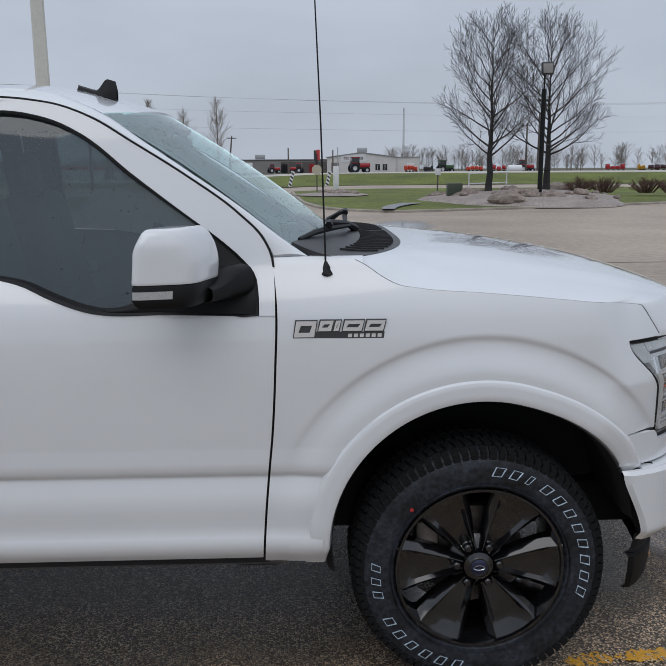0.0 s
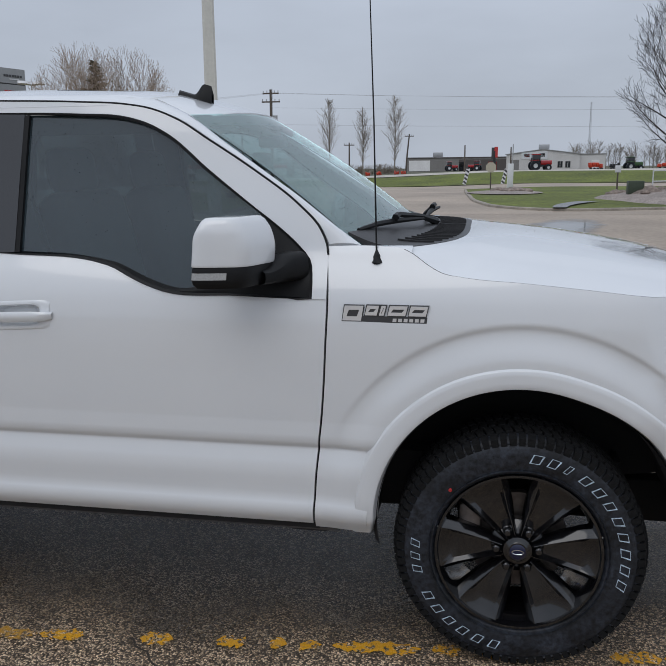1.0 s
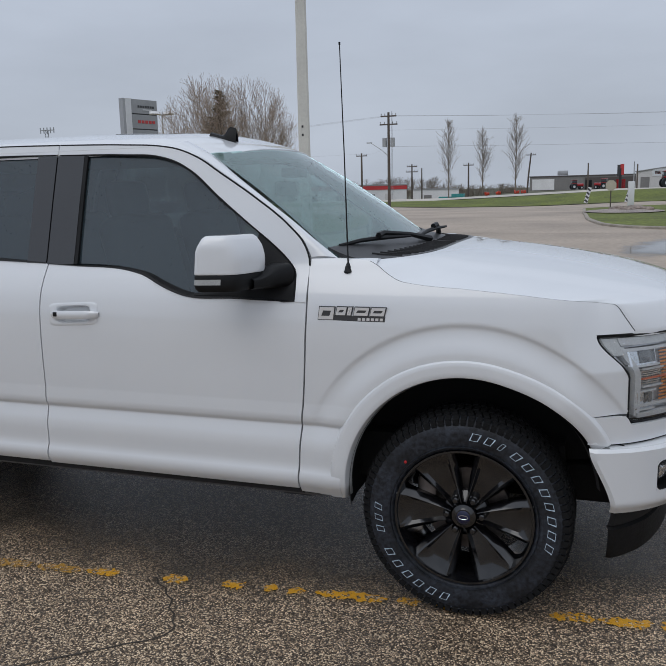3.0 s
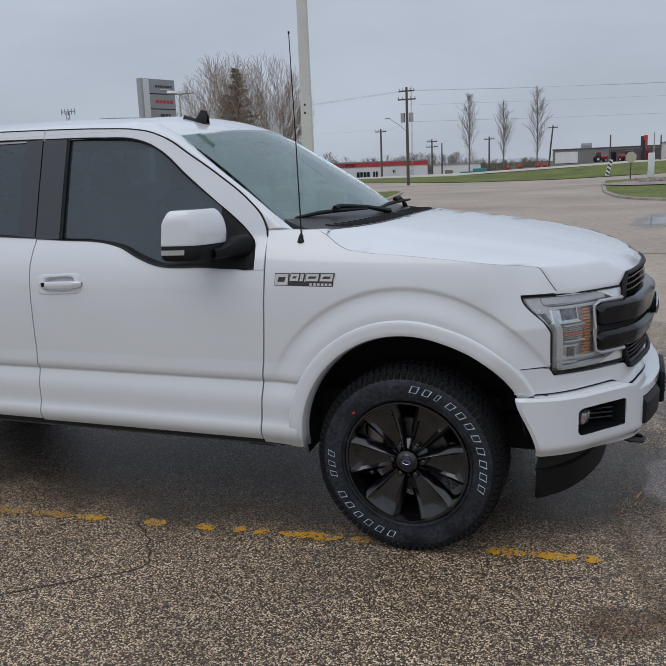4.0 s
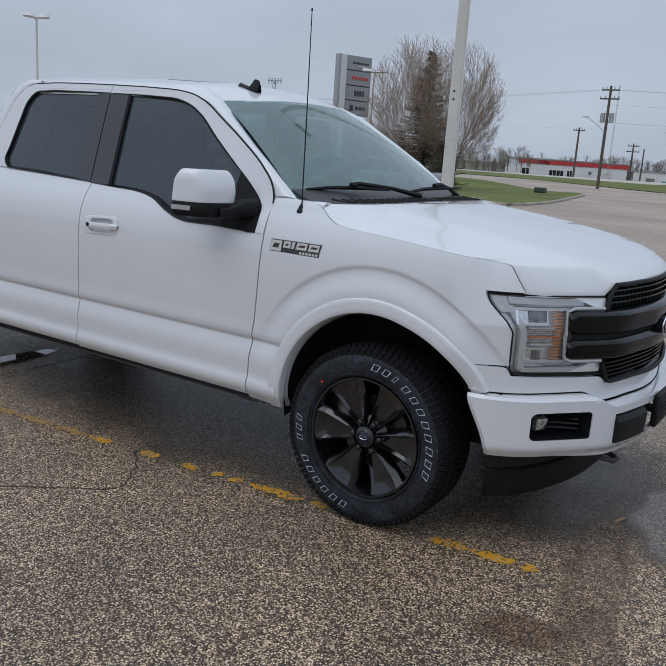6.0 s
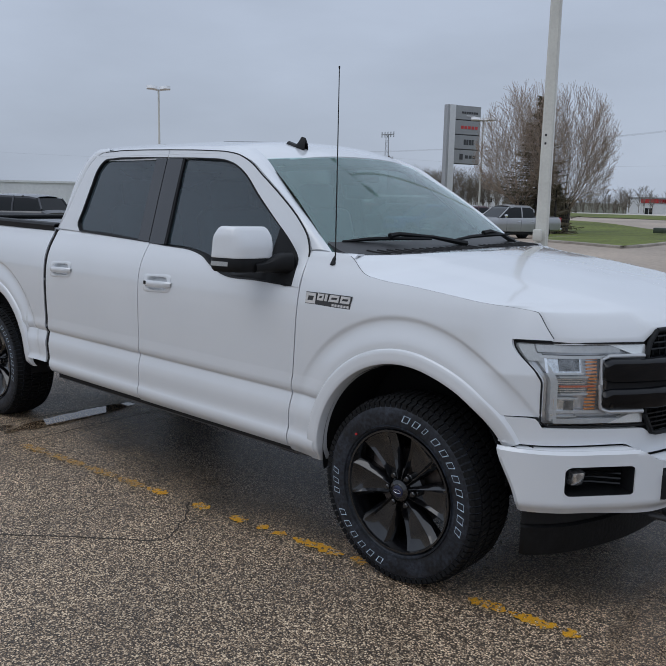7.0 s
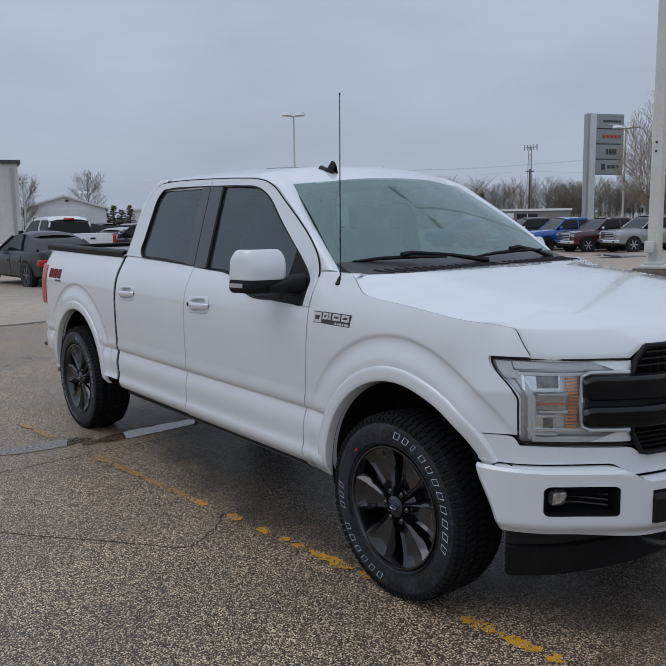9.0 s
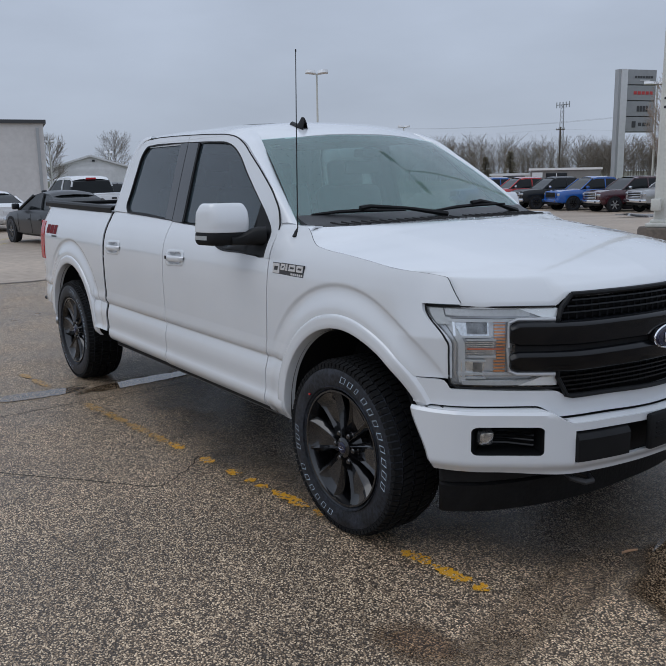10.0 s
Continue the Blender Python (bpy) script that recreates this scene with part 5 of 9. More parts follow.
def build_front(P):
    c = lambda k: (lambda y: k)
    # white strip under the lamps and the grille
    def strip_lo(y):
        a = abs(y)
        return 0.716 - 0.046 * step(0.62, 0.53, a) - 0.012 * step(0.4, 0.0, a)
    def strip_hi(y):
        a = abs(y)
        return 0.818 - 0.036 * step(0.884, 0.866, a) - 0.006 * step(0.86, 0.58, a) - 0.028 * step(0.56, 0.50, a) - 0.012 * step(0.4, 0, a)
    part("nose_strip", nose_patch(bmesh.new(), -0.933, 0.933, strip_lo, strip_hi, 0.006, 300, 10, 0.03), M_PAINT, P)
    # hood lip shade behind lamps: closing bulkhead
    part("nose_bulkhead", nose_patch(bmesh.new(), -0.90, 0.90, c(0.70), c(1.10), -0.09, 60, 6, 0.0), M_WELL, P)

    for sgn in (-1, 1):
        o = lambda a, b: (sgn * a, sgn * b) if sgn > 0 else (-a, -b)
        # outer edge slants from the top back corner inwards
        def x_out(z):
            return 0.573 - 0.115 * step(0.95, 1.108, z) + 0.001
        def y_out(z):
            return side_w(x_out(z), z)
        def lens(y, z, off):
            """A place on the lamp's face, drawn back to the fender's edge at its outer end."""
            p = on_nose(sgn * y, z, off)
            w = min(max((y - 0.70) / (y_out(z) - 0.70), 0.0), 1.0) ** 1.6
            p.x += (x_out(z) - on_nose(sgn * y_out(z), z, 0.0).x) * w
            return p
        def patch(name, material, y_in, y_o, z0, z1, off, ny=14, nz=10, rim=0.012, label="", parent=P):
            rows = []
            for v in np.linspace(0, 1, nz + 1):
                z = z0 + (z1 - z0) * v
                a, b = (y_in(z) if callable(y_in) else y_in), (y_o(z) if callable(y_o) else y_o)
                rows.append([lens(a + (b - a) * u, z, off) for u in np.linspace(0, 1, ny + 1)])
            return part(name, sheet(rows, rim, (-0.9, -sgn * 0.35, 0)), material, parent, label)
        inn = lambda z: 0.54
        lamp = patch("headlamp", M_LAMPGREY, inn, lambda z: y_out(z), 0.79, 1.102, -0.035, 24, 20, 0.03, "clear headlamp with amber reflector")
        bm = bmesh.new()
        loop = [lens(y, 1.1035, 0.0) for y in np.linspace(0.56, y_out(1.09), 20)]
        loop += [lens(y_out(z), z, 0.0) for z in np.linspace(1.097, 0.803, 26)]
        loop += [lens(y, 0.7865, 0.0) for y in np.linspace(y_out(0.79) - 0.016, 0.53, 20)]
        tube(bm, loop, 0.004, 6)
        part("lamp_gasket", bm, M_WELL, lamp)
        # chrome wings at the inner ends, above and below the grille bars
        patch("lamp_wing", M_CHROMEWING, 0.548, lambda z: 0.60 + 2.2 * (z - 1.062), 1.062, 1.096, -0.004, 8, 3, 0.02, parent=lamp)
        patch("lamp_wing", M_CHROMEWING, 0.548, lambda z: 0.60 + 2.0 * (0.832 - z), 0.797, 0.832, -0.004, 8, 3, 0.02, parent=lamp)
        patch("top_bar", M_LAMPWHITE, 0.62, lambda z: y_out(z) - 0.03, 0.798, 0.816, -0.006, 16, 2, 0.02, parent=lamp)
        # bright C-shaped light guide and boxes
        for z0, z1 in ((1.045, 1.056), (0.838, 0.848)):
            patch("light_guide", M_LAMPWHITE, 0.60, lambda z: y_out(z) - 0.02, z0, z1, -0.010, 18, 1, 0.02, parent=lamp)
        patch("light_guide", M_LAMPWHITE, lambda z: y_out(z) - 0.040, lambda z: y_out(z) - 0.022, 0.806, 1.062, -0.012, 3, 18, 0.02, parent=lamp)
        patch("top_bar", M_LAMPWHITE, 0.64, lambda z: y_out(z) - 0.035, 1.068, 1.094, -0.006, 18, 2, 0.02, parent=lamp)
        patch("side_marker", M_CLEARGREY, lambda z: y_out(z) - 0.032, lambda z: y_out(z) - 0.006, 1.035, 1.094, -0.004, 3, 5, 0.02, parent=lamp)
        for z0, z1, ya, yb in ((0.992, 1.05, 0.762, 0.855), (0.828, 0.892, 0.775, 0.838)):
            bx = patch("lamp_box", M_REFLECTOR, ya, yb, z0, z1, -0.022, 6, 4, 0.03, parent=lamp)
            patch("lamp_lens", M_LAMPDARK, ya + 0.006, yb - 0.030, z0 + 0.006, z1 - 0.006, -0.018, 4, 3, 0.004, parent=bx)
            patch("box_edge", M_LAMPWHITE, ya - 0.004, yb + 0.004, z1, z1 + 0.006, -0.012, 6, 1, 0.02, parent=bx)
            patch("box_edge", M_LAMPWHITE, ya - 0.004, yb + 0.004, z0 - 0.006, z0, -0.012, 6, 1, 0.02, parent=bx)
            patch("box_edge", M_CHROME, yb, yb + 0.006, z0, z1, -0.012, 1, 4, 0.02, parent=bx)
        for z0 in (0.908, 0.973):
            patch("light_guide", M_LAMPWHITE, 0.742, lambda z: y_out(z) - 0.05, z0, z0 + 0.007, -0.012, 10, 1, 0.02, parent=lamp)
        for k in range(7):
            z = 0.919 + 0.0075 * k
            patch("signal_rib", M_REFLECTOR, 0.748, 0.835, z, z + 0.004, -0.02, 8, 1, 0.012, parent=lamp)
        patch("signal_stripe", M_SIGNALRED, 0.722, 0.825, 0.938, 0.944, -0.012, 6, 1, 0.006, parent=lamp)
        for k in range(17):
            z = 0.838 + 0.0127 * k
            patch("amber_rib", M_AMBER, 0.714, 0.740 if 5 <= k <= 10 else 0.747, z, z + 0.0062, -0.016, 3, 1, 0.006, parent=lamp)
        # clear cover
        rows = []
        for v in np.linspace(0, 1, 13):
            z = 0.793 + 0.304 * v
            rows.append([lens(0.56 + (y_out(z) - 0.56) * u, z, 0.0) for u in np.linspace(0, 1, 30)])
        cover = part("lamp_cover", sheet(rows), M_CLEARCOVER, lamp, "clear plastic lens")

    # grille: bezel, slats, two broad bars and the oval
    grille = part("grille", nose_patch(bmesh.new(), -0.55, 0.55, lambda y: 0.755 - 0.012 * step(0.4, 0, abs(y)), lambda y: 1.098 + 0.052 * step(0.55, 0.495, abs(y)), -0.05, 90, 6, 0.0), M_WELL, P, "black grille with two broad bars")
    # bezel rim
    def bez(y):
        return 1.102 - 0.045 * step(0.50, 0.56, abs(y))
    bm = bmesh.new()
    pts = []
    for y in np.linspace(-0.49, 0.49, 41):
        pts.append(on_nose(y, 1.146, 0.004))
    pts += [on_nose(0.535, 1.10, 0.006), on_nose(0.55, 1.058, 0.006), on_nose(0.55, 0.83, 0.006), on_nose(0.515, 0.757, 0.012)]
    pts += [on_nose(y, 0.752 - 0.012 * step(0.4, 0, abs(y)), 0.014) for y in np.linspace(0.49, -0.49, 41)]
    pts += [on_nose(-0.515, 0.757, 0.012), on_nose(-0.55, 0.83, 0.006), on_nose(-0.55, 1.058, 0.006), on_nose(-0.535, 1.10, 0.006), on_nose(-0.49, 1.146, 0.004)]
    tube(bm, pts, 0.0105, 8)
    part("grille_bezel", bm, M_BLACK, grille)
    for z0 in (1.075, 1.098, 1.121, 0.772, 0.79, 0.808, 0.826):
        wdt = 0.535 - (0.9 * (z0 - 1.07) if z0 > 1.07 else 0) - (0.03 if z0 < 0.78 else 0)
        part("grille_slat", nose_patch(bmesh.new(), -wdt, wdt, c(z0), c(z0 + 0.006), 0.004, 44, 1, 0.03), M_GLOSSBLACK, grille)
    for k in range(-13, 14):
        y = 0.038 * k
        for z0, z1 in ((1.05, 1.135), (0.757, 0.845)):
            part("grille_rib", tube(bmesh.new(), [on_nose(y, z0, -0.02), on_nose(y, z1, -0.02)], 0.004, 5), M_BLACK, grille)
    for z0, z1, o in ((0.957, 1.05, 0.03), (0.852, 0.934, 0.026)):
        rows = []
        for y in np.linspace(-0.70, 0.70, 61):
            e = 0.012 * step(0.675, 0.70, abs(y))
            fl = 0.010 * step(0.535, 0.50, abs(y))
            rows.append([on_nose(y, z, off) for z, off in ((z0 + e, -0.03), (z0 + e, o - 0.018 + fl), (z0 + 0.006 + e, o - 0.012 + fl), ((z0 + z1) / 2, o - 0.004 + fl), (z1 - 0.018 - e, o + 0.002 + fl), (z1 - 0.014 - e, o + fl), (z1 - e, o - 0.018 + fl), (z1 - e, -0.03))])
        part("grille_bar", sheet(rows, 0.01, (-1, 0, 0)), M_GLOSSBLACK, grille)
    part("grille_centre", nose_patch(bmesh.new(), -0.685, 0.685, c(0.93), c(0.96), 0.004, 40, 2, 0.02), M_WELL, grille)
    for sgn in (-1, 1):
        bm = bmesh.new()
        tube(bm, [on_nose(sgn * 0.56, 1.056, 0.004), on_nose(sgn * 0.68, 1.056, 0.004), on_nose(sgn * 0.703, 1.045, 0.002), on_nose(sgn * 0.708, 0.95, 0.0), on_nose(sgn * 0.703, 0.858, 0.002), on_nose(sgn * 0.68, 0.846, 0.006), on_nose(sgn * 0.56, 0.844, 0.008)], 0.0085, 10)
        part("bar_frame", bm, M_BARFRAME, grille, "bright silver bar frame")
    bm = bmesh.new()
    lathe(bm, [(0.0, -0.012), (0.9, -0.01), (1.0, 0.0)], 40)
    bmesh.ops.transform(bm, matrix=Matrix.Translation((0.972, 0, 0.945)) @ Matrix.Diagonal((1, 0.118, 0.048, 1)) @ Matrix.Rotation(radians(90), 4, "Z"), verts=bm.verts)
    em = part("emblem", bm, M_BLUEOVAL, grille, "dark blue oval emblem with chrome ring")
    bm = bmesh.new()
    ring = [(0.974, 0.12 * math.cos(a), 0.945 + 0.05 * math.sin(a)) for a in np.linspace(0, 2 * math.pi, 41)]
    tube(bm, ring, 0.0045, 8)
    part("emblem_ring", bm, M_CHROME, em)
    bm = bmesh.new()
    box(bm, (0.95, 0, 0.945), (0.05, 0.22, 0.085), 0.02)
    part("emblem_mount", bm, M_BLACK, em)
    bm = bmesh.new()
    for k in range(4):
        box(bm, (0.986, -0.055 + 0.036 * k, 0.945), (0.004, 0.026, 0.026 if k else 0.04), 0.001)
    part("emblem_bars", bm, M_CHROME, em)

    # bumper with fog lamp openings and a wide middle opening
    def b_top(y):
        a = abs(y)
        return 0.706 - 0.046 * step(0.63, 0.535, a) - 0.012 * step(0.4, 0, a)
    def b_low(y):
        return 0.456 - 0.012 * step(0.8, 0.55, abs(y))
    fog = (0.634, 0.852, 0.533, 0.648)
    bm = bmesh.new()
    def strip(y0, y1, lo, hi, ny, nz):
        nose_patch(bm, y0, y1, lo, hi, 0.0, ny, nz, 0.02, on_bumper)
    for s in (-1, 1):
        f0, f1 = s * fog[0], s * fog[1]
        strip(lambda z, s=s: s * (0.9645 - 0.024 * step(0.70, 0.45, z)), f1, b_low, b_top, 22, 22)
        strip(f1, f0, lambda y: fog[3], b_top, 16, 5)
        strip(f1, f0, b_low, lambda y: fog[2], 16, 6)
        strip(f0, s * 0.53, b_low, b_top, 8, 22)
    strip(-0.53, 0.53, lambda y: 0.628 - 0.01 * step(0.4, 0, abs(y)), b_top, 50, 4)
    strip(-0.53, 0.53, b_low, lambda y: 0.50, 50, 5)
    rows = [[on_bumper(y, b_top(y) - 0.001, -0.004), on_bumper(y, b_top(y) + 0.002, -0.02), Vector((*on_nose(y, 0.7, -0.02).xy, b_top(y) + 0.002))] for y in np.linspace(-0.95, 0.95, 90)]
    ledge = sheet([[r[0], r[0] + (r[1] - r[0]) * 0.7, r[1] + (r[2] - r[1]) * 0.62] for r in rows])
    shelf = sheet([[r[1] + (r[2] - r[1]) * 0.62 - Vector((0, 0, 0.004)), r[2] - Vector((0, 0, 0.004))] for r in rows])
    for s in (-1, 1):
        for ye, ze, dy, dz in ((fog[0], fog[2], 1, 1), (fog[0], fog[3], 1, -1), (fog[1], fog[2], -1, 1), (fog[1], fog[3], -1, -1)):
            r = 0.022
            arc = [(ye + dy * r * (1 - math.cos(a)), ze + dz * r * (1 - math.sin(a))) for a in np.linspace(0, math.pi / 2, 7)]
            for k in range(6):
                bm.faces.new([bm.verts.new(on_bumper(s * y, z, 0.0006)) for y, z in ((ye, ze), arc[k], arc[k + 1])])
    bumper = part("front_bumper", bm, M_PAINT, P, "white front bumper")
    part("bumper_ledge", ledge, M_PAINT, bumper)
    part("bumper_shelf", shelf, M_BLACK, bumper)
    # dark gap above the bumper
    bm = bmesh.new()
    for s in (-1, 1):
        nose_patch(bm, s * 0.885, 0.0, lambda y: b_top(y) - 0.03, lambda y: strip_lo(y) + 0.02, -0.035, 60, 2, 0.0, on_nose)
    part("bumper_gap", bm, M_WELL, bumper)
    part("bumper_void", nose_patch(bmesh.new(), -0.60, 0.60, c(0.46), c(0.66), -0.14, 40, 3, 0, on_bumper), M_WELL, bumper)
    for s in (-1, 1):
        # fog opening: tunnel, ribs and lamp
        bm = bmesh.new()
        loop = [(s * fog[0], fog[2]), (s * fog[1], fog[2]), (s * fog[1], fog[3]), (s * fog[0], fog[3])]
        edge = []
        for k in range(4):
            a, b = loop[k], loop[(k + 1) % 4]
            for u in np.linspace(0, 1, 9)[:-1]:
                edge.append((a[0] + (b[0] - a[0]) * u, a[1] + (b[1] - a[1]) * u))
        cy, cz = s * (fog[0] + fog[1]) / 2, (fog[2] + fog[3]) / 2
        rows = []
        for off, k in ((-0.003, 1.04), (-0.006, 0.98), (-0.02, 0.94), (-0.10, 0.78), (-0.10, 0.02)):
            rows.append([on_bumper(cy + (y - cy) * k, cz + (z - cz) * k, off) for y, z in edge])
        pocket = part("fog_pocket", sheet(rows, wrap=True), M_BLACK, bumper)
        for k in range(4):
            bm = bmesh.new()
            zz = 0.56 + 0.02 * k
            tube(bm, [on_bumper(s * 0.66, zz, -0.05), on_bumper(s * 0.74, zz, -0.085), on_bumper(s * 0.80, zz, -0.09)], 0.006, 6)
            part("pocket_rib", bm, M_GLOSSBLACK, pocket)
        bm = bmesh.new()
        p = on_bumper(s * 0.812, 0.600, -0.040)
        box(bm, p, (0.05, 0.062, 0.062), 0.014, Matrix.Rotation(s * radians(25), 4, "Z") @ Matrix.Rotation(radians(14), 4, "Y"))
        part("fog_lamp", bm, M_FOG, pocket, "clear fog lamp")
        # corner blocks of the middle opening and the tow hook
        bm = bmesh.new()
        rows = []
        for y in np.linspace(0.525, 0.28, 12):
            rows.append([on_bumper(s * y, z, o) for z, o in ((0.502, -0.02), (0.505, 0.012), (0.595, 0.016), (0.612, 0.004), (0.626, -0.02))])
        part("corner_block", sheet(rows, 0.02, (-1, 0, 0)), M_BLACK, bumper)
        bm = bmesh.new()
        hook = [(0.80, s * 0.46, 0.425), (0.88, s * 0.485, 0.412), (0.93, s * 0.465, 0.406), (0.935, s * 0.43, 0.406), (0.90, s * 0.405, 0.41), (0.80, s * 0.42, 0.42)]
        tube(bm, hook, 0.012, 8)
        part("tow_hook", bm, M_DARKSTEEL, bumper)
    bm = bmesh.new()
    box(bm, (1.008, 0, 0.575), (0.03, 0.36, 0.15), 0.012)
    for z in (0.55, 0.57, 0.59, 0.61):
        box(bm, (1.025, 0, z), (0.006, 0.3, 0.008), 0.002)
    part("plate_bracket", bm, M_BLACK, bumper)
    # air dam: an upper fascia and a flexible lip under it, set back from the bumper
    dam = Line([(0.53, 0.864), (0.55, 0.852), (0.585, 0.815), (0.64, 0.74), (0.70, 0.60), (0.745, 0.42), (0.77, 0.2), (0.775, 0.0)])
    def dam_low(y):
        return 0.256 - 0.012 * step(0.70, 0.20, abs(y))
    def dam_rows(levels):
        rows = []
        for y in np.linspace(-0.86, 0.86, 81):
            row = []
            for v, off in levels:
                q = dam.at(y, off)
                row.append((q.x, q.y, 0.475 + (dam_low(y) - 0.475) * v))
            rows.append(row)
        return rows
    part("dam_fascia", sheet(dam_rows(((0.06, 0.022), (0.16, 0.02), (0.30, 0.012), (0.40, 0.004), (0.44, -0.012))), 0.02, (-1, 0, 0)), M_WELL, bumper)
    part("air_dam", sheet(dam_rows(((0.43, -0.004), (0.47, 0.008), (0.72, 0.006), (0.98, 0.0), (1.0, -0.004), (1.0, -0.014))), 0.02, (-1, 0, 0)), M_DAM, bumper, "scuffed black air dam")


def build_back(P):
    # tailgate, bed floor, bumper and exhaust tip
    bm = bmesh.new()
    box(bm, (-4.565, 0, 1.06), (0.07, 1.62, 0.66), 0.02)
    part("tailgate", bm, M_PAINT, P)
    bm = bmesh.new()
    box(bm, (-4.565, 0, 1.405), (0.08, 1.62, 0.03), 0.01)
    part("tailgate_cap", bm, M_BLACK, P)
    bm = bmesh.new()
    box(bm, (-3.74, 0, 0.80), (1.6, 1.56, 0.03))
    part("bed_floor", bm, M_BLACK, P)
    bm = bmesh.new()
    box(bm, (-2.96, 0, 1.1), (0.03, 1.56, 0.56))
    part("bed_front_wall", bm, M_BLACK, P)
    bm = bmesh.new()
    box(bm, (-4.66, 0, 0.64), (0.16, 1.74, 0.17), 0.04, None, 3)
    rb = part("rear_bumper", bm, M_PAINT, P)
    for s in (-1, 1):
        part("bumper_end", box(bmesh.new(), (-4.52, s * 0.90, 0.56), (0.26, 0.05, 0.03), 0.01), M_BLACK, rb)
    bm = bmesh.new()
    tube(bm, [(-4.16, -0.80, 0.43), (-4.17, -0.90, 0.42), (-4.20, -0.965, 0.415)], 0.036, 16, False)
    tube(bm, [(-4.20, -0.965, 0.415), (-4.17, -0.87, 0.42)], 0.031, 16, False)
    part("exhaust_tip", bm, M_SATIN, P)


TYRE_R = 0.405


def build_wheel(P, sgn, cx):
    hub = Matrix.Translation((cx, sgn * 0.99, 0.403))
    def made(name, bm, material, parent, label=""):
        bmesh.ops.transform(bm, matrix=hub @ (Matrix() if sgn < 0 else Matrix.Rotation(math.pi, 4, "Z")), verts=bm.verts)
        return part(name, bm, material, parent, label)
    # y = 0 is the outer face, +y goes inward
    bm = lathe(bmesh.new(), [(0.268, 0.015), (0.276, 0.004), (0.30, -0.002), (0.335, -0.004), (0.36, 0.0), (0.376, 0.008), (0.388, 0.02), (0.393, 0.035), (0.393, 0.25), (0.375, 0.28), (0.30, 0.29), (0.265, 0.27), (0.262, 0.14), (0.268, 0.015)], 96)
    tyre = made("tyre", bm, M_RUBBER, P, "black all-terrain tyre with outlined white lettering bars")
    bm = bmesh.new()
    n = 84
    for k in range(n):
        a = 2 * math.pi * k / n
        for row, (y, wd, sh) in enumerate(((0.018, 0.034, 0.0), (0.068, 0.05, 0.5), (0.132, 0.052, 0.0), (0.196, 0.05, 0.5), (0.252, 0.034, 0.0))):
            aa = a + sh * 2 * math.pi / n
            long = 0.0225 if row not in (0, 4) else (0.021 if k % 2 else 0.024)
            tl = 0.006 * (1 if row in (1, 3) else 0)
            r0, r1 = 0.375 if row in (0, 4) else 0.388, TYRE_R - (0.006 if row in (0, 4) else 0)
            vs = []
            for rr in (r0, r1):
                for dy, dt in ((-wd / 2, -long / 2 - tl), (wd / 2, -long / 2 + tl), (wd / 2, long / 2 + tl), (-wd / 2, long / 2 - tl)):
                    rad = rr - (0.010 if (row == 0 and dy < 0) or (row == 4 and dy > 0) else 0)
                    t = aa + dt / TYRE_R
                    vs.append(bm.verts.new((rad * math.cos(t), y + dy, rad * math.sin(t))))
            for q in ((4, 5, 6, 7), (0, 1, 5, 4), (1, 2, 6, 5), (2, 3, 7, 6), (3, 0, 4, 7)):
                bm.faces.new([vs[i] for i in q])
    tagged(made("tread", bm, M_TREAD, tyre), "blocky all-terrain tread", kind="stuff")
    # ridges on the sidewall
    bm = bmesh.new()
    for r in (0.283, 0.372):
        lathe(bm, [(r - 0.002, 0.002 if r < 0.3 else 0.004), (r, -0.0055 if r < 0.3 else 0.002), (r + 0.002, 0.002 if r < 0.3 else 0.006)], 96)
    made("sidewall_ridge", bm, M_RUBBER, tyre)
    # outlined lettering bars, slanted, in groups round the sidewall
    def arc_pt(r, deg, y=-0.0065):
        a = math.radians(deg)
        return Vector((r * math.cos(a), y, r * math.sin(a)))
    def outlined(d0, d1):
        bm = bmesh.new()
        r0, r1, lean_d = 0.314, 0.344, 1.9
        d1 = d0 + (d1 - d0) * 0.8
        quad = [(r0, d0 + lean_d), (r0, d1 + lean_d), (r1, d1), (r1, d0)]
        cr, cd = sum(q[0] for q in quad) / 4, sum(q[1] for q in quad) / 4
        out = [bm.verts.new(arc_pt(*q)) for q in quad]
        inn = [bm.verts.new(arc_pt(cr + (q[0] - cr) * 0.87, cd + (q[1] - cd) * 0.74)) for q in quad]
        for k in range(4):
            bm.faces.new([out[k], out[(k + 1) % 4], inn[(k + 1) % 4], inn[k]])
        made("lettering_bar", bm, M_LETTER, tyre, "outlined pale lettering bar")
    spans = [(84 - 9.6 * k, 84 - 9.6 * k - w) for k, w in enumerate((7.4, 6.6, 3.4, 6.6, 6.6, 6.2, 6.6, 6.4, 6.8, 6.8, 6.2))]
    spans += [(-100 - 9.6 * k, -106.4 - 9.6 * k) for k in range(6)]
    spans += [(-166 - 8 * k, -171 - 8 * k) for k in range(3)]
    for d0, d1 in spans:
        outlined(d0, d1)
    if cx == 0:
        bm = bmesh.new()
        lathe(bm, [(0.0, -0.002), (0.006, -0.001), (0.006, 0.004)], 12)
        bmesh.ops.transform(bm, matrix=Matrix.Translation(arc_pt(0.302, 136.5, -0.006)), verts=bm.verts)
        made("paint_dot", bm, M_CARRED, tyre, "small red paint dot")
    # rim
    bm = lathe(bmesh.new(), [(0.268, 0.012), (0.266, 0.004), (0.258, 0.004), (0.252, 0.02), (0.243, 0.05), (0.238, 0.14), (0.25, 0.25), (0.262, 0.26)], 80)
    rim = made("rim", bm, M_RIM, P, "gloss black six-spoke alloy wheel")
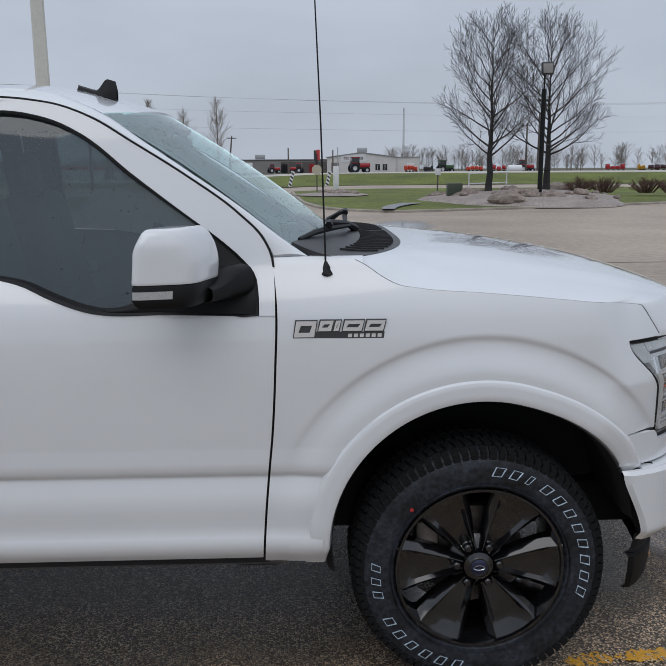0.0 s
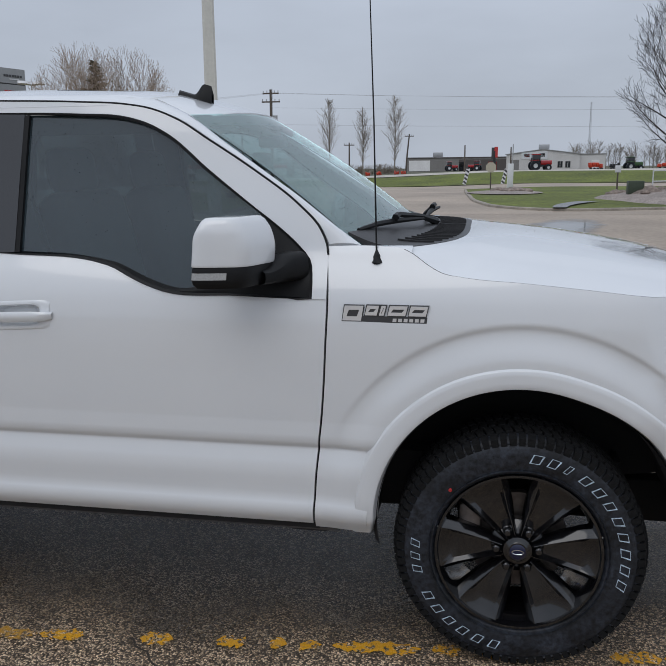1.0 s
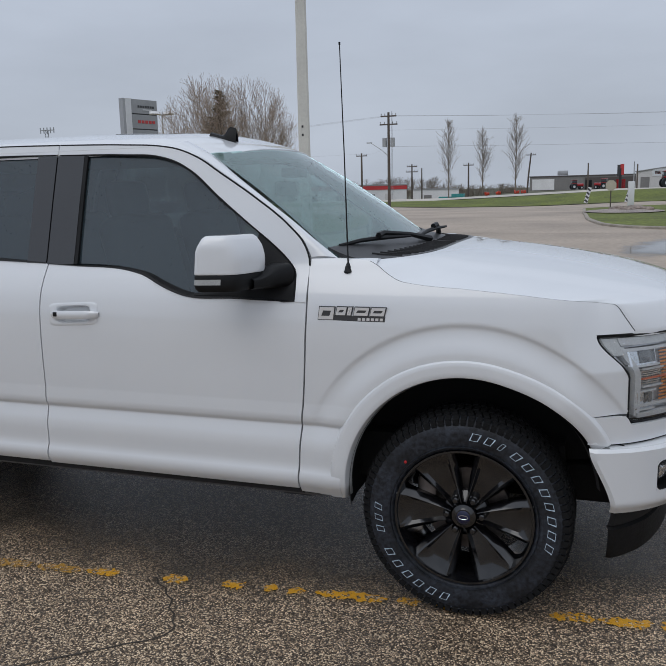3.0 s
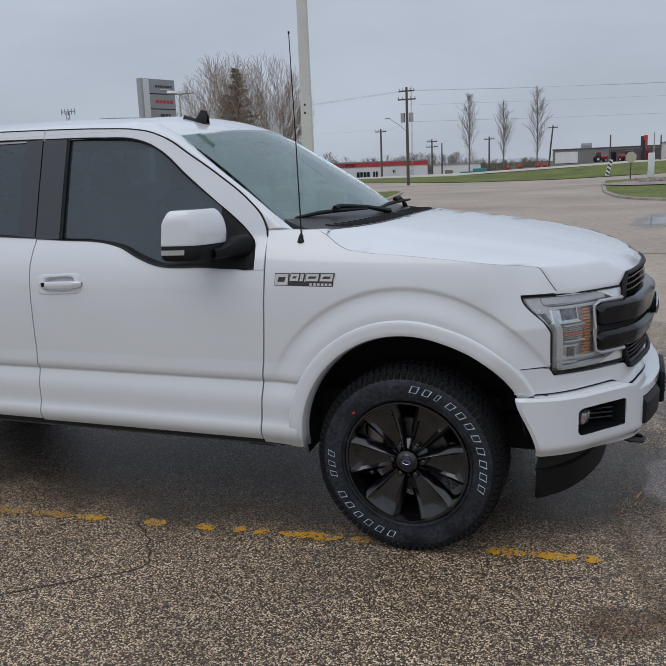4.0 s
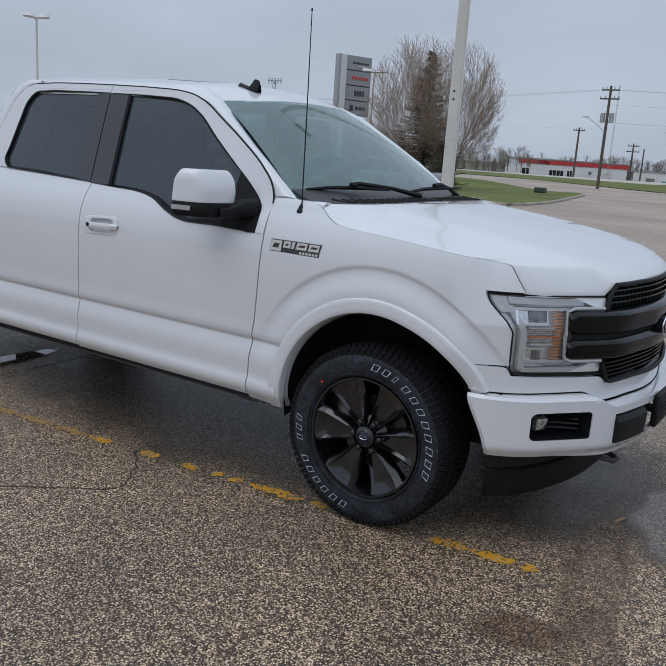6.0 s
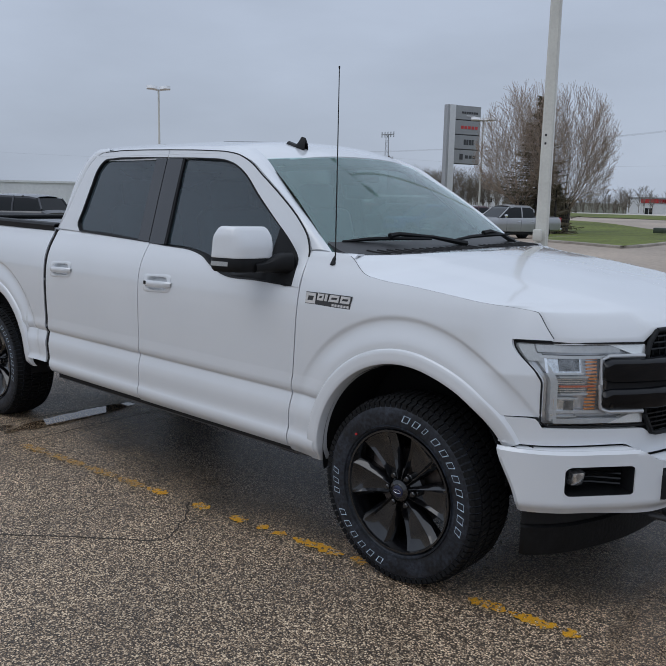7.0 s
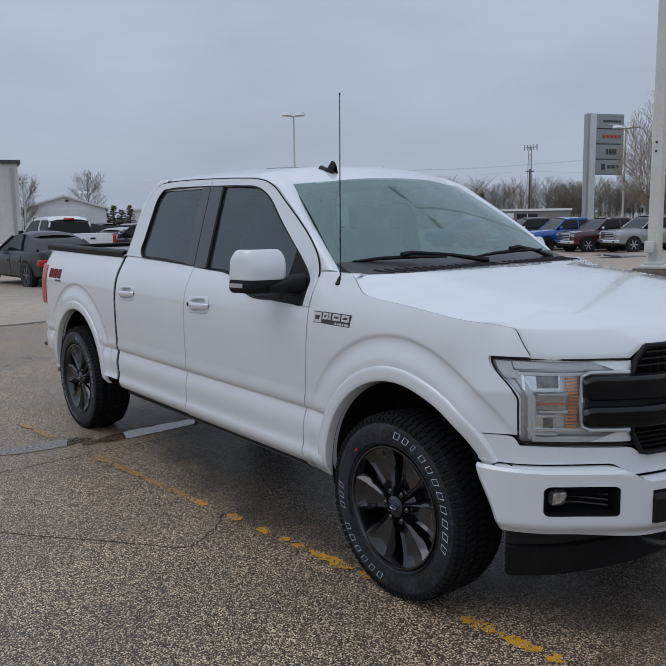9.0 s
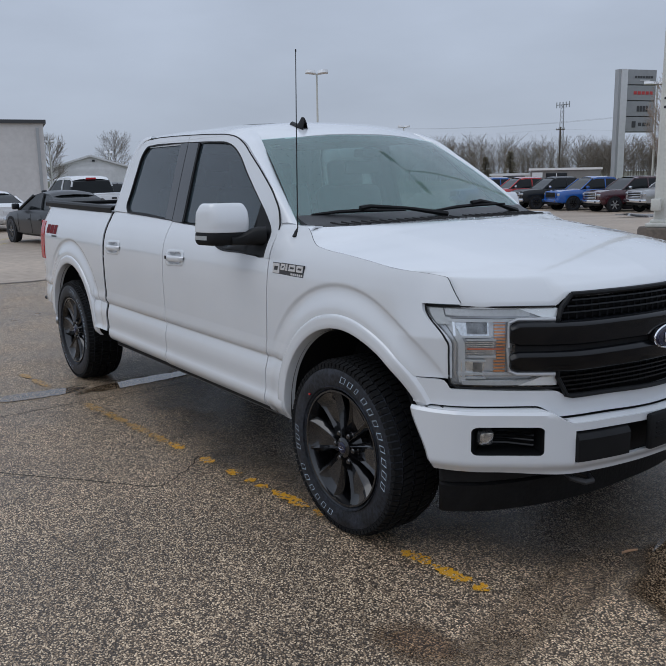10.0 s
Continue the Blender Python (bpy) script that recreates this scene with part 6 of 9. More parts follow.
    for k in range(6):
        # a broad sunken petal with a raised narrow ridge along each edge
        bm = bmesh.new()
        secs = []
        for r, hw, rg, y0, sink in ((0.050, 0.022, 0.005, 0.024, 0.010), (0.075, 0.029, 0.006, 0.026, 0.030), (0.098, 0.034, 0.008, 0.029, 0.024), (0.14, 0.044, 0.010, 0.031, 0.012), (0.19, 0.058, 0.012, 0.028, 0.010), (0.218, 0.066, 0.014, 0.023, 0.012), (0.246, 0.073, 0.010, 0.012, 0.003), (0.260, 0.076, 0.008, 0.009, 0.0)):
            cf = 0.004 + 0.014 * step(0.07, 0.16, r)
            secs.append([(r, 0.085, -hw - cf), (r, y0 + 0.024, -hw - cf), (r, y0 + 0.001, -hw + 0.003), (r, y0, -hw + 0.005), (r, y0 + sink, -hw + 0.005 + rg), (r, y0 + sink + 0.002, 0.0), (r, y0 + sink, hw - 0.005 - rg), (r, y0, hw - 0.005), (r, y0 + 0.001, hw - 0.003), (r, y0 + 0.024, hw + cf), (r, 0.085, hw + cf)])
        sheet(secs, bm=bm)
        bmesh.ops.transform(bm, matrix=Matrix.Rotation(math.radians(-60 * k), 4, "Y"), verts=bm.verts)
        made("spoke", bm, M_RIM, rim)
    bm = lathe(bmesh.new(), [(0.0, 0.02), (0.03, 0.018), (0.034, 0.021), (0.046, 0.026), (0.052, 0.045), (0.085, 0.062), (0.092, 0.07), (0.092, 0.1)], 40)
    made("hub_plate", bm, M_RIM, rim)
    bm = lathe(bmesh.new(), [(0.0, 0.0135), (0.022, 0.0145), (0.026, 0.017), (0.027, 0.026)], 32)
    cap = made("centre_cap", bm, M_BLUEOVAL, rim, "dark blue centre cap")
    bm = bmesh.new()
    pts = [(0.018 * math.cos(a), 0.0135, 0.0075 * math.sin(a)) for a in np.linspace(0, 2 * math.pi, 25)]
    tube(bm, pts, 0.0011, 5)
    made("cap_oval", bm, M_CHROME, cap)
    for k in range(6):
        a = math.radians(60 * k)
        bm = lathe(bmesh.new(), [(0.0, 0.022), (0.009, 0.023), (0.0130, 0.028), (0.0132, 0.046), (0.0160, 0.049), (0.0160, 0.07)], 12)
        bmesh.ops.transform(bm, matrix=Matrix.Translation((0.0675 * math.cos(a), 0, 0.0675 * math.sin(a))), verts=bm.verts)
        made("lug_nut", bm, M_RIM, rim)
    bm = lathe(bmesh.new(), [(0.06, 0.115), (0.165, 0.115), (0.167, 0.12), (0.167, 0.14), (0.06, 0.14)], 48)
    disc = made("brake_disc", bm, M_BRAKE, P)
    bm = bmesh.new()
    box(bm, (-0.155, 0.125, 0.03), (0.08, 0.09, 0.2), 0.02)
    made("brake_caliper", bm, M_BRAKE, disc)


# ---- ground ----
def ground_z(x, y):
    """The lot is level round the truck, falls a little to the rear and climbs a bank at the highway."""
    drop = -0.68 * step(-11, -25, x) * (0.3 + 0.7 * step(8, 28, y)) * (1 - step(50, 72, y))
    west = step(2, -30, x)
    bank = 1.05 * (1 - 0.85 * west) * step(78, 91, y) - 0.7 * (1 - west) * step(105, 150, y) - 2.8 * step(-22, -40, x) * step(94, 150, y)
    far = 0.9 * step(60, 110, -x) * (1 - step(50, 80, y))
    dip = -0.32 * step(6, -8, x) * (1 - step(-14, -30, x)) * step(42, 76, y) * (1 - step(105, 130, y))
    return drop + bank + far + dip


def build_ground():
    xs = [-3000, -1500, -700, -350, -200, -140] + list(np.arange(-110, 111, 5.0)) + [140, 200, 350, 700, 1500, 3000]
    ys = [-3000, -1500, -700, -300, -120, -70, -50] + list(np.arange(-40, 71, 5.0)) + list(np.arange(72, 112, 2.0)) + [120, 130, 150, 200, 350, 700, 1500, 3000]
    def z0(x, y):
        inlot = -68 < x < 62 and -38 < y < 77.5
        return ground_z(x, y) - (0.08 if inlot else 0.0)
    bm = sheet([[(x, y, z0(x, y)) for y in ys] for x in xs])
    tagged(finish("ground", bm, M_FIELD), "grassy flat land reaching the horizon", "ground", kind="structure")
    bm = sheet([[(x, y, ground_z(x, y)) for y in np.arange(-36, 78.1, 2.0)] for x in np.arange(-66, 60.1, 2.0)])
    tagged(finish("pavement", bm, M_CONCRETE), "worn tan concrete parking lot, wet in places", "pavement", kind="structure")
    bm = sheet([[(x, y, 0.004) for y in (-14, -4, 1.0, 4.4)] for x in (-10.6, -4, 0, 4, 9)], 0.03, (0, 0, -1))
    tagged(finish("asphalt", bm, M_ASPHALT), "wet brown chip-seal asphalt with pale stones", "pavement", kind="structure")
    bm = sheet([[(x, y, ground_z(x, y) + 0.05) for y in np.arange(77.6, 91.7, 1.0)] for x in np.arange(-140, 141, 5.0)])
    tagged(finish("verge", bm, M_GRASS), "green grass bank beside the highway", "grass", kind="structure")
    bm = sheet([[(x, y, ground_z(x, y) + 0.04 + 0.012 * (y - 91)) for y in (91, 96, 104)] for x in np.arange(-300, 301, 20.0)])
    tagged(finish("road", bm, M_HIGHWAY), "pale concrete highway on the bank", "road", kind="structure")


build_ground()
build_truck()


# ---- fast meshes of many bars ----
def bars_mesh(name, segs, material, parent=None, sides=3, label=""):
    """One mesh of many tapered bars: rows of x0 y0 z0 x1 y1 z1 r0 r1."""
    s = np.array(segs, float)
    a, b = s[:, :3], s[:, 3:6]
    d = b - a
    d /= np.maximum(np.linalg.norm(d, axis=1, keepdims=True), 1e-9)
    ref = np.where(np.abs(d[:, 2:3]) > 0.9, [[1.0, 0, 0]], [[0, 0, 1.0]])
    u = np.cross(d, ref)
    u /= np.linalg.norm(u, axis=1, keepdims=True)
    w = np.cross(d, u)
    verts, n = [], len(s)
    for k in range(sides):
        t = 2 * math.pi * k / sides
        o = math.cos(t) * u + math.sin(t) * w
        verts.append(a + o * s[:, 6:7])
        verts.append(b + o * s[:, 7:8])
    v = np.stack(verts, 1).reshape(-1, 3)
    base = (np.arange(n) * 2 * sides)[:, None]
    faces = np.concatenate([base + np.array([[2 * k, 2 * ((k + 1) % sides), 2 * ((k + 1) % sides) + 1, 2 * k + 1]]) for k in range(sides)])
    me = bpy.data.meshes.new(name)
    me.from_pydata(v.tolist(), [], faces.tolist())
    me.materials.append(material)
    me.shade_smooth()
    ob = new(name, me)
    if parent:
        ob.parent = parent
    if label:
        ob["label"] = label
    return ob


def grow(rng, start, direction, length, radius, level, spread, up, segs, fork=3, shrink=0.72, thin=0.006):
    """Branches from a point: bent limbs that fork until they are twigs."""
    p, d = np.array(start, float), np.array(direction, float)
    n = 3
    for k in range(n):
        d = d + rng.normal(0, 0.10, 3) + np.array([0, 0, up * 0.12])
        d /= np.linalg.norm(d)
        q = p + d * length / n
        r0, r1 = radius * (1 - 0.3 * k / n), radius * (1 - 0.3 * (k + 1) / n)
        segs.append((*p, *q, max(r0, thin), max(r1, thin)))
        p = q
        if level > 0 and k > 0:
            for _ in range(fork if k == n - 1 else fork - 1):
                t = rng.normal(0, 1, 3)
                t -= d * (t @ d)
                t /= np.linalg.norm(t) + 1e-9
                e = d + t * spread * rng.uniform(0.6, 1.2)
                e /= np.linalg.norm(e)
                grow(rng, p, e, length * shrink * rng.uniform(0.75, 1.15), radius * 0.6, level - 1, spread, up, segs, fork, shrink, thin)


def limb(rng, p, d, length, r, depth, out, thin, up, side=0.75, wob=0.055):
    """A limb that bends upward and carries side shoots all along."""
    p, d = np.array(p, float), np.array(d, float)
    n = max(3, min(20, int(length / 0.30) + 2))
    az = rng.uniform(0, 6.28)
    for k in range(n):
        u = (k + 1) / n
        d = d + rng.normal(0, wob, 3) + np.array([0, 0, up / n])
        d /= np.linalg.norm(d)
        q = p + d * length / n
        out.append((*p, *q, max(r * (1 - 0.85 * k / n), thin), max(r * (1 - 0.85 * u), thin)))
        p = q
        if depth > 0 and u > (0.3 if depth == 3 else 0.18):
            az += 2.4 + rng.normal(0, 0.4)
            a = np.cross(d, (0.3, 0.5, 0.8))
            a /= np.linalg.norm(a)
            b = np.cross(d, a)
            e = d + (math.cos(az) * a + math.sin(az) * b) * side * rng.uniform(0.75, 1.25)
            e[2] += 0.1
            e /= np.linalg.norm(e)
            limb(rng, p, e, length * (0.52 - 0.30 * u) * rng.uniform(0.7, 1.25) + 0.12, max(r * (1 - 0.85 * u) * 0.55, thin), depth - 1, out, thin, up * 0.8, side, wob)


def crowned_tree(name, at, height, radius, label, seed, trunk_r, bark, twig, thin=0.004, depth=3, n=30, clear=0.26, group=""):
    """A leafless tree with a leader and ascending limbs inside an egg-shaped crown."""
    rng = np.random.default_rng(seed)
    tree = empty(name, label, "tree", group)
    trunk, twigs = [], []
    p = np.array([0, 0, -0.15])
    m = 12
    spine = [p]
    for k in range(m):
        u = (k + 1) / m
        q = np.array([rng.normal(0, 0.04), rng.normal(0, 0.04), height * 0.97 * u])
        trunk.append((*p, *q, trunk_r * (1.3 if k == 0 else (1 - u + 1 / m) ** 1.5) + 0.006, trunk_r * (1 - u) ** 1.5 + 0.006))
        p = q
        spine.append(p)
    for k in range(n):
        v = clear + (0.93 - clear) * (k / (n - 1)) ** 1.2
        w = (v - clear) / (1 - clear)
        c = spine[min(int(v * m), m - 1)].copy()
        c[2] = height * 0.97 * v
        az = k * 2.4 + rng.normal(0, 0.3)
        tilt = math.radians(66 - 40 * w + rng.normal(0, 6))
        ln = radius * (0.56 + 0.9 * math.sin(math.pi * min(0.2 + 0.68 * w, 1.0))) * (1 - w) ** 0.35 * rng.uniform(0.78, 1.08)
        e = (math.cos(az) * math.sin(tilt), math.sin(az) * math.sin(tilt), math.cos(tilt))
        limb(rng, c, e, ln * 1.06, trunk_r * 0.32 * (1 - 0.7 * w), depth, twigs, thin, 0.42, 0.68, 0.045)
    bars_mesh("trunk", trunk, bark, tree, 8)
    bars_mesh("crown", twigs, twig, tree, 3)
    tree.matrix_world = Matrix.Translation(at)
    return tree


def clump(at, height, radius, label, seed, stems, bark, twig, thin=0.007, group=""):
    """A many-stemmed leafless tree whose straight stems fan out from the ground and fill a round dome."""
    rng = np.random.default_rng(seed)
    tree = empty("clump_tree", label, "tree", group)
    trunk, twigs = [], []
    mid, up = 0.56 * height, 0.44 * height
    for k in range(stems):
        az = 2.4 * k + rng.normal(0, 0.2)
        tilt = 1.32 * ((k + 0.5) / stems) ** 0.62
        e = np.array([math.cos(az) * math.sin(tilt), math.sin(az) * math.sin(tilt), math.cos(tilt)])
        foot = np.array([math.cos(az) * 0.22, math.sin(az) * 0.22, -0.1])
        fork = np.array([foot[0] * 1.6, foot[1] * 1.6, height * (0.09 + 0.10 * min(tilt, 1.1))])
        trunk.append((*foot, *fork, 0.075, 0.05))
        # length at which the stem meets the dome
        f = fork - np.array([0, 0, mid])
        g = np.array([1 / radius, 1 / radius, 1 / up])
        u, v = e * g, f * g
        qb, qc = u @ v, v @ v - 1
        reach = (-qb + math.sqrt(max(qb * qb - (u @ u) * qc, 0.01))) / (u @ u)
        limb(rng, fork, e, reach * rng.uniform(0.92, 1.02), 0.036, 3, twigs, thin, 0.04 + 0.10 * tilt, 0.50, 0.028)
    twigs = np.array(twigs)
    out = (np.hypot(twigs[:, 3], twigs[:, 4]) / radius) ** 2 + ((twigs[:, 5] - mid) / up) ** 2
    twigs = twigs[(out < 1.03 + 0.10 * rng.uniform(-1, 1, len(twigs))) | (twigs[:, 5] < 0.3 * height)]
    bars_mesh("trunk", trunk, bark, tree, 7)
    bars_mesh("crown", twigs, twig, tree, 3)
    tree.matrix_world = Matrix.Translation(at)


def poplar(at, height, seed):
    rng = np.random.default_rng(seed)
    tree = empty("poplar_tree", "slender bare poplar tree beside the highway", "tree", "poplars by the highway")
    bars_mesh("trunk", [(0, 0, -1.0, 0.05, 0, height * 0.5, 0.13, 0.07), (0.05, 0, height * 0.5, 0, 0, height, 0.07, 0.015)], M_FARTWIG, tree, 6)
    segs = []
    for k in range(110):
        z = height * rng.uniform(0.16, 0.97)
        a = rng.uniform(0, 6.28)
        ln = 0.30 * height * (1 - z / height) ** 0.55 * rng.uniform(0.5, 1.0) * step(0.08, 0.4, z / height)
        e = np.array([math.cos(a) * 0.6, math.sin(a) * 0.6, 1.0])
        grow(rng, (0, 0, z), e / np.linalg.norm(e), ln, 0.03, 1, 0.6, 0.5, segs, 2, 0.7, 0.007)
    bars_mesh("crown", segs, M_POPLAR, tree, 3)
    tree.matrix_world = Matrix.Translation(at)


def spruce(at, height, width, seed, name="spruce_tree", label="dark green spruce tree among bare trees"):
    """Whorls of drooping boughs, each with rows of hanging needle sprays, and gaps between them."""
    rng = np.random.default_rng(seed)
    tree = empty(name, label, "tree")
    bars_mesh("trunk", [(0, 0, -0.2, 0, 0, height * 0.97, 0.16, 0.02)], M_BARK, tree, 6)
    segs = []
    for k in range(int(34 * height)):
        v = rng.uniform(0.04, 1.0)
        a = rng.uniform(0, 6.28)
        ln = width * (1 - v) ** 0.92 * rng.uniform(0.62, 1.1) + 0.12
        d = np.array([math.cos(a), math.sin(a), 0.30 - 0.55 * (1 - v)])
        n = max(3, int(ln / 0.28))
        p = np.array([0, 0, height * v])
        for j in range(n):
            q = p + d * ln / n
            d = d + np.array([0, 0, 0.10 * (j / n)])
            segs.append((*p, *q, 0.022, 0.014))
            for _ in range(7):
                side = np.array([-d[1], d[0], 0.0]) * rng.choice([-1.0, 1.0])
                t = d * 0.55 + side * rng.uniform(0.3, 0.9) + np.array([0, 0, rng.uniform(-0.75, 0.1)])
                t /= np.linalg.norm(t)
                m = p + (q - p) * rng.uniform(0, 1)
                segs.append((*m, *(m + t * rng.uniform(0.12, 0.30)), 0.022, 0.008))
            p = q
    bars_mesh("crown", segs, M_SPRUCE, tree, 3)
    tree.matrix_world = Matrix.Translation(at)


def bush(at, size, seed):
    rng = np.random.default_rng(seed)
    segs = []
    for _ in range(120):
        a, o = rng.uniform(0, 6.28), rng.uniform(0.1, 1.3)
        e = np.array([math.cos(a) * o, math.sin(a) * o, 1.0])
        grow(rng, (e[0] * 0.3, e[1] * 0.3, -0.05), e / np.linalg.norm(e), size * rng.uniform(0.42, 0.62), 0.016, 1, 0.6, 0.2, segs, 2, 0.6, 0.008)
    ob = bars_mesh("bush", segs, M_BUSH, None, 3)
    ob.matrix_world = Matrix.Translation(at)
    tagged(ob, "bare reddish brown shrub on the gravel bed", "bush", "shrubs on the gravel bed")


def rock(at, size, seed):
    bm = bmesh.new()
    bmesh.ops.create_icosphere(bm, subdivisions=3, radius=1)
    for v in bm.verts:
        n = noise.noise(v.co * 1.2 + Vector((seed * 7.3, 0, 0))) * 0.35 + noise.noise(v.co * 3 + Vector((0, seed * 3.1, 0))) * 0.12
        v.co *= 1 + n
        v.co = Vector((v.co.x * size[0], v.co.y * size[1], v.co.z * size[2]))
    ob = finish("boulder", bm, M_ROCK)
    ob.matrix_world = Matrix.Translation(at)
    tagged(ob, "rounded brown landscaping boulder on gravel", "rock", "landscaping boulders")


M_BUSH = mat("red_brown_twigs", (0.13, 0.075, 0.06), 0.9, grain=0.3, scale=20)


# ---- kerbed islands, lawns and gravel ----
def island(name, outline, label, material, height=0.09, curb=True):
    pts = crv(outline + [outline[0]], 120)[:-1]
    bm = bmesh.new()
    c = pts.mean(0)
    rings = []
    for k in (1.0, 0.985, 0.93, 0.8, 0.55, 0.25):
        rings.append([(c[0] + (p[0] - c[0]) * k, c[1] + (p[1] - c[1]) * k) for p in pts])
    rows = [[(x, y, ground_z(x, y) + height) for x, y in ring] for ring in rings]
    sheet(rows, wrap=True, bm=bm)
    mid = bm.verts.new((c[0], c[1], ground_z(*c) + height))
    last = [v for v in bm.verts][-1 - len(pts):-1]
    for k in range(len(pts)):
        bm.faces.new([last[k], last[(k + 1) % len(pts)], mid])
    ob = tagged(finish(name, bm, material), label, "lawn", kind="structure")
    if curb:
        rows = []
        for k in range(len(pts) + 1):
            a, b = pts[k % len(pts)], pts[(k + 1) % len(pts)]
            t = b - a
            n = np.array([t[1], -t[0]]) / (np.linalg.norm(t) + 1e-9)
            if n @ (a - c) < 0:
                n = -n
            z = ground_z(*a)
            rows.append([(a[0] + n[0] * d, a[1] + n[1] * d, z + h) for d, h in ((0.18, -0.05), (0.165, 0.07), (0.14, 0.095), (0.0, 0.10), (-0.03, 0.06))])
        tagged(finish("curb", sheet(rows), M_CURB), "worn concrete curb edging the lawn", "curb", kind="structure")
    return ob


def build_islands():
    island("lawn_1", [(-1.2, 56), (-0.7, 42), (-0.1, 33.5), (0.7, 29.6), (1.7, 28.0), (3.0, 27.2), (5.1, 27.9), (8.3, 29.2), (16.2, 33.2), (30, 40), (48, 49), (56, 55), (40, 60), (15, 60.5), (2, 59.5)], "green lawn with a curb beside the lot", M_GRASS)
    island("lawn_2", [(-9.6, 24.8), (-12.5, 26.4), (-15, 29.2), (-17.2, 33.5), (-18.6, 40), (-23, 44.5), (-32, 47.5), (-44, 51), (-46, 62), (-30, 65), (-18, 55), (-12.9, 44.5), (-11, 36), (-9.8, 29)], "green lawn with a curb and spring trees", M_GRASS)
    # gravel bed mounded round the trees
    bm = bmesh.new()
    rows = []
    for u in np.linspace(0, 1, 14):
        row = []
        for k in range(60):
            a = 2 * math.pi * k / 60
            rr = 1 + 0.08 * math.sin(3 * a) + 0.05 * math.sin(5 * a + 1)
            x, y = 10.6 + 5.3 * u * rr * math.cos(a), 36.5 + 7.0 * u * rr * math.sin(a)
            y += 0.35 * (x - 10.6)
            h = 0.14 + 0.42 * (1 - u ** 2) + 0.05 * noise.noise(Vector((x, y, 0)))
            row.append((x, y, ground_z(x, y) + h - (0.1 if u == 1 else 0)))
        rows.append(row)
    tagged(finish("gravel_bed", sheet(rows, wrap=True, bm=bm), M_GRAVEL), "pale gravel mound round two bare trees", "gravel", kind="structure")
    rng = np.random.default_rng(5)
    for k in range(22):
        a = rng.uniform(0, 6.28)
        u = rng.uniform(0.4, 0.98)
        x, y = 10.6 + 5.0 * u * math.cos(a), 36.5 + 6.6 * u * math.sin(a)
        y += 0.35 * (x - 10.6)
        s = rng.uniform(0.12, 0.35)
        rock((x, y, 0.2 + 0.42 * (1 - u * u)), (s * 1.3, s, s * 0.7), k)
    for k, (x, y, s) in enumerate(((8.05, 30.6, 0.75), (10.45, 32.2, 0.65), (8.75, 34.4, 0.55), (14.3, 43.5, 0.9), (7.4, 36.0, 0.7))):
        rock((x, y, 0.32), (s, s * 0.8, s * 0.5), 40 + k)
    for k, (x, y, s) in enumerate(((0.9, 45.2, 0.5), (1.9, 45.4, 0.55), (1.4, 44.4, 0.45), (2.4, 44.8, 0.4))):
        rock((x, y, 0.22), (s, s * 0.8, s * 0.4), 60 + k)
    bm = bmesh.new()
    rows = [[(1.2 + 2.2 * u * math.cos(a), 45.2 + 3.2 * u * math.sin(a), 0.135 + 0.12 * (1 - u * u)) for a in np.linspace(0, 2 * math.pi, 31)[:-1]] for u in np.linspace(0, 1, 6)]
    tagged(finish("gravel_patch", sheet(rows, wrap=True, bm=bm), M_GRAVEL), "small gravel patch round a white post", "gravel", kind="structure")
    # swale of dark mud leading to the curb
    bm = bmesh.new()
    rows = [[(2.7 + 0.5 * t + 1.2 * t * t + w * (0.25 + 0.2 * t), 27.1 + 5.5 * t, 0.145) for w in (-1, -0.3, 0.3, 1)] for t in np.linspace(0, 1, 10)]
    tagged(finish("drain_swale", sheet(rows, bm=bm), M_WETMUD), "dark wet drainage swale in the grass", "drain", kind="structure")


# ---- poles, lamps, signs ----
def light_pole():
    ob = empty("light_pole", "tapered pale painted light pole on a brown concrete pier", "light pole")
    bm = bmesh.new()
    tube(bm, [(0, 0, 0.0), (0, 0, 0.03), (0, 0, 0.76), (0, 0, 0.80)], [0.33, 0.33, 0.31, 0.29], 24)
    part("pier", bm, M_BRICKBASE, ob, "brown concrete pier")
    bm = box(bmesh.new(), (0, 0, 0.83), (0.36, 0.36, 0.06), 0.02)
    box(bm, (0, 0, 0.88), (0.26, 0.26, 0.06), 0.025)
    part("base_plate", bm, M_POLE, ob)
    bm = bmesh.new()
    rows = []
    for z, h in ((0.86, 0.092), (9.6, 0.055)):
        rows.append([(x * h, y * h, z) for x, y in ((1, 0.7), (0.7, 1), (-0.7, 1), (-1, 0.7), (-1, -0.7), (-0.7, -1), (0.7, -1), (1, -0.7))])
    part("shaft", sheet(rows, wrap=True, bm=bm), M_POLE, ob, smooth=False)
    for z, w in ((2.56, 0.10), (2.44, 0.085)):
        bm = box(bmesh.new(), (0.01, -0.062, z), (w, 0.045, 0.028), 0.006)
        box(bm, (-0.02, -0.075, z + 0.022), (0.03, 0.03, 0.035), 0.006)
        part("bracket", bm, M_DARKSTEEL, ob)
    bm = box(bmesh.new(), (-0.04, -0.17, 1.12), (0.13, 0.1, 0.17), 0.015)
    part("junction_box", bm, M_POLE, ob)
    bm = bmesh.new()
    for s in (-1, 1):
        tube(bm, [(0, 0, 9.5), (s * 0.6, 0, 9.55)], 0.03, 8)
        box(bm, (s * 0.95, 0, 9.56), (0.7, 0.35, 0.15), 0.05)
    part("lamp_head", bm, M_POLE, ob)
    ob.matrix_world = Matrix.Translation((-3.86, 7.57, 0.0)) @ Matrix.Rotation(radians(20), 4, "Z")


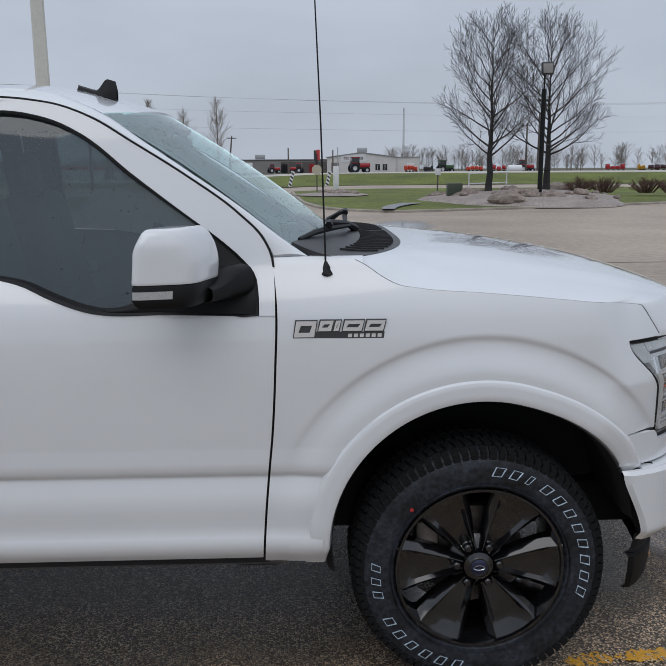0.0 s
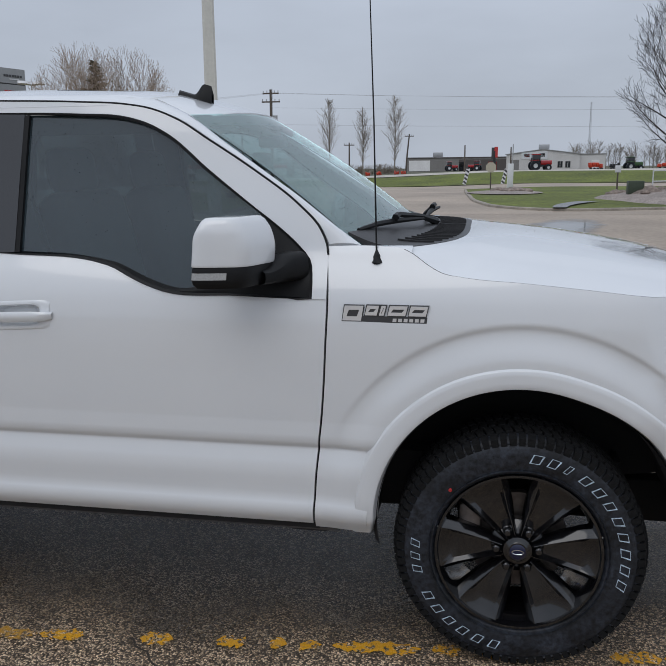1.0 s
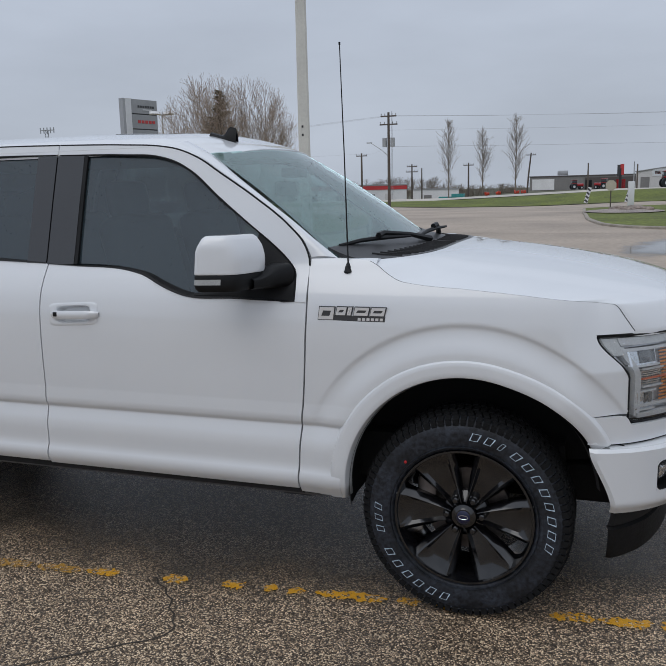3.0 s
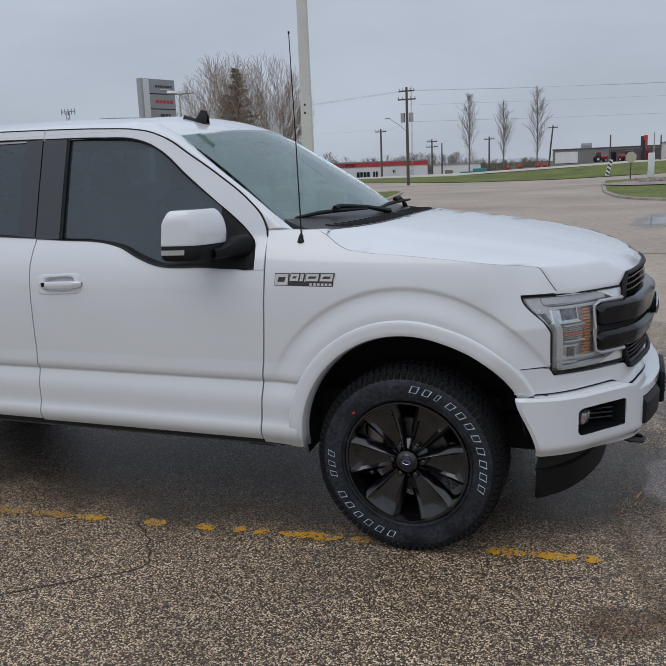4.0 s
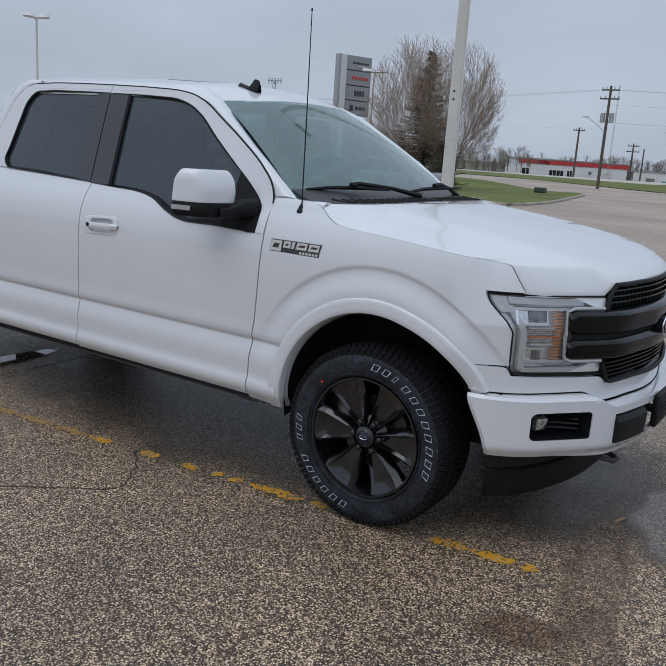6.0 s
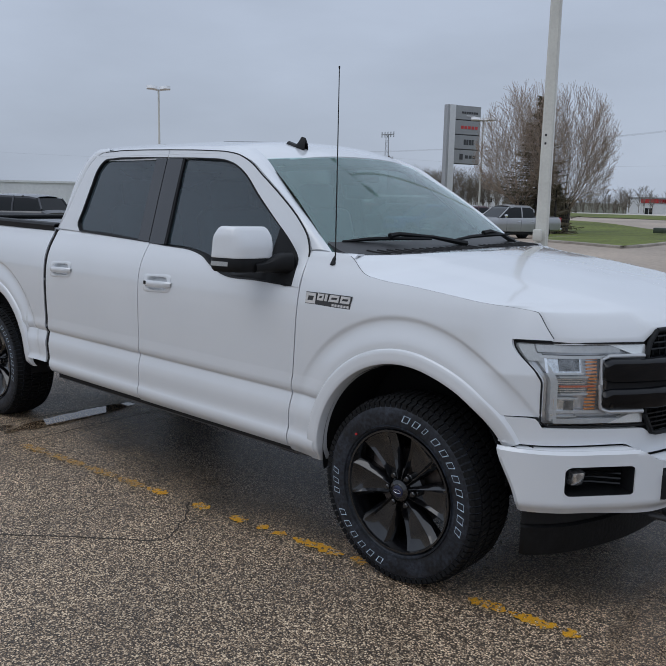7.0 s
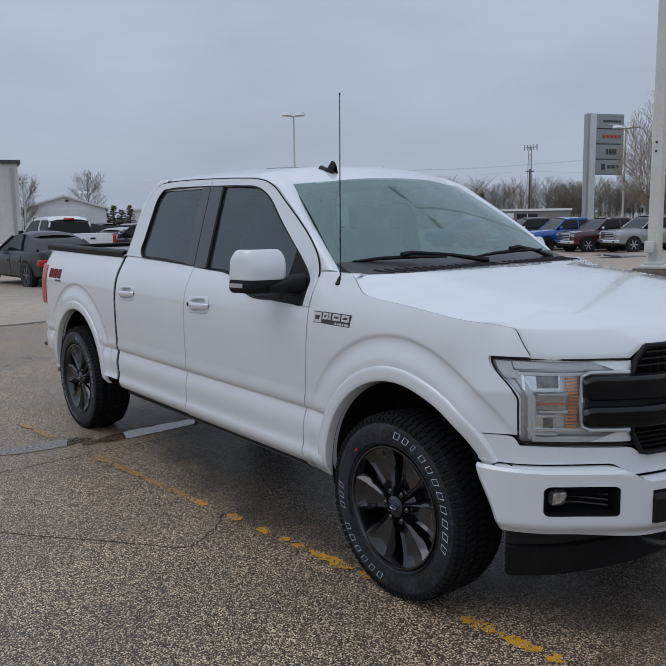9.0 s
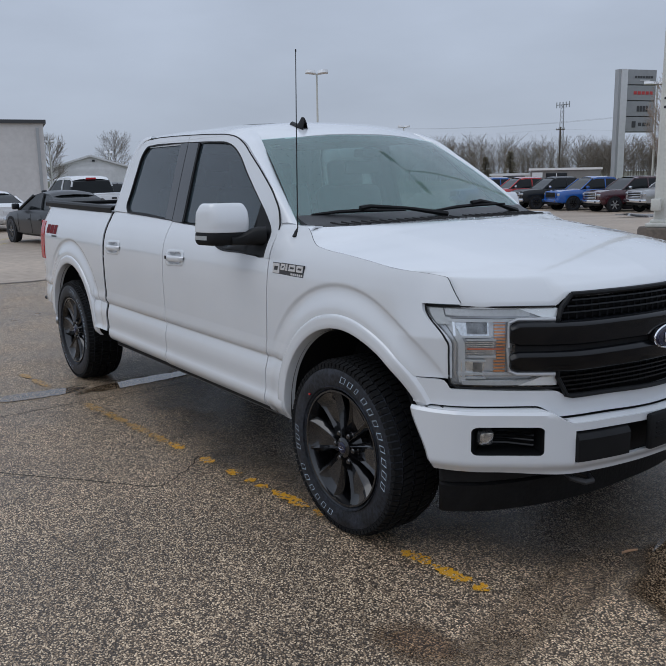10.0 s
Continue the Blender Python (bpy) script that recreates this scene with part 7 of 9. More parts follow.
def twin_lamp(at, height, arm, turn, label="slim grey lot lamp with two curved heads", heads=2):
    ob = empty("parking_lamp", label, "street lamp", "lot lamps")
    bm = bmesh.new()
    tube(bm, [(0, 0, 0), (0, 0, height)], [0.085, 0.055], 10)
    part("post", bm, M_POLE, ob)
    for s in ((-1, 1) if heads == 2 else (1,)):
        bm = bmesh.new()
        rows = []
        for u in np.linspace(0, 1, 7):
            x = s * (0.06 + arm * u)
            w = 0.34 * math.sin(math.pi * (0.18 + 0.7 * u))
            z = height + 0.05 + 0.06 * math.sin(math.pi * u * 0.6)
            rows.append([(x, -w, z - 0.06), (x, -w * 0.6, z + 0.11), (x, w * 0.6, z + 0.11), (x, w, z - 0.06), (x, w * 0.5, z - 0.12), (x, -w * 0.5, z - 0.12)])
        part("lamp_head", sheet(rows, wrap=True, bm=bm), M_SIGNWHITE, ob)
    ob.matrix_world = Matrix.Translation(at) @ Matrix.Rotation(turn, 4, "Z")


def dealer_sign():
    """Tall pylon with four grey panels, whose lettering is drawn as bars."""
    ob = empty("pylon_sign", "tall silver pylon sign with four grey panels", "sign")
    def b(name, c, s, m, parent=ob, bev=0.01):
        return part(name, box(bmesh.new(), c, s, bev), m, parent, smooth=False)
    b("mast", (-0.32, 0, 4.3), (0.5, 0.5, 8.6), M_SIGNWHITE)
    b("mast_edge", (-0.66, 0, 4.3), (0.18, 0.42, 8.58), M_STEEL)
    b("panel_back", (1.12, 0.05, 6.62), (2.36, 0.3, 3.95), M_SIGNDARK)
    for k, (m, bars) in enumerate(((M_SIGNDARK, ((1.5, 0.14),)), (M_SIGNRED, ((1.6, 0.2),)), (M_SIGNDARK, ((0.95, 0.36),)), (M_SIGNDARK, ((1.05, 0.22),)))):
        z = 8.12 - 0.99 * k
        p = b("panel", (1.12, -0.13, z), (2.28, 0.1, 0.92), M_SIGNGREY)
        n = 7 if k == 0 else (5 if k == 1 else 4 if k == 2 else 3)
        wd, h = bars[0]
        x0 = 1.25 - wd / 2 + (0.2 if k == 3 else 0)
        for j in range(n):
            b("lettering_bar", (x0 + wd * (j + 0.5) / n, -0.19, z), (wd / n * 0.72, 0.03, h), m, p, 0.003)
        if k == 3:
            b("emblem_bar", (0.62, -0.19, z), (0.3, 0.03, 0.4), m, p, 0.06)
        if k == 0:
            b("emblem_bar", (1.35, -0.19, z - 0.2), (0.8, 0.03, 0.06), M_SIGNWHITE, p, 0.003)
    ob.matrix_world = Matrix.Translation((-34.65, 51.0, -0.95)) @ Matrix.Rotation(math.atan2(2.19, 0.75), 4, "Z") @ Matrix.Diagonal((1.10, 1.15, 1.15, 1))


def utility_pole(at, height, label, lamp=False, arms=2, lean=(0, 0), r=0.16):
    ob = empty("utility_pole", label, "utility pole", "utility poles")
    top = (lean[0], lean[1], height)
    bm = bmesh.new()
    tube(bm, [(0, 0, -1.6), (lean[0] / 2, lean[1] / 2, height / 2), top], [r, r * 0.85, r * 0.68], 8)
    part("post", bm, M_WOODPOLE, ob)
    for k in range(arms):
        z = height - 0.35 - 0.75 * k
        w = 0.75 if k == 0 else 0.85
        bm = box(bmesh.new(), (top[0], top[1], z), (2 * w, 0.1, 0.12))
        arm = part("crossarm", bm, M_WOODPOLE, ob)
        for s in (-1, -0.5, 0.5, 1):
            part("insulator", tube(bmesh.new(), [(top[0] + s * w * 0.93, top[1], z + 0.05), (top[0] + s * w * 0.93, top[1], z + 0.25)], 0.04, 6), M_STEEL, arm)
    if lamp:
        for k, x in enumerate((-0.42, 0.36)):
            bm = bmesh.new()
            tube(bm, [(x, 0.1, height * 0.64), (x, 0.1, height * 0.735)], 0.22, 12)
            part("transformer", bm, M_STEEL, ob)
        bm = bmesh.new()
        tube(bm, [(0, 0, height * 0.54), (-0.7, 0, height * 0.61), (-1.7, 0, height * 0.685)], 0.035, 6)
        part("lamp_arm", bm, M_STEEL, ob)
        bm = box(bmesh.new(), (-1.9, 0, height * 0.69), (0.5, 0.16, 0.1), 0.03)
        part("lamp_head", bm, M_STEEL, ob)
    ob.matrix_world = Matrix.Translation(at)
    return ob


def wire(a, b, sag=0.6, r=0.005):
    a, b = Vector(a), Vector(b)
    pts = [a.lerp(b, u) - Vector((0, 0, sag * 4 * u * (1 - u))) for u in np.linspace(0, 1, 9)]
    ob = finish("wire", tube(bmesh.new(), pts, r, 4), M_WIRE)
    tagged(ob, "thin dark overhead power wire", "wire", "overhead wires")


def lattice_mast(at, height, w, label, head=True):
    segs = []
    n = int(height / (w * 1.6)) + 2
    c = [(-w, -w * 0.6), (w, -w * 0.6), (0, w)]
    for k in range(n):
        z0, z1 = height * k / n, height * (k + 1) / n
        s0, s1 = 1 - 0.55 * k / n, 1 - 0.55 * (k + 1) / n
        for j in range(3):
            a, b = c[j], c[(j + 1) % 3]
            segs.append((a[0] * s0, a[1] * s0, z0, a[0] * s1, a[1] * s1, z1, w * 0.09, w * 0.09))
            segs.append((a[0] * s0, a[1] * s0, z0, b[0] * s1, b[1] * s1, z1, w * 0.05, w * 0.05))
    if head:
        for j in range(5):
            x = w * (-2.2 + 1.1 * j)
            segs.append((x, 0, height - 0.8, x, 0, height + 0.7, w * 0.18, w * 0.18))
        segs.append((-w * 2.4, 0, height, w * 2.4, 0, height, w * 0.12, w * 0.12))
    ob = bars_mesh("lattice_mast", segs, M_STEEL, None, 4)
    ob.matrix_world = Matrix.Translation(at)
    tagged(ob, label, "mast")


def small_sign_post(name, at, h, plate, material, label, shape="disc", turn=0.0):
    ob = empty(name, label, "sign")
    bm = bmesh.new()
    tube(bm, [(0, 0, 0), (0, 0, h)], 0.04, 8)
    part("post", bm, M_WOODPOLE, ob)
    bm = bmesh.new()
    if shape == "oct":
        prism(bm, [(plate * math.cos(a), h - plate * 0.8 + plate * math.sin(a)) for a in (math.pi / 8 + k * math.pi / 4 for k in range(8))], -0.07, -0.04, "y")
    else:
        box(bm, (0, -0.05, h - plate * 0.6), (plate, 0.03, plate * 1.2), 0.005)
    part("plate", bm, material, ob)
    ob.matrix_world = Matrix.Translation(at) @ Matrix.Rotation(turn, 4, "Z")
    return ob


def build_poles():
    light_pole()
    dealer_sign()
    twin_lamp((-30.05, 47.9, -0.67), 7.95, 0.82, radians(36), "slim pale lot lamp beside the pylon sign")
    twin_lamp((-38.3, 25.5, -0.6), 8.2, 0.62, radians(55))
    twin_lamp((-65.4, 55.7, -0.4), 7.0, 0.6, radians(50))
    twin_lamp((-66.3, 17.7, -0.1), 4.75, 0.36, radians(70))
    twin_lamp((-84.0, 29.4, 0.2), 4.2, 0.42, radians(60))
    utility_pole((-19.4, 70.5, 0.0), 8.72, "dark wooden utility pole with transformers and lamp arm", True)
    utility_pole((-31.4, 101.2, 0.9), 5.6, "wooden utility pole by the highway", False, 1)
    utility_pole((-27.2, 112.6, 0.8), 4.4, "wooden utility pole by the highway", False, 2, r=0.14)
    utility_pole((-25.8, 112.9, 0.8), 3.8, "bare wooden pole by the highway", False, 0, r=0.12)
    utility_pole((-19.2, 114.3, 0.6), 4.6, "wooden utility pole by the highway", False, 1, r=0.14)
    utility_pole((-13.0, 135.2, 0.3), 6.8, "leaning wooden pole by the highway", False, 1, (0.7, 0))
    utility_pole((-2.3, 101.3, 0.9), 3.4, "dark bare pole by the highway", False, 0, r=0.11)
    utility_pole((3.4, 101.3, 0.9), 3.1, "dark bare pole by the highway", False, 0, r=0.11)
    utility_pole((33, 118, 0.7), 7.5, "wooden utility pole by the highway", False, 1)
    utility_pole((34.8, 118, 0.7), 9.0, "wooden utility pole by the highway", False, 0)
    utility_pole((-72.3, 90.6, 0.3), 7.4, "wooden utility pole behind parked trucks", False, 1)
    for dx in (-0.7, 0.0, 0.7):
        wire((-19.4 + dx, 70.5, 8.4), (60, 74 + dx * 2, 8.2), 0.9)
        wire((-19.4 + dx, 70.5, 8.4), (-95, 70 + dx * 2, 8.5), 1.6)
    wire((-31.2, 101.2, 6.4), (-19.6, 70.5, 5.6), 0.3)
    wire((-19.4, 70.5, 5.6), (90, 95, 6.6), 0.8, 0.008)
    wire((-19.4, 70.5, 7.1), (90, 92, 8.0), 0.8, 0.006)
    wire((-72.3, 90.6, 7.4), (-120, 40, 7.5), 1.0)
    wire((-72.3, 90.6, 7.4), (-31.2, 101.2, 6.4), 0.6)
    lattice_mast((-140.9, 176.8, 0.5), 18.6, 0.95, "grey lattice cell tower with antennas")
    lattice_mast((48.8, 393.6, 0.3), 30.0, 0.6, "thin distant lattice radio mast", False)
    lattice_mast((-30, 112, 0.8), 12.0, 0.12, "thin lattice antenna mast", False)
    small_sign_post("stop_sign", (0.46, 52.4, 0.1), 1.76, 0.36, M_SIGNBACK, "bare back of an octagonal stop sign", "oct", radians(0))
    ob = empty("white_post", "short thick white square post on gravel", "post")
    bm = box(bmesh.new(), (0, 0, 0.85), (0.38, 0.38, 1.7), 0.03)
    part("post", bm, M_SIGNWHITE, ob)
    part("antenna_rod", tube(bmesh.new(), [(0.12, 0, 1.65), (0.12, 0, 2.9)], 0.035, 6), M_STEEL, ob)
    ob.matrix_world = Matrix.Translation((1.66, 49.8, 0.1))
    # roadside sign on a dark pole, black and red
    ob = empty("roadside_sign", "narrow black and red sign on a dark pole", "sign")
    part("post", tube(bmesh.new(), [(0, 0, 0), (0, 0, 3.2)], 0.2, 8), M_DARKSTEEL, ob)
    part("panel", box(bmesh.new(), (-0.22, 0, 2.9), (0.4, 0.3, 1.6)), M_SIGNDARK, ob)
    part("panel", box(bmesh.new(), (0.22, 0, 3.05), (0.5, 0.3, 1.5)), M_SIGNRED, ob)
    ob.matrix_world = Matrix.Translation((1.6, 116.6, 0.6))
    # striped marker barrels
    for x, y in ((-1.75, 76.3), (1.9, 77.5)):
        ob = empty("road_marker", "leaning black and white striped road marker", "road marker", "striped road markers")
        bm = box(bmesh.new(), (0, 0, 0.6), (0.34, 0.06, 1.5))
        part("board", bm, M_SIGNWHITE, ob)
        for k in range(4):
            bm = box(bmesh.new(), (0, -0.035, 0.05 + 0.36 * k), (0.34, 0.012, 0.16), 0, Matrix.Rotation(radians(28), 4, "Y"))
            part("stripe", bm, M_SIGNDARK, ob)
        ob.matrix_world = Matrix.Translation((x, y, 0.1)) @ Matrix.Rotation(radians(14), 4, "Y")
    # flood light post in the gravel bed
    ob = empty("flood_light", "black post with square flood light head", "flood light")
    part("post", tube(bmesh.new(), [(0, 0, 0), (0, 0, 5.0), (0, 0, 5.01), (0, 0, 5.6)], [0.11, 0.11, 0.04, 0.04], 10), M_BLACK, ob)
    part("bracket", box(bmesh.new(), (0, 0, 4.5), (0.5, 0.12, 0.12), 0.02), M_DARKSTEEL, ob)
    part("lamp_head", box(bmesh.new(), (0.1, -0.03, 5.88), (0.54, 0.2, 0.54), 0.04, Matrix.Rotation(radians(-12), 4, "X")), M_DARKSTEEL, ob)
    part("lamp_lens", box(bmesh.new(), (0.1, -0.12, 5.875), (0.44, 0.06, 0.44), 0.02, Matrix.Rotation(radians(-12), 4, "X")), M_GREYWALL, ob)
    ob.matrix_world = Matrix.Translation((10.5, 34.1, 0.15))
    # utility cabinet, hand rail, small posts
    ob = finish("utility_cabinet", box(bmesh.new(), (0, 0, 0.4), (0.7, 0.6, 0.8), 0.04), M_GREENBOX)
    ob.matrix_world = Matrix.Translation((6.9, 36.2, 0.12))
    tagged(ob, "dark green utility cabinet in the grass", "cabinet")
    ob = finish("utility_cabinet", box(bmesh.new(), (0, 0, 0.14), (0.55, 0.5, 0.28), 0.04), M_GREENBOX)
    ob.matrix_world = Matrix.Translation((-13.4, 38.7, 0.1))
    tagged(ob, "low green utility cabinet on the lawn", "cabinet")
    ob = empty("hand_rail", "white two-bar pipe rail", "rail")
    for z in (0.5, 1.05):
        part("rail", tube(bmesh.new(), [(-1.1, 0, z - 0.06), (1.1, 0, z)], 0.035, 6), M_SIGNWHITE, ob)
    for x in (-1.1, 1.0):
        part("rail_post", tube(bmesh.new(), [(x, 0, 0), (x, 0, 1.05)], 0.035, 6), M_SIGNWHITE, ob)
    ob.matrix_world = Matrix.Translation((9.8, 41.5, 0.35))
    small_sign_post("marker_sign", (6.4, 38.2, 0.13), 1.5, 0.28, M_SIGNWHITE, "small white marker sign on a post", "sq")


M_SIGNBACK = mat("sign_back", (0.5, 0.45, 0.37), 0.5, grain=0.08, scale=10)
M_GREENBOX = mat("cabinet_green", (0.035, 0.05, 0.03), 0.5, grain=0.1, scale=10)


# ---- buildings ----
def building(name, label, at, turn, w, d, h, wall, gable=0.0, roof=None, parts=()):
    """A box building, front towards -y, with an optional gable over the front; parts are (name, x, z, width, height, material)."""
    ob = empty(name, label, "building")
    bm = bmesh.new()
    if gable:
        prism(bm, [(-w / 2, 0), (w / 2, 0), (w / 2, h), (0, h + gable), (-w / 2, h)], 0, d, "y")
    else:
        box(bm, (0, d / 2, h / 2), (w, d, h))
    part("wall", bm, wall, ob, smooth=False)
    bm = bmesh.new()
    if gable:
        for s in (-1, 1):
            prism(bm, [(s * (w / 2 + 0.3), h - 0.1), (s * (w / 2 + 0.3), h + 0.1), (0, h + gable + 0.22), (0, h + gable + 0.02)], -0.3, d + 0.3, "y")
    else:
        box(bm, (0, d / 2, h + 0.12), (w + 0.4, d + 0.4, 0.25))
    part("roof", bm, roof or M_ROOFGREY, ob, smooth=False)
    for nm, x, z, pw, ph, m in parts:
        bm = box(bmesh.new(), (x, -0.06, z), (pw, 0.14, ph))
        p = part(nm, bm, m, ob, smooth=False)
        if nm == "window":
            part("frame", box(bmesh.new(), (x, -0.1, z), (0.08, 0.16, ph)), M_WHITEWALL, p, smooth=False)
    ob.matrix_world = Matrix.Translation(at) @ Matrix.Rotation(turn, 4, "Z")
    return ob


def build_buildings():
    building("machinery_store", "long beige metal building with sign panel", (17.5, 245, 0.3), radians(-4), 21, 30, 4.8, M_BEIGE, 1.3, None, (
        ("sign_panel", -2.4, 4.5, 7.5, 2.2, M_SIGNWHITE), ("lettering_bar", -4.6, 4.4, 1.6, 0.9, M_SIGNRED), ("lettering_bar", -2.6, 4.4, 1.6, 0.9, M_SIGNRED), ("lettering_bar", -0.4, 4.5, 1.9, 1.1, M_SIGNDARK),
        ("window", 5.0, 1.8, 1.4, 1.8, M_PANE), ("window", 7.2, 1.8, 1.4, 1.8, M_PANE), ("door", -8.0, 1.6, 2.4, 3.2, M_GREYWALL)))
    building("machinery_annex", "low pale metal annex beside the store", (31.5, 245, 0.3), radians(-4), 7.5, 30, 4.6, M_BEIGE, 0, None, (("door", 1.0, 1.5, 2.2, 3.0, M_WHITEWALL),))
    building("machine_shed", "long grey shed with a roller shutter and dark front", (-8.0, 247, 0.3), radians(-4), 30, 26, 4.0, M_GREYWALL, 0, M_DARKWALL, (
        ("shutter", -11, 1.7, 6.5, 3.2, M_WHITEWALL), ("front_panel", 8.0, 1.8, 14, 3.4, M_DARKWALL), ("door", 2.0, 1.4, 2.0, 2.8, M_PANE), ("door", 11.0, 1.4, 2.6, 2.8, M_CARRED)))
    for x, y, z in ((18.1, 250, 6.5), (-13.7, 254, 4.6)):
        ob = finish("roof_unit", box(bmesh.new(), (0, 0, 0.8), (3.0, 2.2, 1.4), 0.1), M_STEEL)
        ob.matrix_world = Matrix.Translation((x, y, z))
        tagged(ob, "grey roof ventilation unit", "roof unit", "roof units")
    building("tyre_shop", "white shop with a red roof band and dark windows", (-57.1, 182, -2.75), radians(35), 25.2, 13, 5.4, M_WHITEWALL, 0, M_ROOFGREY, (
        ("fascia_band", 0, 4.85, 25.4, 0.9, M_SIGNRED), ("sign_panel", -7.3, 4.9, 3.4, 1.0, M_SIGNWHITE), ("lettering_bar", -7.7, 4.9, 0.9, 0.5, M_SIGNRED), ("lettering_bar", -6.7, 4.9, 0.7, 0.5, M_SIGNRED), ("base_band", 5.5, 0.9, 14, 1.3, M_GREYWALL),
        ("window", -4.6, 2.3, 1.5, 1.8, M_PANE), ("window", -2.9, 2.3, 1.5, 1.8, M_PANE), ("window", -0.7, 2.4, 1.1, 1.7, M_PANE), ("window", -10.9, 2.5, 1.6, 1.6, M_PANE), ("window", 4.0, 3.1, 0.6, 0.6, M_PANE), ("door", 8, 2.1, 2.0, 2.6, M_BEIGE)))
    building("warehouse", "low white warehouse behind the shop", (-42.5, 203, -2.7), radians(12), 12, 12, 4.1, M_WHITEWALL, 0, None, (("door", -2, 1.4, 2.0, 2.6, M_GREYWALL),))
    for x, y, m, w in ((-37.4, 177.6, M_MAROON, 1.9), (-35.0, 178.0, M_TEAL, 2.7), (-32.2, 178.5, M_TEAL, 2.7)):
        ob = finish("container", box(bmesh.new(), (0, 0, 0.95), (w, 2.4, 1.9), 0.05), m)
        ob.matrix_world = Matrix.Translation((x, y, ground_z(x, y) - 0.02))
        tagged(ob, "steel storage container beside the warehouse", "container", "steel containers")
    building("storage_barn", "beige metal barn with a wide roller door", (-82.4, 26.7, 0.0), radians(70.7), 8.5, 14, 2.7, M_WHITEWALL, 1.25, M_WHITEWALL, (("door", 0.4, 1.35, 4.0, 2.7, M_WHITEWALL), ("lamp", 0.3, 3.55, 0.3, 0.2, M_DARKSTEEL)))
    building("service_building", "tall beige building wall with a gutter pipe", (-57.2, 8.4, -0.5), radians(76), 12.0, 14, 6.0, M_BEIGE, 0, M_SIGNDARK, (("downpipe", 5.6, 2.9, 0.2, 5.6, M_STEEL),))
    building("long_warehouse", "long low beige warehouse behind a fence", (-92, 54.5, -0.3), radians(65), 30, 12, 2.9, M_PALEWALL, 0, M_PALEWALL)
    building("small_shop", "low grey shop with a white roof band", (-59.5, 75.8, 0.2), radians(40), 8.0, 6, 1.55, M_GREYWALL, 0, M_WHITEWALL, (("window", -1.0, 0.8, 2.4, 0.8, M_PANE), ("sign_panel", -3.2, 1.0, 1.2, 0.6, M_SIGNWHITE)))
    building("small_shop", "low white shop with a long sign band", (-64.5, 72.2, 0.0), radians(40), 5.0, 5, 1.2, M_WHITEWALL, 0, M_SIGNWHITE, (("lettering_bar", 0.2, 1.0, 2.6, 0.25, M_SIGNDARK),))
    building("grey_house", "small white house beyond the trees", (-92, 150, -0.2), radians(30), 7, 7, 3.6, M_WHITEWALL, 2.0, M_ROOFGREY, (("window", -1.4, 1.8, 1.0, 1.0, M_PANE), ("window", 1.0, 1.8, 1.0, 1.0, M_PANE)))


# ---- farm machines across the highway ----
def tractor(at, turn, body, label, size=1.0):
    ob = empty("tractor", label, "tractor", "farm machines")
    for x, y, r in ((-0.9, -0.8, 0.85), (-0.9, 0.8, 0.85), (1.25, -0.75, 0.55), (1.25, 0.75, 0.55)):
        bm = lathe(bmesh.new(), [(r * 0.45, -0.22), (r * 0.95, -0.24), (r, -0.16), (r, 0.16), (r * 0.95, 0.24), (r * 0.45, 0.22)], 18)
        bmesh.ops.transform(bm, matrix=Matrix.Translation((x, y, r)), verts=bm.verts)
        w = part("wheel", bm, M_RUBBER, ob)
        bm = lathe(bmesh.new(), [(0.0, -0.12), (r * 0.46, -0.14), (r * 0.46, 0.14), (0, 0.12)], 14)
        bmesh.ops.transform(bm, matrix=Matrix.Translation((x, y, r)), verts=bm.verts)
        part("rim", bm, M_SIGNWHITE, w)
    part("bonnet", box(bmesh.new(), (1.0, 0, 1.35), (1.9, 0.8, 0.75), 0.12), body, ob)
    part("chassis", box(bmesh.new(), (0.2, 0, 0.85), (3.0, 0.6, 0.4), 0.05), M_DARKSTEEL, ob)
    part("cab", box(bmesh.new(), (-0.7, 0, 1.95), (1.35, 1.3, 1.35), 0.08), M_PANE, ob)
    part("cab_roof", box(bmesh.new(), (-0.7, 0, 2.68), (1.5, 1.45, 0.16), 0.06), body, ob)
    for y in (-0.8, 0.8):
        part("mudguard", box(bmesh.new(), (-0.9, y, 1.72), (1.2, 0.45, 0.12), 0.05), body, ob)
    ob.matrix_world = Matrix.Translation(at) @ Matrix.Rotation(turn, 4, "Z") @ Matrix.Diagonal((size, size, size, 1))


def implement(at, turn, body, label, seed, long=4.0, size=1.0):
    rng = np.random.default_rng(seed)
    ob = empty("farm_implement", label, "farm machine", "farm machines")
    bm = box(bmesh.new(), (0, 0, 1.0), (long, 0.3, 0.25), 0.05)
    part("frame", bm, body, ob)
    for k in range(4):
        x = -long / 2 + long * (k + 0.5) / 4
        part("hopper", box(bmesh.new(), (x, 0.1, 1.1 + rng.uniform(0.0, 0.5)), (long / 5, 0.9, rng.uniform(0.7, 1.3)), 0.15, Matrix.Rotation(rng.uniform(-0.3, 0.3), 4, "Y")), body, ob)
        bm = lathe(bmesh.new(), [(0.0, -0.1), (0.36, -0.12), (0.4, 0), (0.36, 0.12), (0, 0.1)], 12)
        bmesh.ops.transform(bm, matrix=Matrix.Translation((x, -0.5, 0.4)), verts=bm.verts)
        part("wheel", bm, M_RUBBER, ob)
    ob.matrix_world = Matrix.Translation(at) @ Matrix.Rotation(turn, 4, "Z") @ Matrix.Diagonal((size, size, size, 1))


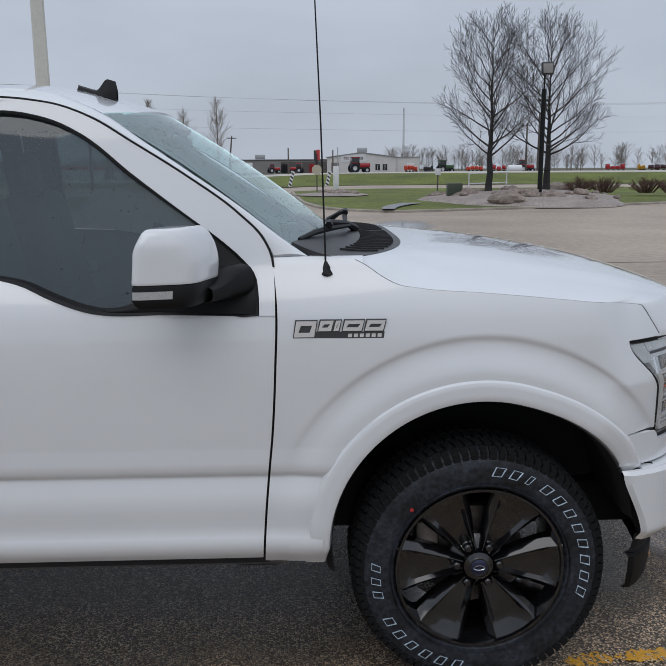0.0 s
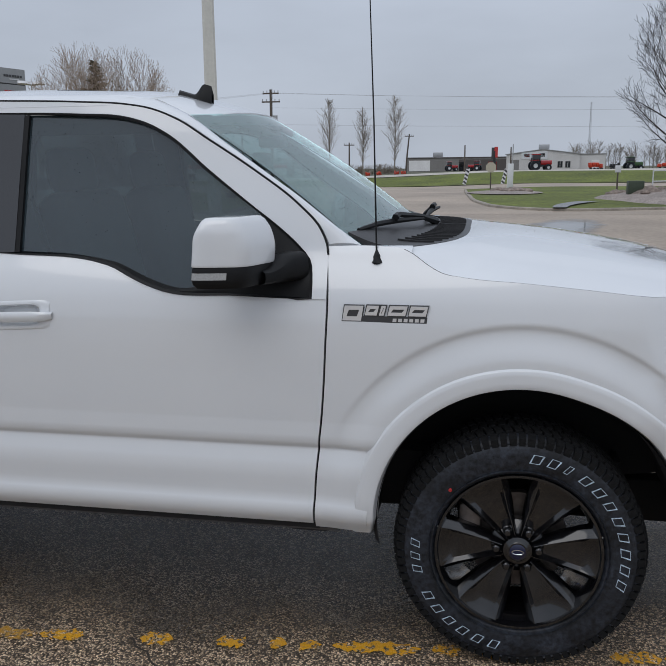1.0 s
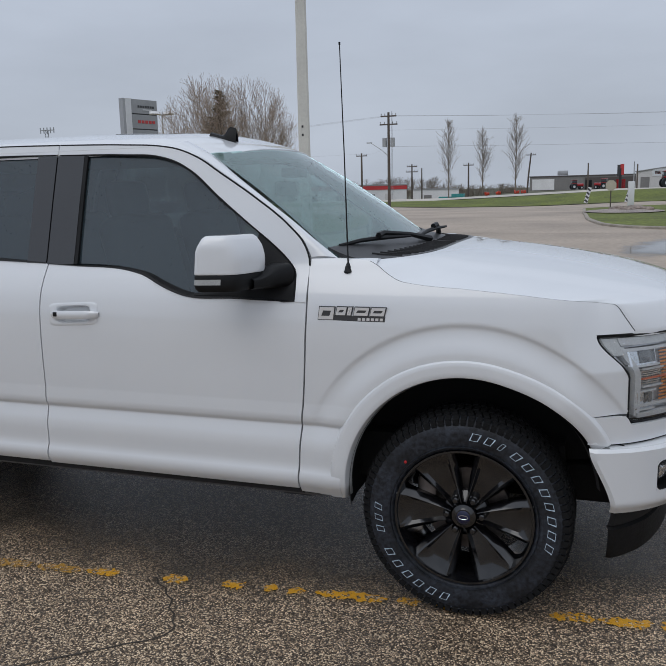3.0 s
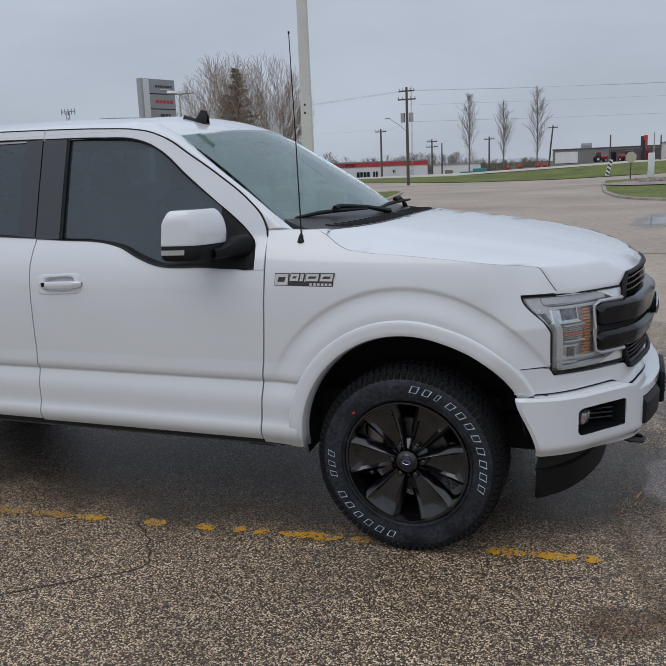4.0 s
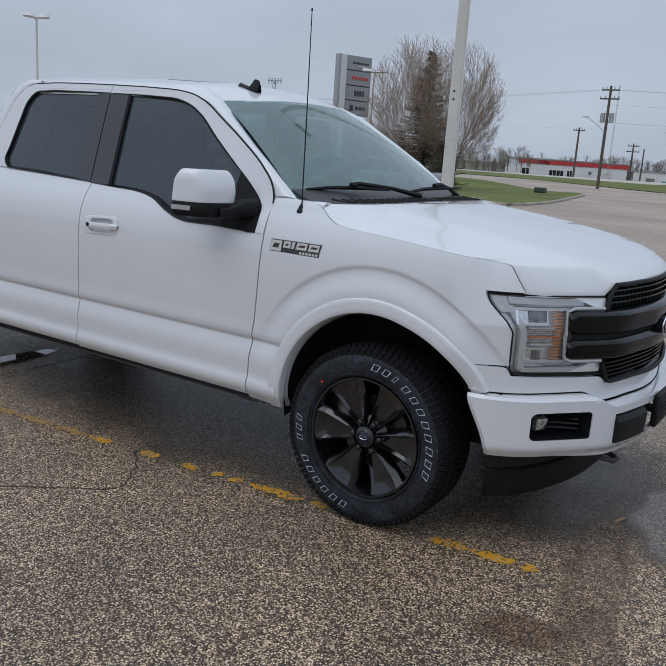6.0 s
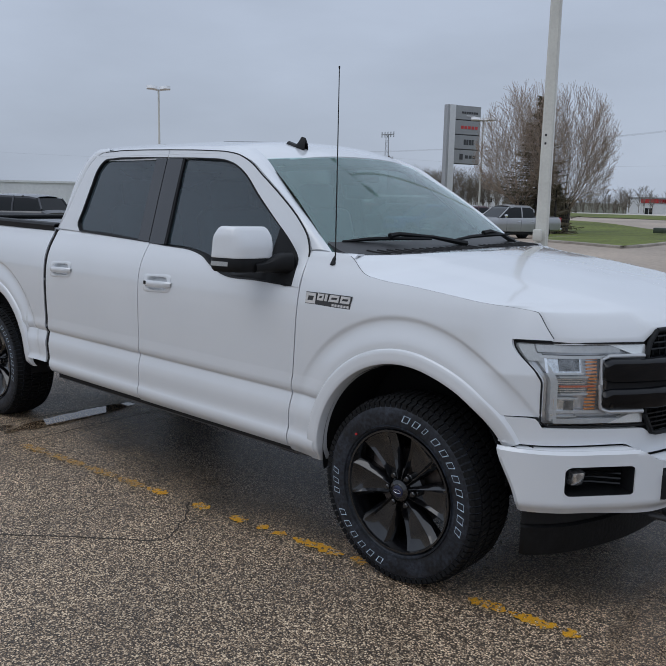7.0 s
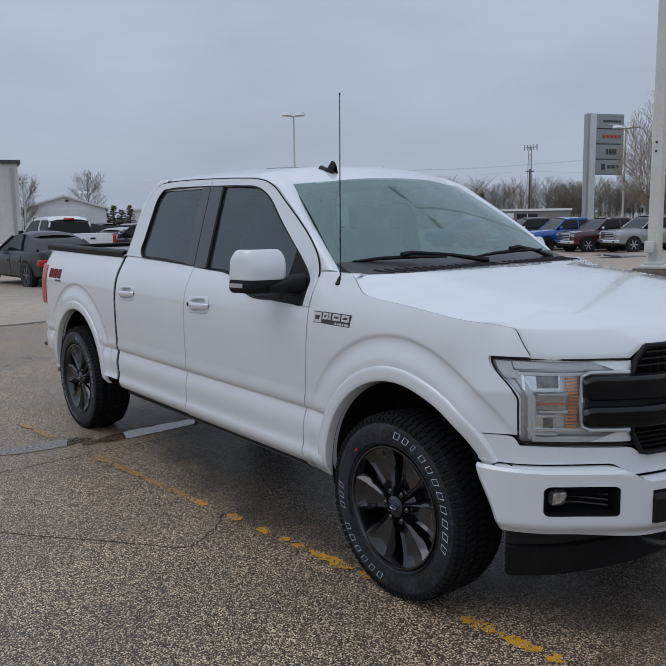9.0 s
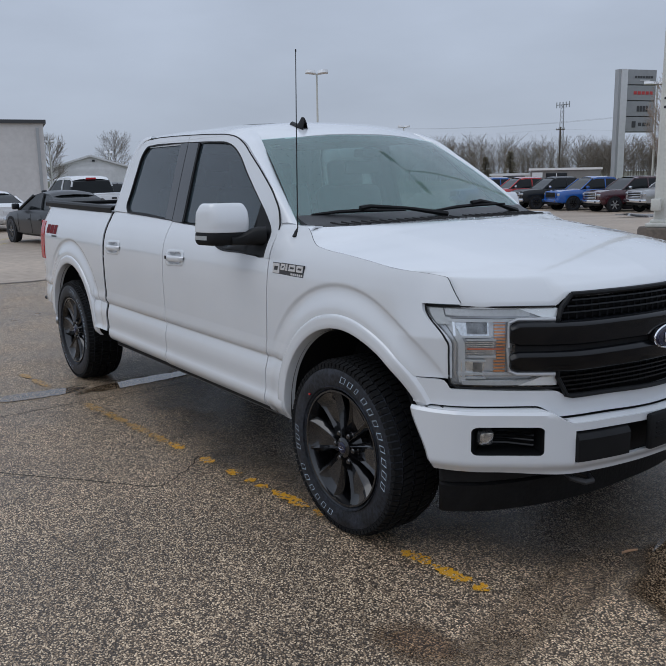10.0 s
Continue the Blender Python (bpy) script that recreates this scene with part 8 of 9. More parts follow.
def build_machines():
    tractor((14.6, 214, 0.45), radians(10), M_CARRED, "large red tractor before the store", 1.55)
    tractor((-2.0, 224, 0.45), radians(160), M_CARRED, "red tractor before the shed", 1.0)
    tractor((-8.5, 226, 0.45), radians(20), M_CARRED, "red tractor before the shed", 0.95)
    tractor((36.3, 206, 0.4), radians(15), M_GREEN, "green tractor among implements", 1.2)
    tractor((57.0, 205, 0.4), radians(15), M_CARRED, "red tractor among implements", 1.2)
    implement((27.6, 207, 0.4), 0.2, M_ORANGE, "orange round baler on the grass", 1, 3.6)
    implement((32.0, 206, 0.4), 0.1, M_DARKSTEEL, "dark grey field implement", 2, 2.6)
    implement((43.8, 205, 0.4), 0.1, M_ORANGE, "orange field implement on the yard", 3, 4.5)
    implement((50.5, 204, 0.4), -0.1, M_CARRED, "red field implement on the yard", 4, 5.0)
    implement((77, 196, 0.4), 0.0, M_CARRED, "red folded field implement", 5, 5.0)
    implement((87, 193, 0.4), 0.0, M_MAROON, "dark red harvester on the yard", 6, 6.0)
    implement((83, 194.5, 0.4), 0.0, M_YELLOW, "yellow harvester cab on the yard", 7, 1.8)
    for k, x in enumerate((-17.5, -19.0, -23.0, -25.5)):
        implement((x * 0.6, 106, ground_z(x * 0.6, 106)), 0.3 * k, M_ORANGE, "small orange mowing machine", 20 + k, 1.7, 0.4)
    ob = empty("white_tank", "white plastic liquid tank on a cradle", "tank")
    bm = bmesh.new()
    tube(bm, [(-1.35, 0, 0.85), (-1.2, 0, 0.85), (1.2, 0, 0.85), (1.35, 0, 0.85)], [0.45, 0.75, 0.75, 0.45], 16)
    part("shell", bm, M_SIGNWHITE, ob)
    part("cradle", box(bmesh.new(), (0, 0, 0.15), (2.4, 1.2, 0.3)), M_DARKSTEEL, ob)
    ob.matrix_world = Matrix.Translation((37.6, 141.8, 0.55))


# ---- parked vehicles ----
def car(name, kind, label, paint, at, heading, category="car", group="parked vehicles", rear_view=False):
    """A parked vehicle from stations along its length: lower body, glasshouse, roof, pillars, wheels, lamps."""
    ob = empty(name, label, category, group)
    if kind == "pickup":
        L, W, base, wr = 5.8, 1.0, 3.6, 0.40
        st = [(2.9, 0.55, 0.98, 0.86), (2.84, 0.42, 1.10, 0.95), (2.5, 0.40, 1.17, 0.99), (1.5, 0.40, 1.22, 1.0), (1.2, 0.40, 1.23, 1.0), (-0.9, 0.38, 1.24, 1.0), (-1.0, 0.42, 1.26, 1.0), (-2.75, 0.48, 1.28, 1.0), (-2.9, 0.52, 1.26, 0.96)]
        cab = [(1.5, 1.22, 0.92, 1.22), (0.72, 1.22, 0.91, 1.84), (0.35, 1.23, 0.90, 1.92), (-0.75, 1.25, 0.90, 1.91), (-0.98, 1.26, 0.89, 1.75), (-1.03, 1.26, 0.89, 1.26)]
        front_axle, glassroof = 1.98, (0.62, -0.92)
    elif kind == "suv":
        L, W, base, wr = 4.7, 0.93, 2.75, 0.36
        st = [(2.35, 0.5, 0.75, 0.72), (2.25, 0.34, 0.95, 0.85), (1.8, 0.3, 1.03, 0.92), (1.0, 0.3, 1.08, 0.93), (-1.9, 0.3, 1.12, 0.93), (-2.2, 0.36, 1.12, 0.9), (-2.35, 0.45, 1.02, 0.8)]
        cab = [(1.05, 1.07, 0.84, 1.07), (0.3, 1.08, 0.8, 1.62), (-0.1, 1.09, 0.78, 1.68), (-1.5, 1.11, 0.77, 1.66), (-1.95, 1.12, 0.77, 1.58), (-2.2, 1.12, 0.8, 1.12)]
        front_axle, glassroof = 1.45, (0.2, -1.85)
    else:
        L, W, base, wr = 4.8, 0.92, 2.8, 0.34
        st = [(2.4, 0.45, 0.6, 0.66), (2.3, 0.28, 0.76, 0.82), (1.8, 0.22, 0.86, 0.9), (0.9, 0.22, 0.94, 0.92), (-1.5, 0.22, 0.98, 0.92), (-2.2, 0.28, 0.98, 0.86), (-2.4, 0.42, 0.86, 0.74)]
        cab = [(1.0, 0.93, 0.82, 0.93), (0.2, 0.95, 0.74, 1.36), (-0.3, 0.96, 0.72, 1.44), (-0.9, 0.97, 0.72, 1.41), (-1.4, 0.98, 0.74, 1.24), (-1.9, 0.98, 0.78, 0.98)]
        front_axle, glassroof = 1.5, (0.1, -1.1)
    def full(stn, n=5):
        p = np.array(stn)
        return np.array([[np.interp(u, np.linspace(0, 1, len(p)), p[:, k]) for k in range(4)] for u in np.linspace(0, 1, (len(p) - 1) * n + 1)])
    rows = []
    for x, zb, zt, hw in full(st, 4):
        m = zb + (zt - zb) * 0.55
        half = [(hw * 0.80, zb), (hw * 0.97, zb + 0.08), (hw, m), (hw * 0.985, zt - 0.10), (hw * 0.92, zt - 0.01), (hw * 0.6, zt + 0.03), (0, zt + 0.04)]
        rows.append([(x, y, z) for y, z in half] + [(x, -y, z) for y, z in reversed(half[:-1])])
    bm = sheet(rows, wrap=True)
    caps = [rows[0], rows[-1]]
    for r in caps:
        bm.faces.new([bm.verts.new(p) for p in r])
    part("body", bm, paint, ob)
    rows = []
    for x, zb, hb, zt in full(cab, 4):
        k = (zt - zb)
        half = [(hb, zb), (hb - 0.10 * k, zb + k * 0.5), (hb - 0.26 * k, zb + k * 0.97), (0, zt)]
        rows.append([(x, y, z) for y, z in half] + [(x, -y, z) for y, z in reversed(half[:-1])])
    part("glasshouse", sheet(rows), M_CARPANE, ob)
    rf = [r for r in full(cab, 4) if glassroof[1] - 0.05 <= r[0] <= glassroof[0] + 0.05]
    rows = []
    for x, zb, hb, zt in rf:
        k = zt - zb
        h = hb - 0.24 * k
        rows.append([(x, y, z) for y, z in ((h + 0.015, zt - 0.10), (h, zt - 0.02), (h * 0.6, zt + 0.035), (0, zt + 0.05), (-h * 0.6, zt + 0.035), (-h, zt - 0.02), (-h - 0.015, zt - 0.10))])
    part("roof", sheet(rows), paint, ob)
    c = np.array(cab)
    def gh(x, v):
        zb, hb, zt = (np.interp(-x, -c[:, 0], c[:, k]) for k in (1, 2, 3))
        k = zt - zb
        y = hb - 0.10 * k * min(v * 2, 1) - 0.16 * k * max(v * 2 - 1, 0)
        return y + 0.012, zb + k * v * 0.97
    marks = [(c[0][0] - 0.02, c[1][0])] + [((c[1][0] + c[-2][0]) / 2,) * 2] + [(c[-1][0] + 0.03, c[-2][0])]
    if kind == "suv":
        marks.append((-1.25, -1.2))
    for s in (-1, 1):
        for x0, x1 in marks:
            bm = bmesh.new()
            pts = []
            for v in np.linspace(0, 1, 9):
                x = x0 + (x1 - x0) * v
                y, z = gh(x, v if x0 == x1 else 1.0)
                pts.append((x, s * y, z))
            tube(bm, pts, 0.036, 6)
            part("pillar", bm, paint, ob)
    for x in (front_axle, front_axle - base):
        for s in (-1, 1):
            y0 = s * (W - 0.005)
            bm = lathe(bmesh.new(), [(0.0, -0.004), (wr * 1.18, -0.004), (wr * 1.2, 0.02), (wr * 1.2, 0.1)], 28)
            bmesh.ops.transform(bm, matrix=Matrix.Translation((x, y0, wr * 1.02)) @ (Matrix() if s < 0 else Matrix.Rotation(math.pi, 4, "Z")), verts=bm.verts)
            part("wheel_arch", bm, M_WELL, ob)
            bm = lathe(bmesh.new(), [(wr * 0.62, 0.02), (wr * 0.68, 0.0), (wr * 0.94, -0.005), (wr, 0.03), (wr, 0.22), (wr * 0.6, 0.22)], 28)
            mt = Matrix.Translation((x, y0 + s * 0.015, wr)) @ (Matrix() if s < 0 else Matrix.Rotation(math.pi, 4, "Z"))
            bmesh.ops.transform(bm, matrix=mt, verts=bm.verts)
            w = part("wheel", bm, M_RUBBER, ob)
            bm = lathe(bmesh.new(), [(wr * 0.64, 0.012), (wr * 0.58, 0.05), (wr * 0.2, 0.05)], 28)
            for k in range(6):
                a = k * math.pi / 3
                t = bmesh.new()
                box(t, (wr * 0.34, 0.022, 0), (wr * 0.62, 0.03, wr * 0.17), 0.01)
                add_bm(bm, t, Matrix.Rotation(a, 4, "Y"))
            bmesh.ops.transform(bm, matrix=mt, verts=bm.verts)
            part("rim", bm, M_RIM if paint in (M_BLUE, M_CHARCOAL) else M_STEEL, w)
    xf, xb = st[0][0], st[-1][0]
    zt = st[1][2]
    for s in (-1, 1):
        part("headlamp", box(bmesh.new(), (xf - 0.09, s * W * 0.74, zt - 0.16), (0.2, W * 0.36, 0.15), 0.03), M_REFLECTOR, ob)
        part("tail_lamp", box(bmesh.new(), (xb + 0.06, s * W * 0.86, st[-1][2] - 0.17), (0.16, W * 0.2 if kind == "pickup" else W * 0.42, 0.34 if kind == "pickup" else 0.17), 0.03), M_RED, ob)
        xm = c[0][0] - 0.35
        bm = box(bmesh.new(), (xm, s * (W + 0.10), c[0][1] + 0.12), (0.14, 0.2, 0.17), 0.04)
        part("door_mirror", bm, M_CHARCOAL if rear_view else (M_CHROME if kind == "pickup" and paint is not M_BLUE else paint), ob)
    if kind == "pickup":
        g = part("grille", box(bmesh.new(), (xf - 0.015, 0, 0.90), (0.14, W * 1.18, 0.34), 0.05), M_BLACK, ob)
        for z in (0.80, 0.90, 1.0):
            part("grille_bar", box(bmesh.new(), (xf + 0.06, 0, z), (0.03, W * 1.15, 0.035), 0.01), M_CHROME if paint not in (M_BLUE,) else M_BLACK, g)
        part("front_bumper", box(bmesh.new(), (xf - 0.02, 0, 0.58), (0.28, W * 1.86, 0.2), 0.06), M_CHROME if paint not in (M_BLUE, M_CARRED) else paint, ob)
        fr = M_CHROME if paint not in (M_BLUE, M_CARRED) else paint
        for z in (0.735, 1.065):
            part("grille_frame", box(bmesh.new(), (xf + 0.05, 0, z), (0.06, W * 1.24, 0.035), 0.012), fr, g)
        for s in (-1, 1):
            part("grille_frame", box(bmesh.new(), (xf + 0.045, s * W * 0.61, 0.90), (0.06, 0.04, 0.34), 0.012), fr, g)
            part("fog_lamp", box(bmesh.new(), (xf + 0.115, s * W * 0.66, 0.57), (0.02, 0.16, 0.09), 0.01), M_DARKSTEEL, ob)
        part("lower_valance", box(bmesh.new(), (xf - 0.1, 0, 0.42), (0.2, W * 1.7, 0.14), 0.04), M_BLACK, ob)
        part("bed_well", box(bmesh.new(), (-1.95, 0, 1.275), (1.6, W * 1.55, 0.05)), M_WELL, ob)
        part("tailgate", box(bmesh.new(), (xb - 0.012, 0, 0.98), (0.05, W * 1.6, 0.5), 0.015), paint, ob)
        part("tailgate_handle", box(bmesh.new(), (xb - 0.045, 0, 1.12), (0.03, 0.2, 0.06), 0.01), M_BLACK, ob)
        part("rear_bumper", box(bmesh.new(), (xb - 0.02, 0, 0.58), (0.2, W * 1.85, 0.18), 0.04), M_CHROME, ob)
        part("high_brake_lamp", box(bmesh.new(), (-0.93, 0, 1.85), (0.06, 0.4, 0.07), 0.01), M_RED, ob)
    else:
        part("grille", box(bmesh.new(), (xf - 0.04, 0, 0.58), (0.1, W * 0.9, 0.16), 0.03), M_BLACK, ob)
        part("rear_bumper", box(bmesh.new(), (xb + 0.05, 0, 0.48), (0.2, W * 1.6, 0.16), 0.06), paint, ob)
        part("plate", box(bmesh.new(), (xb - 0.012, 0, 0.72), (0.03, 0.32, 0.14), 0.005), M_SIGNWHITE, ob)
    hi = st[2][2]
    q = np.array(st)
    def skin(x, z):
        zb, zt2, hw = (np.interp(-x, -q[:, 0], q[:, k]) for k in (1, 2, 3))
        return np.interp(z, [zb, zb + 0.08, zb + (zt2 - zb) * 0.55, zt2 - 0.10, zt2 - 0.01], [hw * 0.80, hw * 0.97, hw, hw * 0.985, hw * 0.92])
    for s in (-1, 1):
        for xd in ((0.98, -0.02, -0.98) if kind == "pickup" else (0.85, -0.2, -1.0)):
            part("door_seam", tube(bmesh.new(), [(xd, s * (skin(xd, z) + 0.001), z) for z in np.linspace(st[2][1] + 0.10, hi - 0.02, 8)], 0.006, 4), M_WELL, ob)
        for xd in ((0.15, -0.82) if kind == "pickup" else (0.0, -0.85)):
            part("door_handle", box(bmesh.new(), (xd, s * (skin(xd, hi - 0.15) + 0.012), hi - 0.15), (0.2, 0.03, 0.035), 0.01), M_CHROME if kind == "pickup" else paint, ob)
    part("sill", box(bmesh.new(), (front_axle - base / 2, 0, 0.34), (base - 0.9, W * 1.8, 0.12), 0.03), M_BLACK, ob)
    x, y = at
    ob.matrix_world = Matrix.Translation((x, y, ground_z(x, y))) @ Matrix.Rotation(heading, 4, "Z")
    return ob


def build_cars():
    h = radians(247)
    for k, (paint, word) in enumerate(((M_SILVER, "silver"), (M_MAROON, "maroon"), (M_BLUE, "bright blue"), (M_CHARCOAL, "charcoal"), (M_CARRED, "red"), (M_BLUE, "blue"))):
        nx, ny = -22.8 - 3.0 * k, 35.2 + 0.27 * k
        car("parked_pickup", "pickup", f"{word} pickup truck parked in the dealer row", paint, (nx - 2.9 * math.cos(h), ny - 2.9 * math.sin(h)), h, "pickup truck", "row of parked pickups")
    car("sedan", "sedan", "black sedan with red tail lamps parked on concrete", M_CHARCOAL, (-20.65, 4.17), radians(184))
    car("sedan", "sedan", "white sedan parked beyond the black one", M_WHITECAR, (-30.0, 4.2), radians(186))
    car("parked_pickup", "pickup", "white pickup truck seen from its tailgate", M_WHITECAR, (-29.4, 7.8), radians(184), "pickup truck", "parked vehicles", True)
    car("suv", "suv", "dark grey sport utility car on the lot", M_GREYCAR, (-27.9, 11.0), radians(203))
    car("suv", "suv", "black sport utility car far across the lot", M_CHARCOAL, (-43.5, 14.3), radians(200))
    car("suv", "suv", "dark sport utility car with silver roof rails", M_GREYCAR, (-45.0, 17.4), radians(200))
    car("sedan", "sedan", "grey sedan far across the lot", M_SILVER, (-36.0, 13.4), radians(120))


M_TWIGDARK = mat("dark_twigs", (0.055, 0.05, 0.05), 0.9, grain=0.3, scale=20)
M_WHITECAR = mat("white_car_paint", (0.72, 0.73, 0.74), 0.28, coat=1.0, stain=0.04)


# ---- vegetation ----
def build_trees():
    crowned_tree("shade_tree", (8.68, 36.6, 0.1), 8.25, 2.5, "leafless dark shade tree on a gravel mound", 11, 0.195, M_BARKDARK, M_TWIGDARK, 0.005, n=32)
    crowned_tree("shade_tree", (12.15, 38.6, 0.15), 8.4, 2.6, "leafless dark shade tree on a gravel mound", 23, 0.21, M_BARKDARK, M_TWIGDARK, 0.005, n=32)
    for k, (x, y) in enumerate(((15.2, 42.1), (16.4, 41.7), (18.5, 40.9), (19.7, 40.4))):
        bush((x, y, 0.3), 1.0, k)
    poplar((-23.9, 123.6, 0.4), 11.6, 1)
    poplar((-18.7, 124.5, 0.4), 10.3, 2)
    poplar((-13.7, 125.1, 0.4), 12.0, 3)
    clump((-26.3, 47.3, -0.5), 10.3, 3.5, "many-stemmed bare budding tree on the lawn", 5, 32, M_BARK, M_TWIG, 0.0074, "budding clump trees")
    clump((-23.75, 48.9, -0.5), 10.1, 3.5, "many-stemmed bare budding tree on the lawn", 6, 32, M_BARK, M_TWIG, 0.0074, "budding clump trees")
    spruce((-25.6, 48.2, -0.5), 9.2, 3.3, 3)
    spruce((-23.5, 47.0, -0.5), 3.2, 1.6, 4)
    spruce((-70.8, 78.8, 0.3), 3.9, 1.3, 8, label="small dark spruce at the lot edge")
    spruce((-73.5, 77.0, 0.3), 3.3, 1.2, 9, label="small dark spruce at the lot edge")
    for k, (x, y, z, hgt) in enumerate(((-105.0, 38.0, 0.3, 7.2), (-78.9, 21.5, 0.3, 5.2), (-121, 30, 0.2, 8.0), (-130, 12, 0.2, 7.5))):
        crowned_tree("lot_tree", (x, y, z), hgt, hgt * 0.34, "bare round-crowned tree beyond the lot", 40 + k, 0.16, M_BARK, M_FARTWIG, 0.012, 2, 26, 0.2, "bare trees beyond the lot")
    for k in range(4):
        spruce((-95 + 0.4 * k, 36.3 + 0.9 * k, 0.3), 2.4 + 0.5 * (k % 2), 1.2, 60 + k, label="dark spruce beside the barn")
    # far woods as one mass of bare crowns
    rng = np.random.default_rng(77)
    segs = []
    def wood(x0, y0, x1, y1, n, h0, h1, z=0.2, thin=0.03):
        for _ in range(n):
            t = rng.uniform()
            x, y = x0 + (x1 - x0) * t + rng.normal(0, 4), y0 + (y1 - y0) * t + rng.normal(0, 5)
            h = rng.uniform(h0, h1)
            segs.append((x, y, z - 0.5, x + rng.normal(0, 0.35), y, z + h * 0.85, thin * 1.8, thin * 0.4))
            for _ in range(34):
                v = rng.uniform(0.08, 0.85)
                a = rng.uniform(0, 6.28)
                ln = h * rng.uniform(0.12, 0.3) * (0.35 + math.sin(math.pi * min(v + 0.15, 1.0)))
                o = rng.uniform(0.4, 1.3)
                p = np.array([x, y, z + h * v * 0.9])
                d = np.array([math.cos(a) * o, math.sin(a) * o, 1.0]) * ln
                segs.append((*p, *(p + d), thin * 0.7, thin * 0.35))
                e = p + d * rng.uniform(0.3, 0.8)
                b = a + rng.normal(0, 0.9)
                segs.append((*e, *(e + np.array([math.cos(b) * 0.5, math.sin(b) * 0.5, 0.75]) * ln * 0.6), thin * 0.45, thin * 0.3))
    wood(-125, 85, -75, 135, 250, 4.5, 8.2)
    wood(-112, 92, -96, 112, 60, 7.0, 9.6)
    wood(-90, 118, -78, 134, 60, 6.0, 9.2)
    wood(20, 330, 160, 270, 110, 7, 13, 0.2, 0.06)
    wood(-90, 300, -25, 300, 150, 4, 7, -2.8, 0.05)
    wood(-25, 350, 20, 350, 50, 4, 6.5, 0.2, 0.05)
    wood(-190, 260, -70, 360, 110, 6, 10, -1.0, 0.06)
    wood(-150, 238, -88, 268, 150, 4.0, 6.5, -2.2, 0.05)
    wood(-110, 180, -60, 160, 30, 3, 6, 0.2, 0.04)
    ob = bars_mesh("far_woods", segs, M_FARTWIG, None, 3)
    tagged(ob, "grey band of bare woods along the horizon", "woods", kind="stuff")


# ---- marks on the asphalt ----
def patch(name, cx, cy, rx, ry, turn, material, label, category, z=0.009, seed=0, rough=0.25, kind="structure"):
    bm = bmesh.new()
    n = 72
    rim = []
    for k in range(n):
        a = 2 * math.pi * k / n
        f = 1 + rough * noise.noise(Vector((math.cos(a) * 1.4 + seed * 3.7, math.sin(a) * 1.4, seed))) + rough * 0.5 * noise.noise(Vector((math.cos(a) * 5, math.sin(a) * 5 + seed, 2)))
        x, y = rx * f * math.cos(a), ry * f * math.sin(a)
        rim.append(bm.verts.new((x, y, 0)))
    bm.faces.new(rim)
    ob = finish(name, bm, material, smooth=False)
    ob.matrix_world = Matrix.Translation((cx, cy, z)) @ Matrix.Rotation(turn, 4, "Z")
    return tagged(ob, label, category, kind=kind)


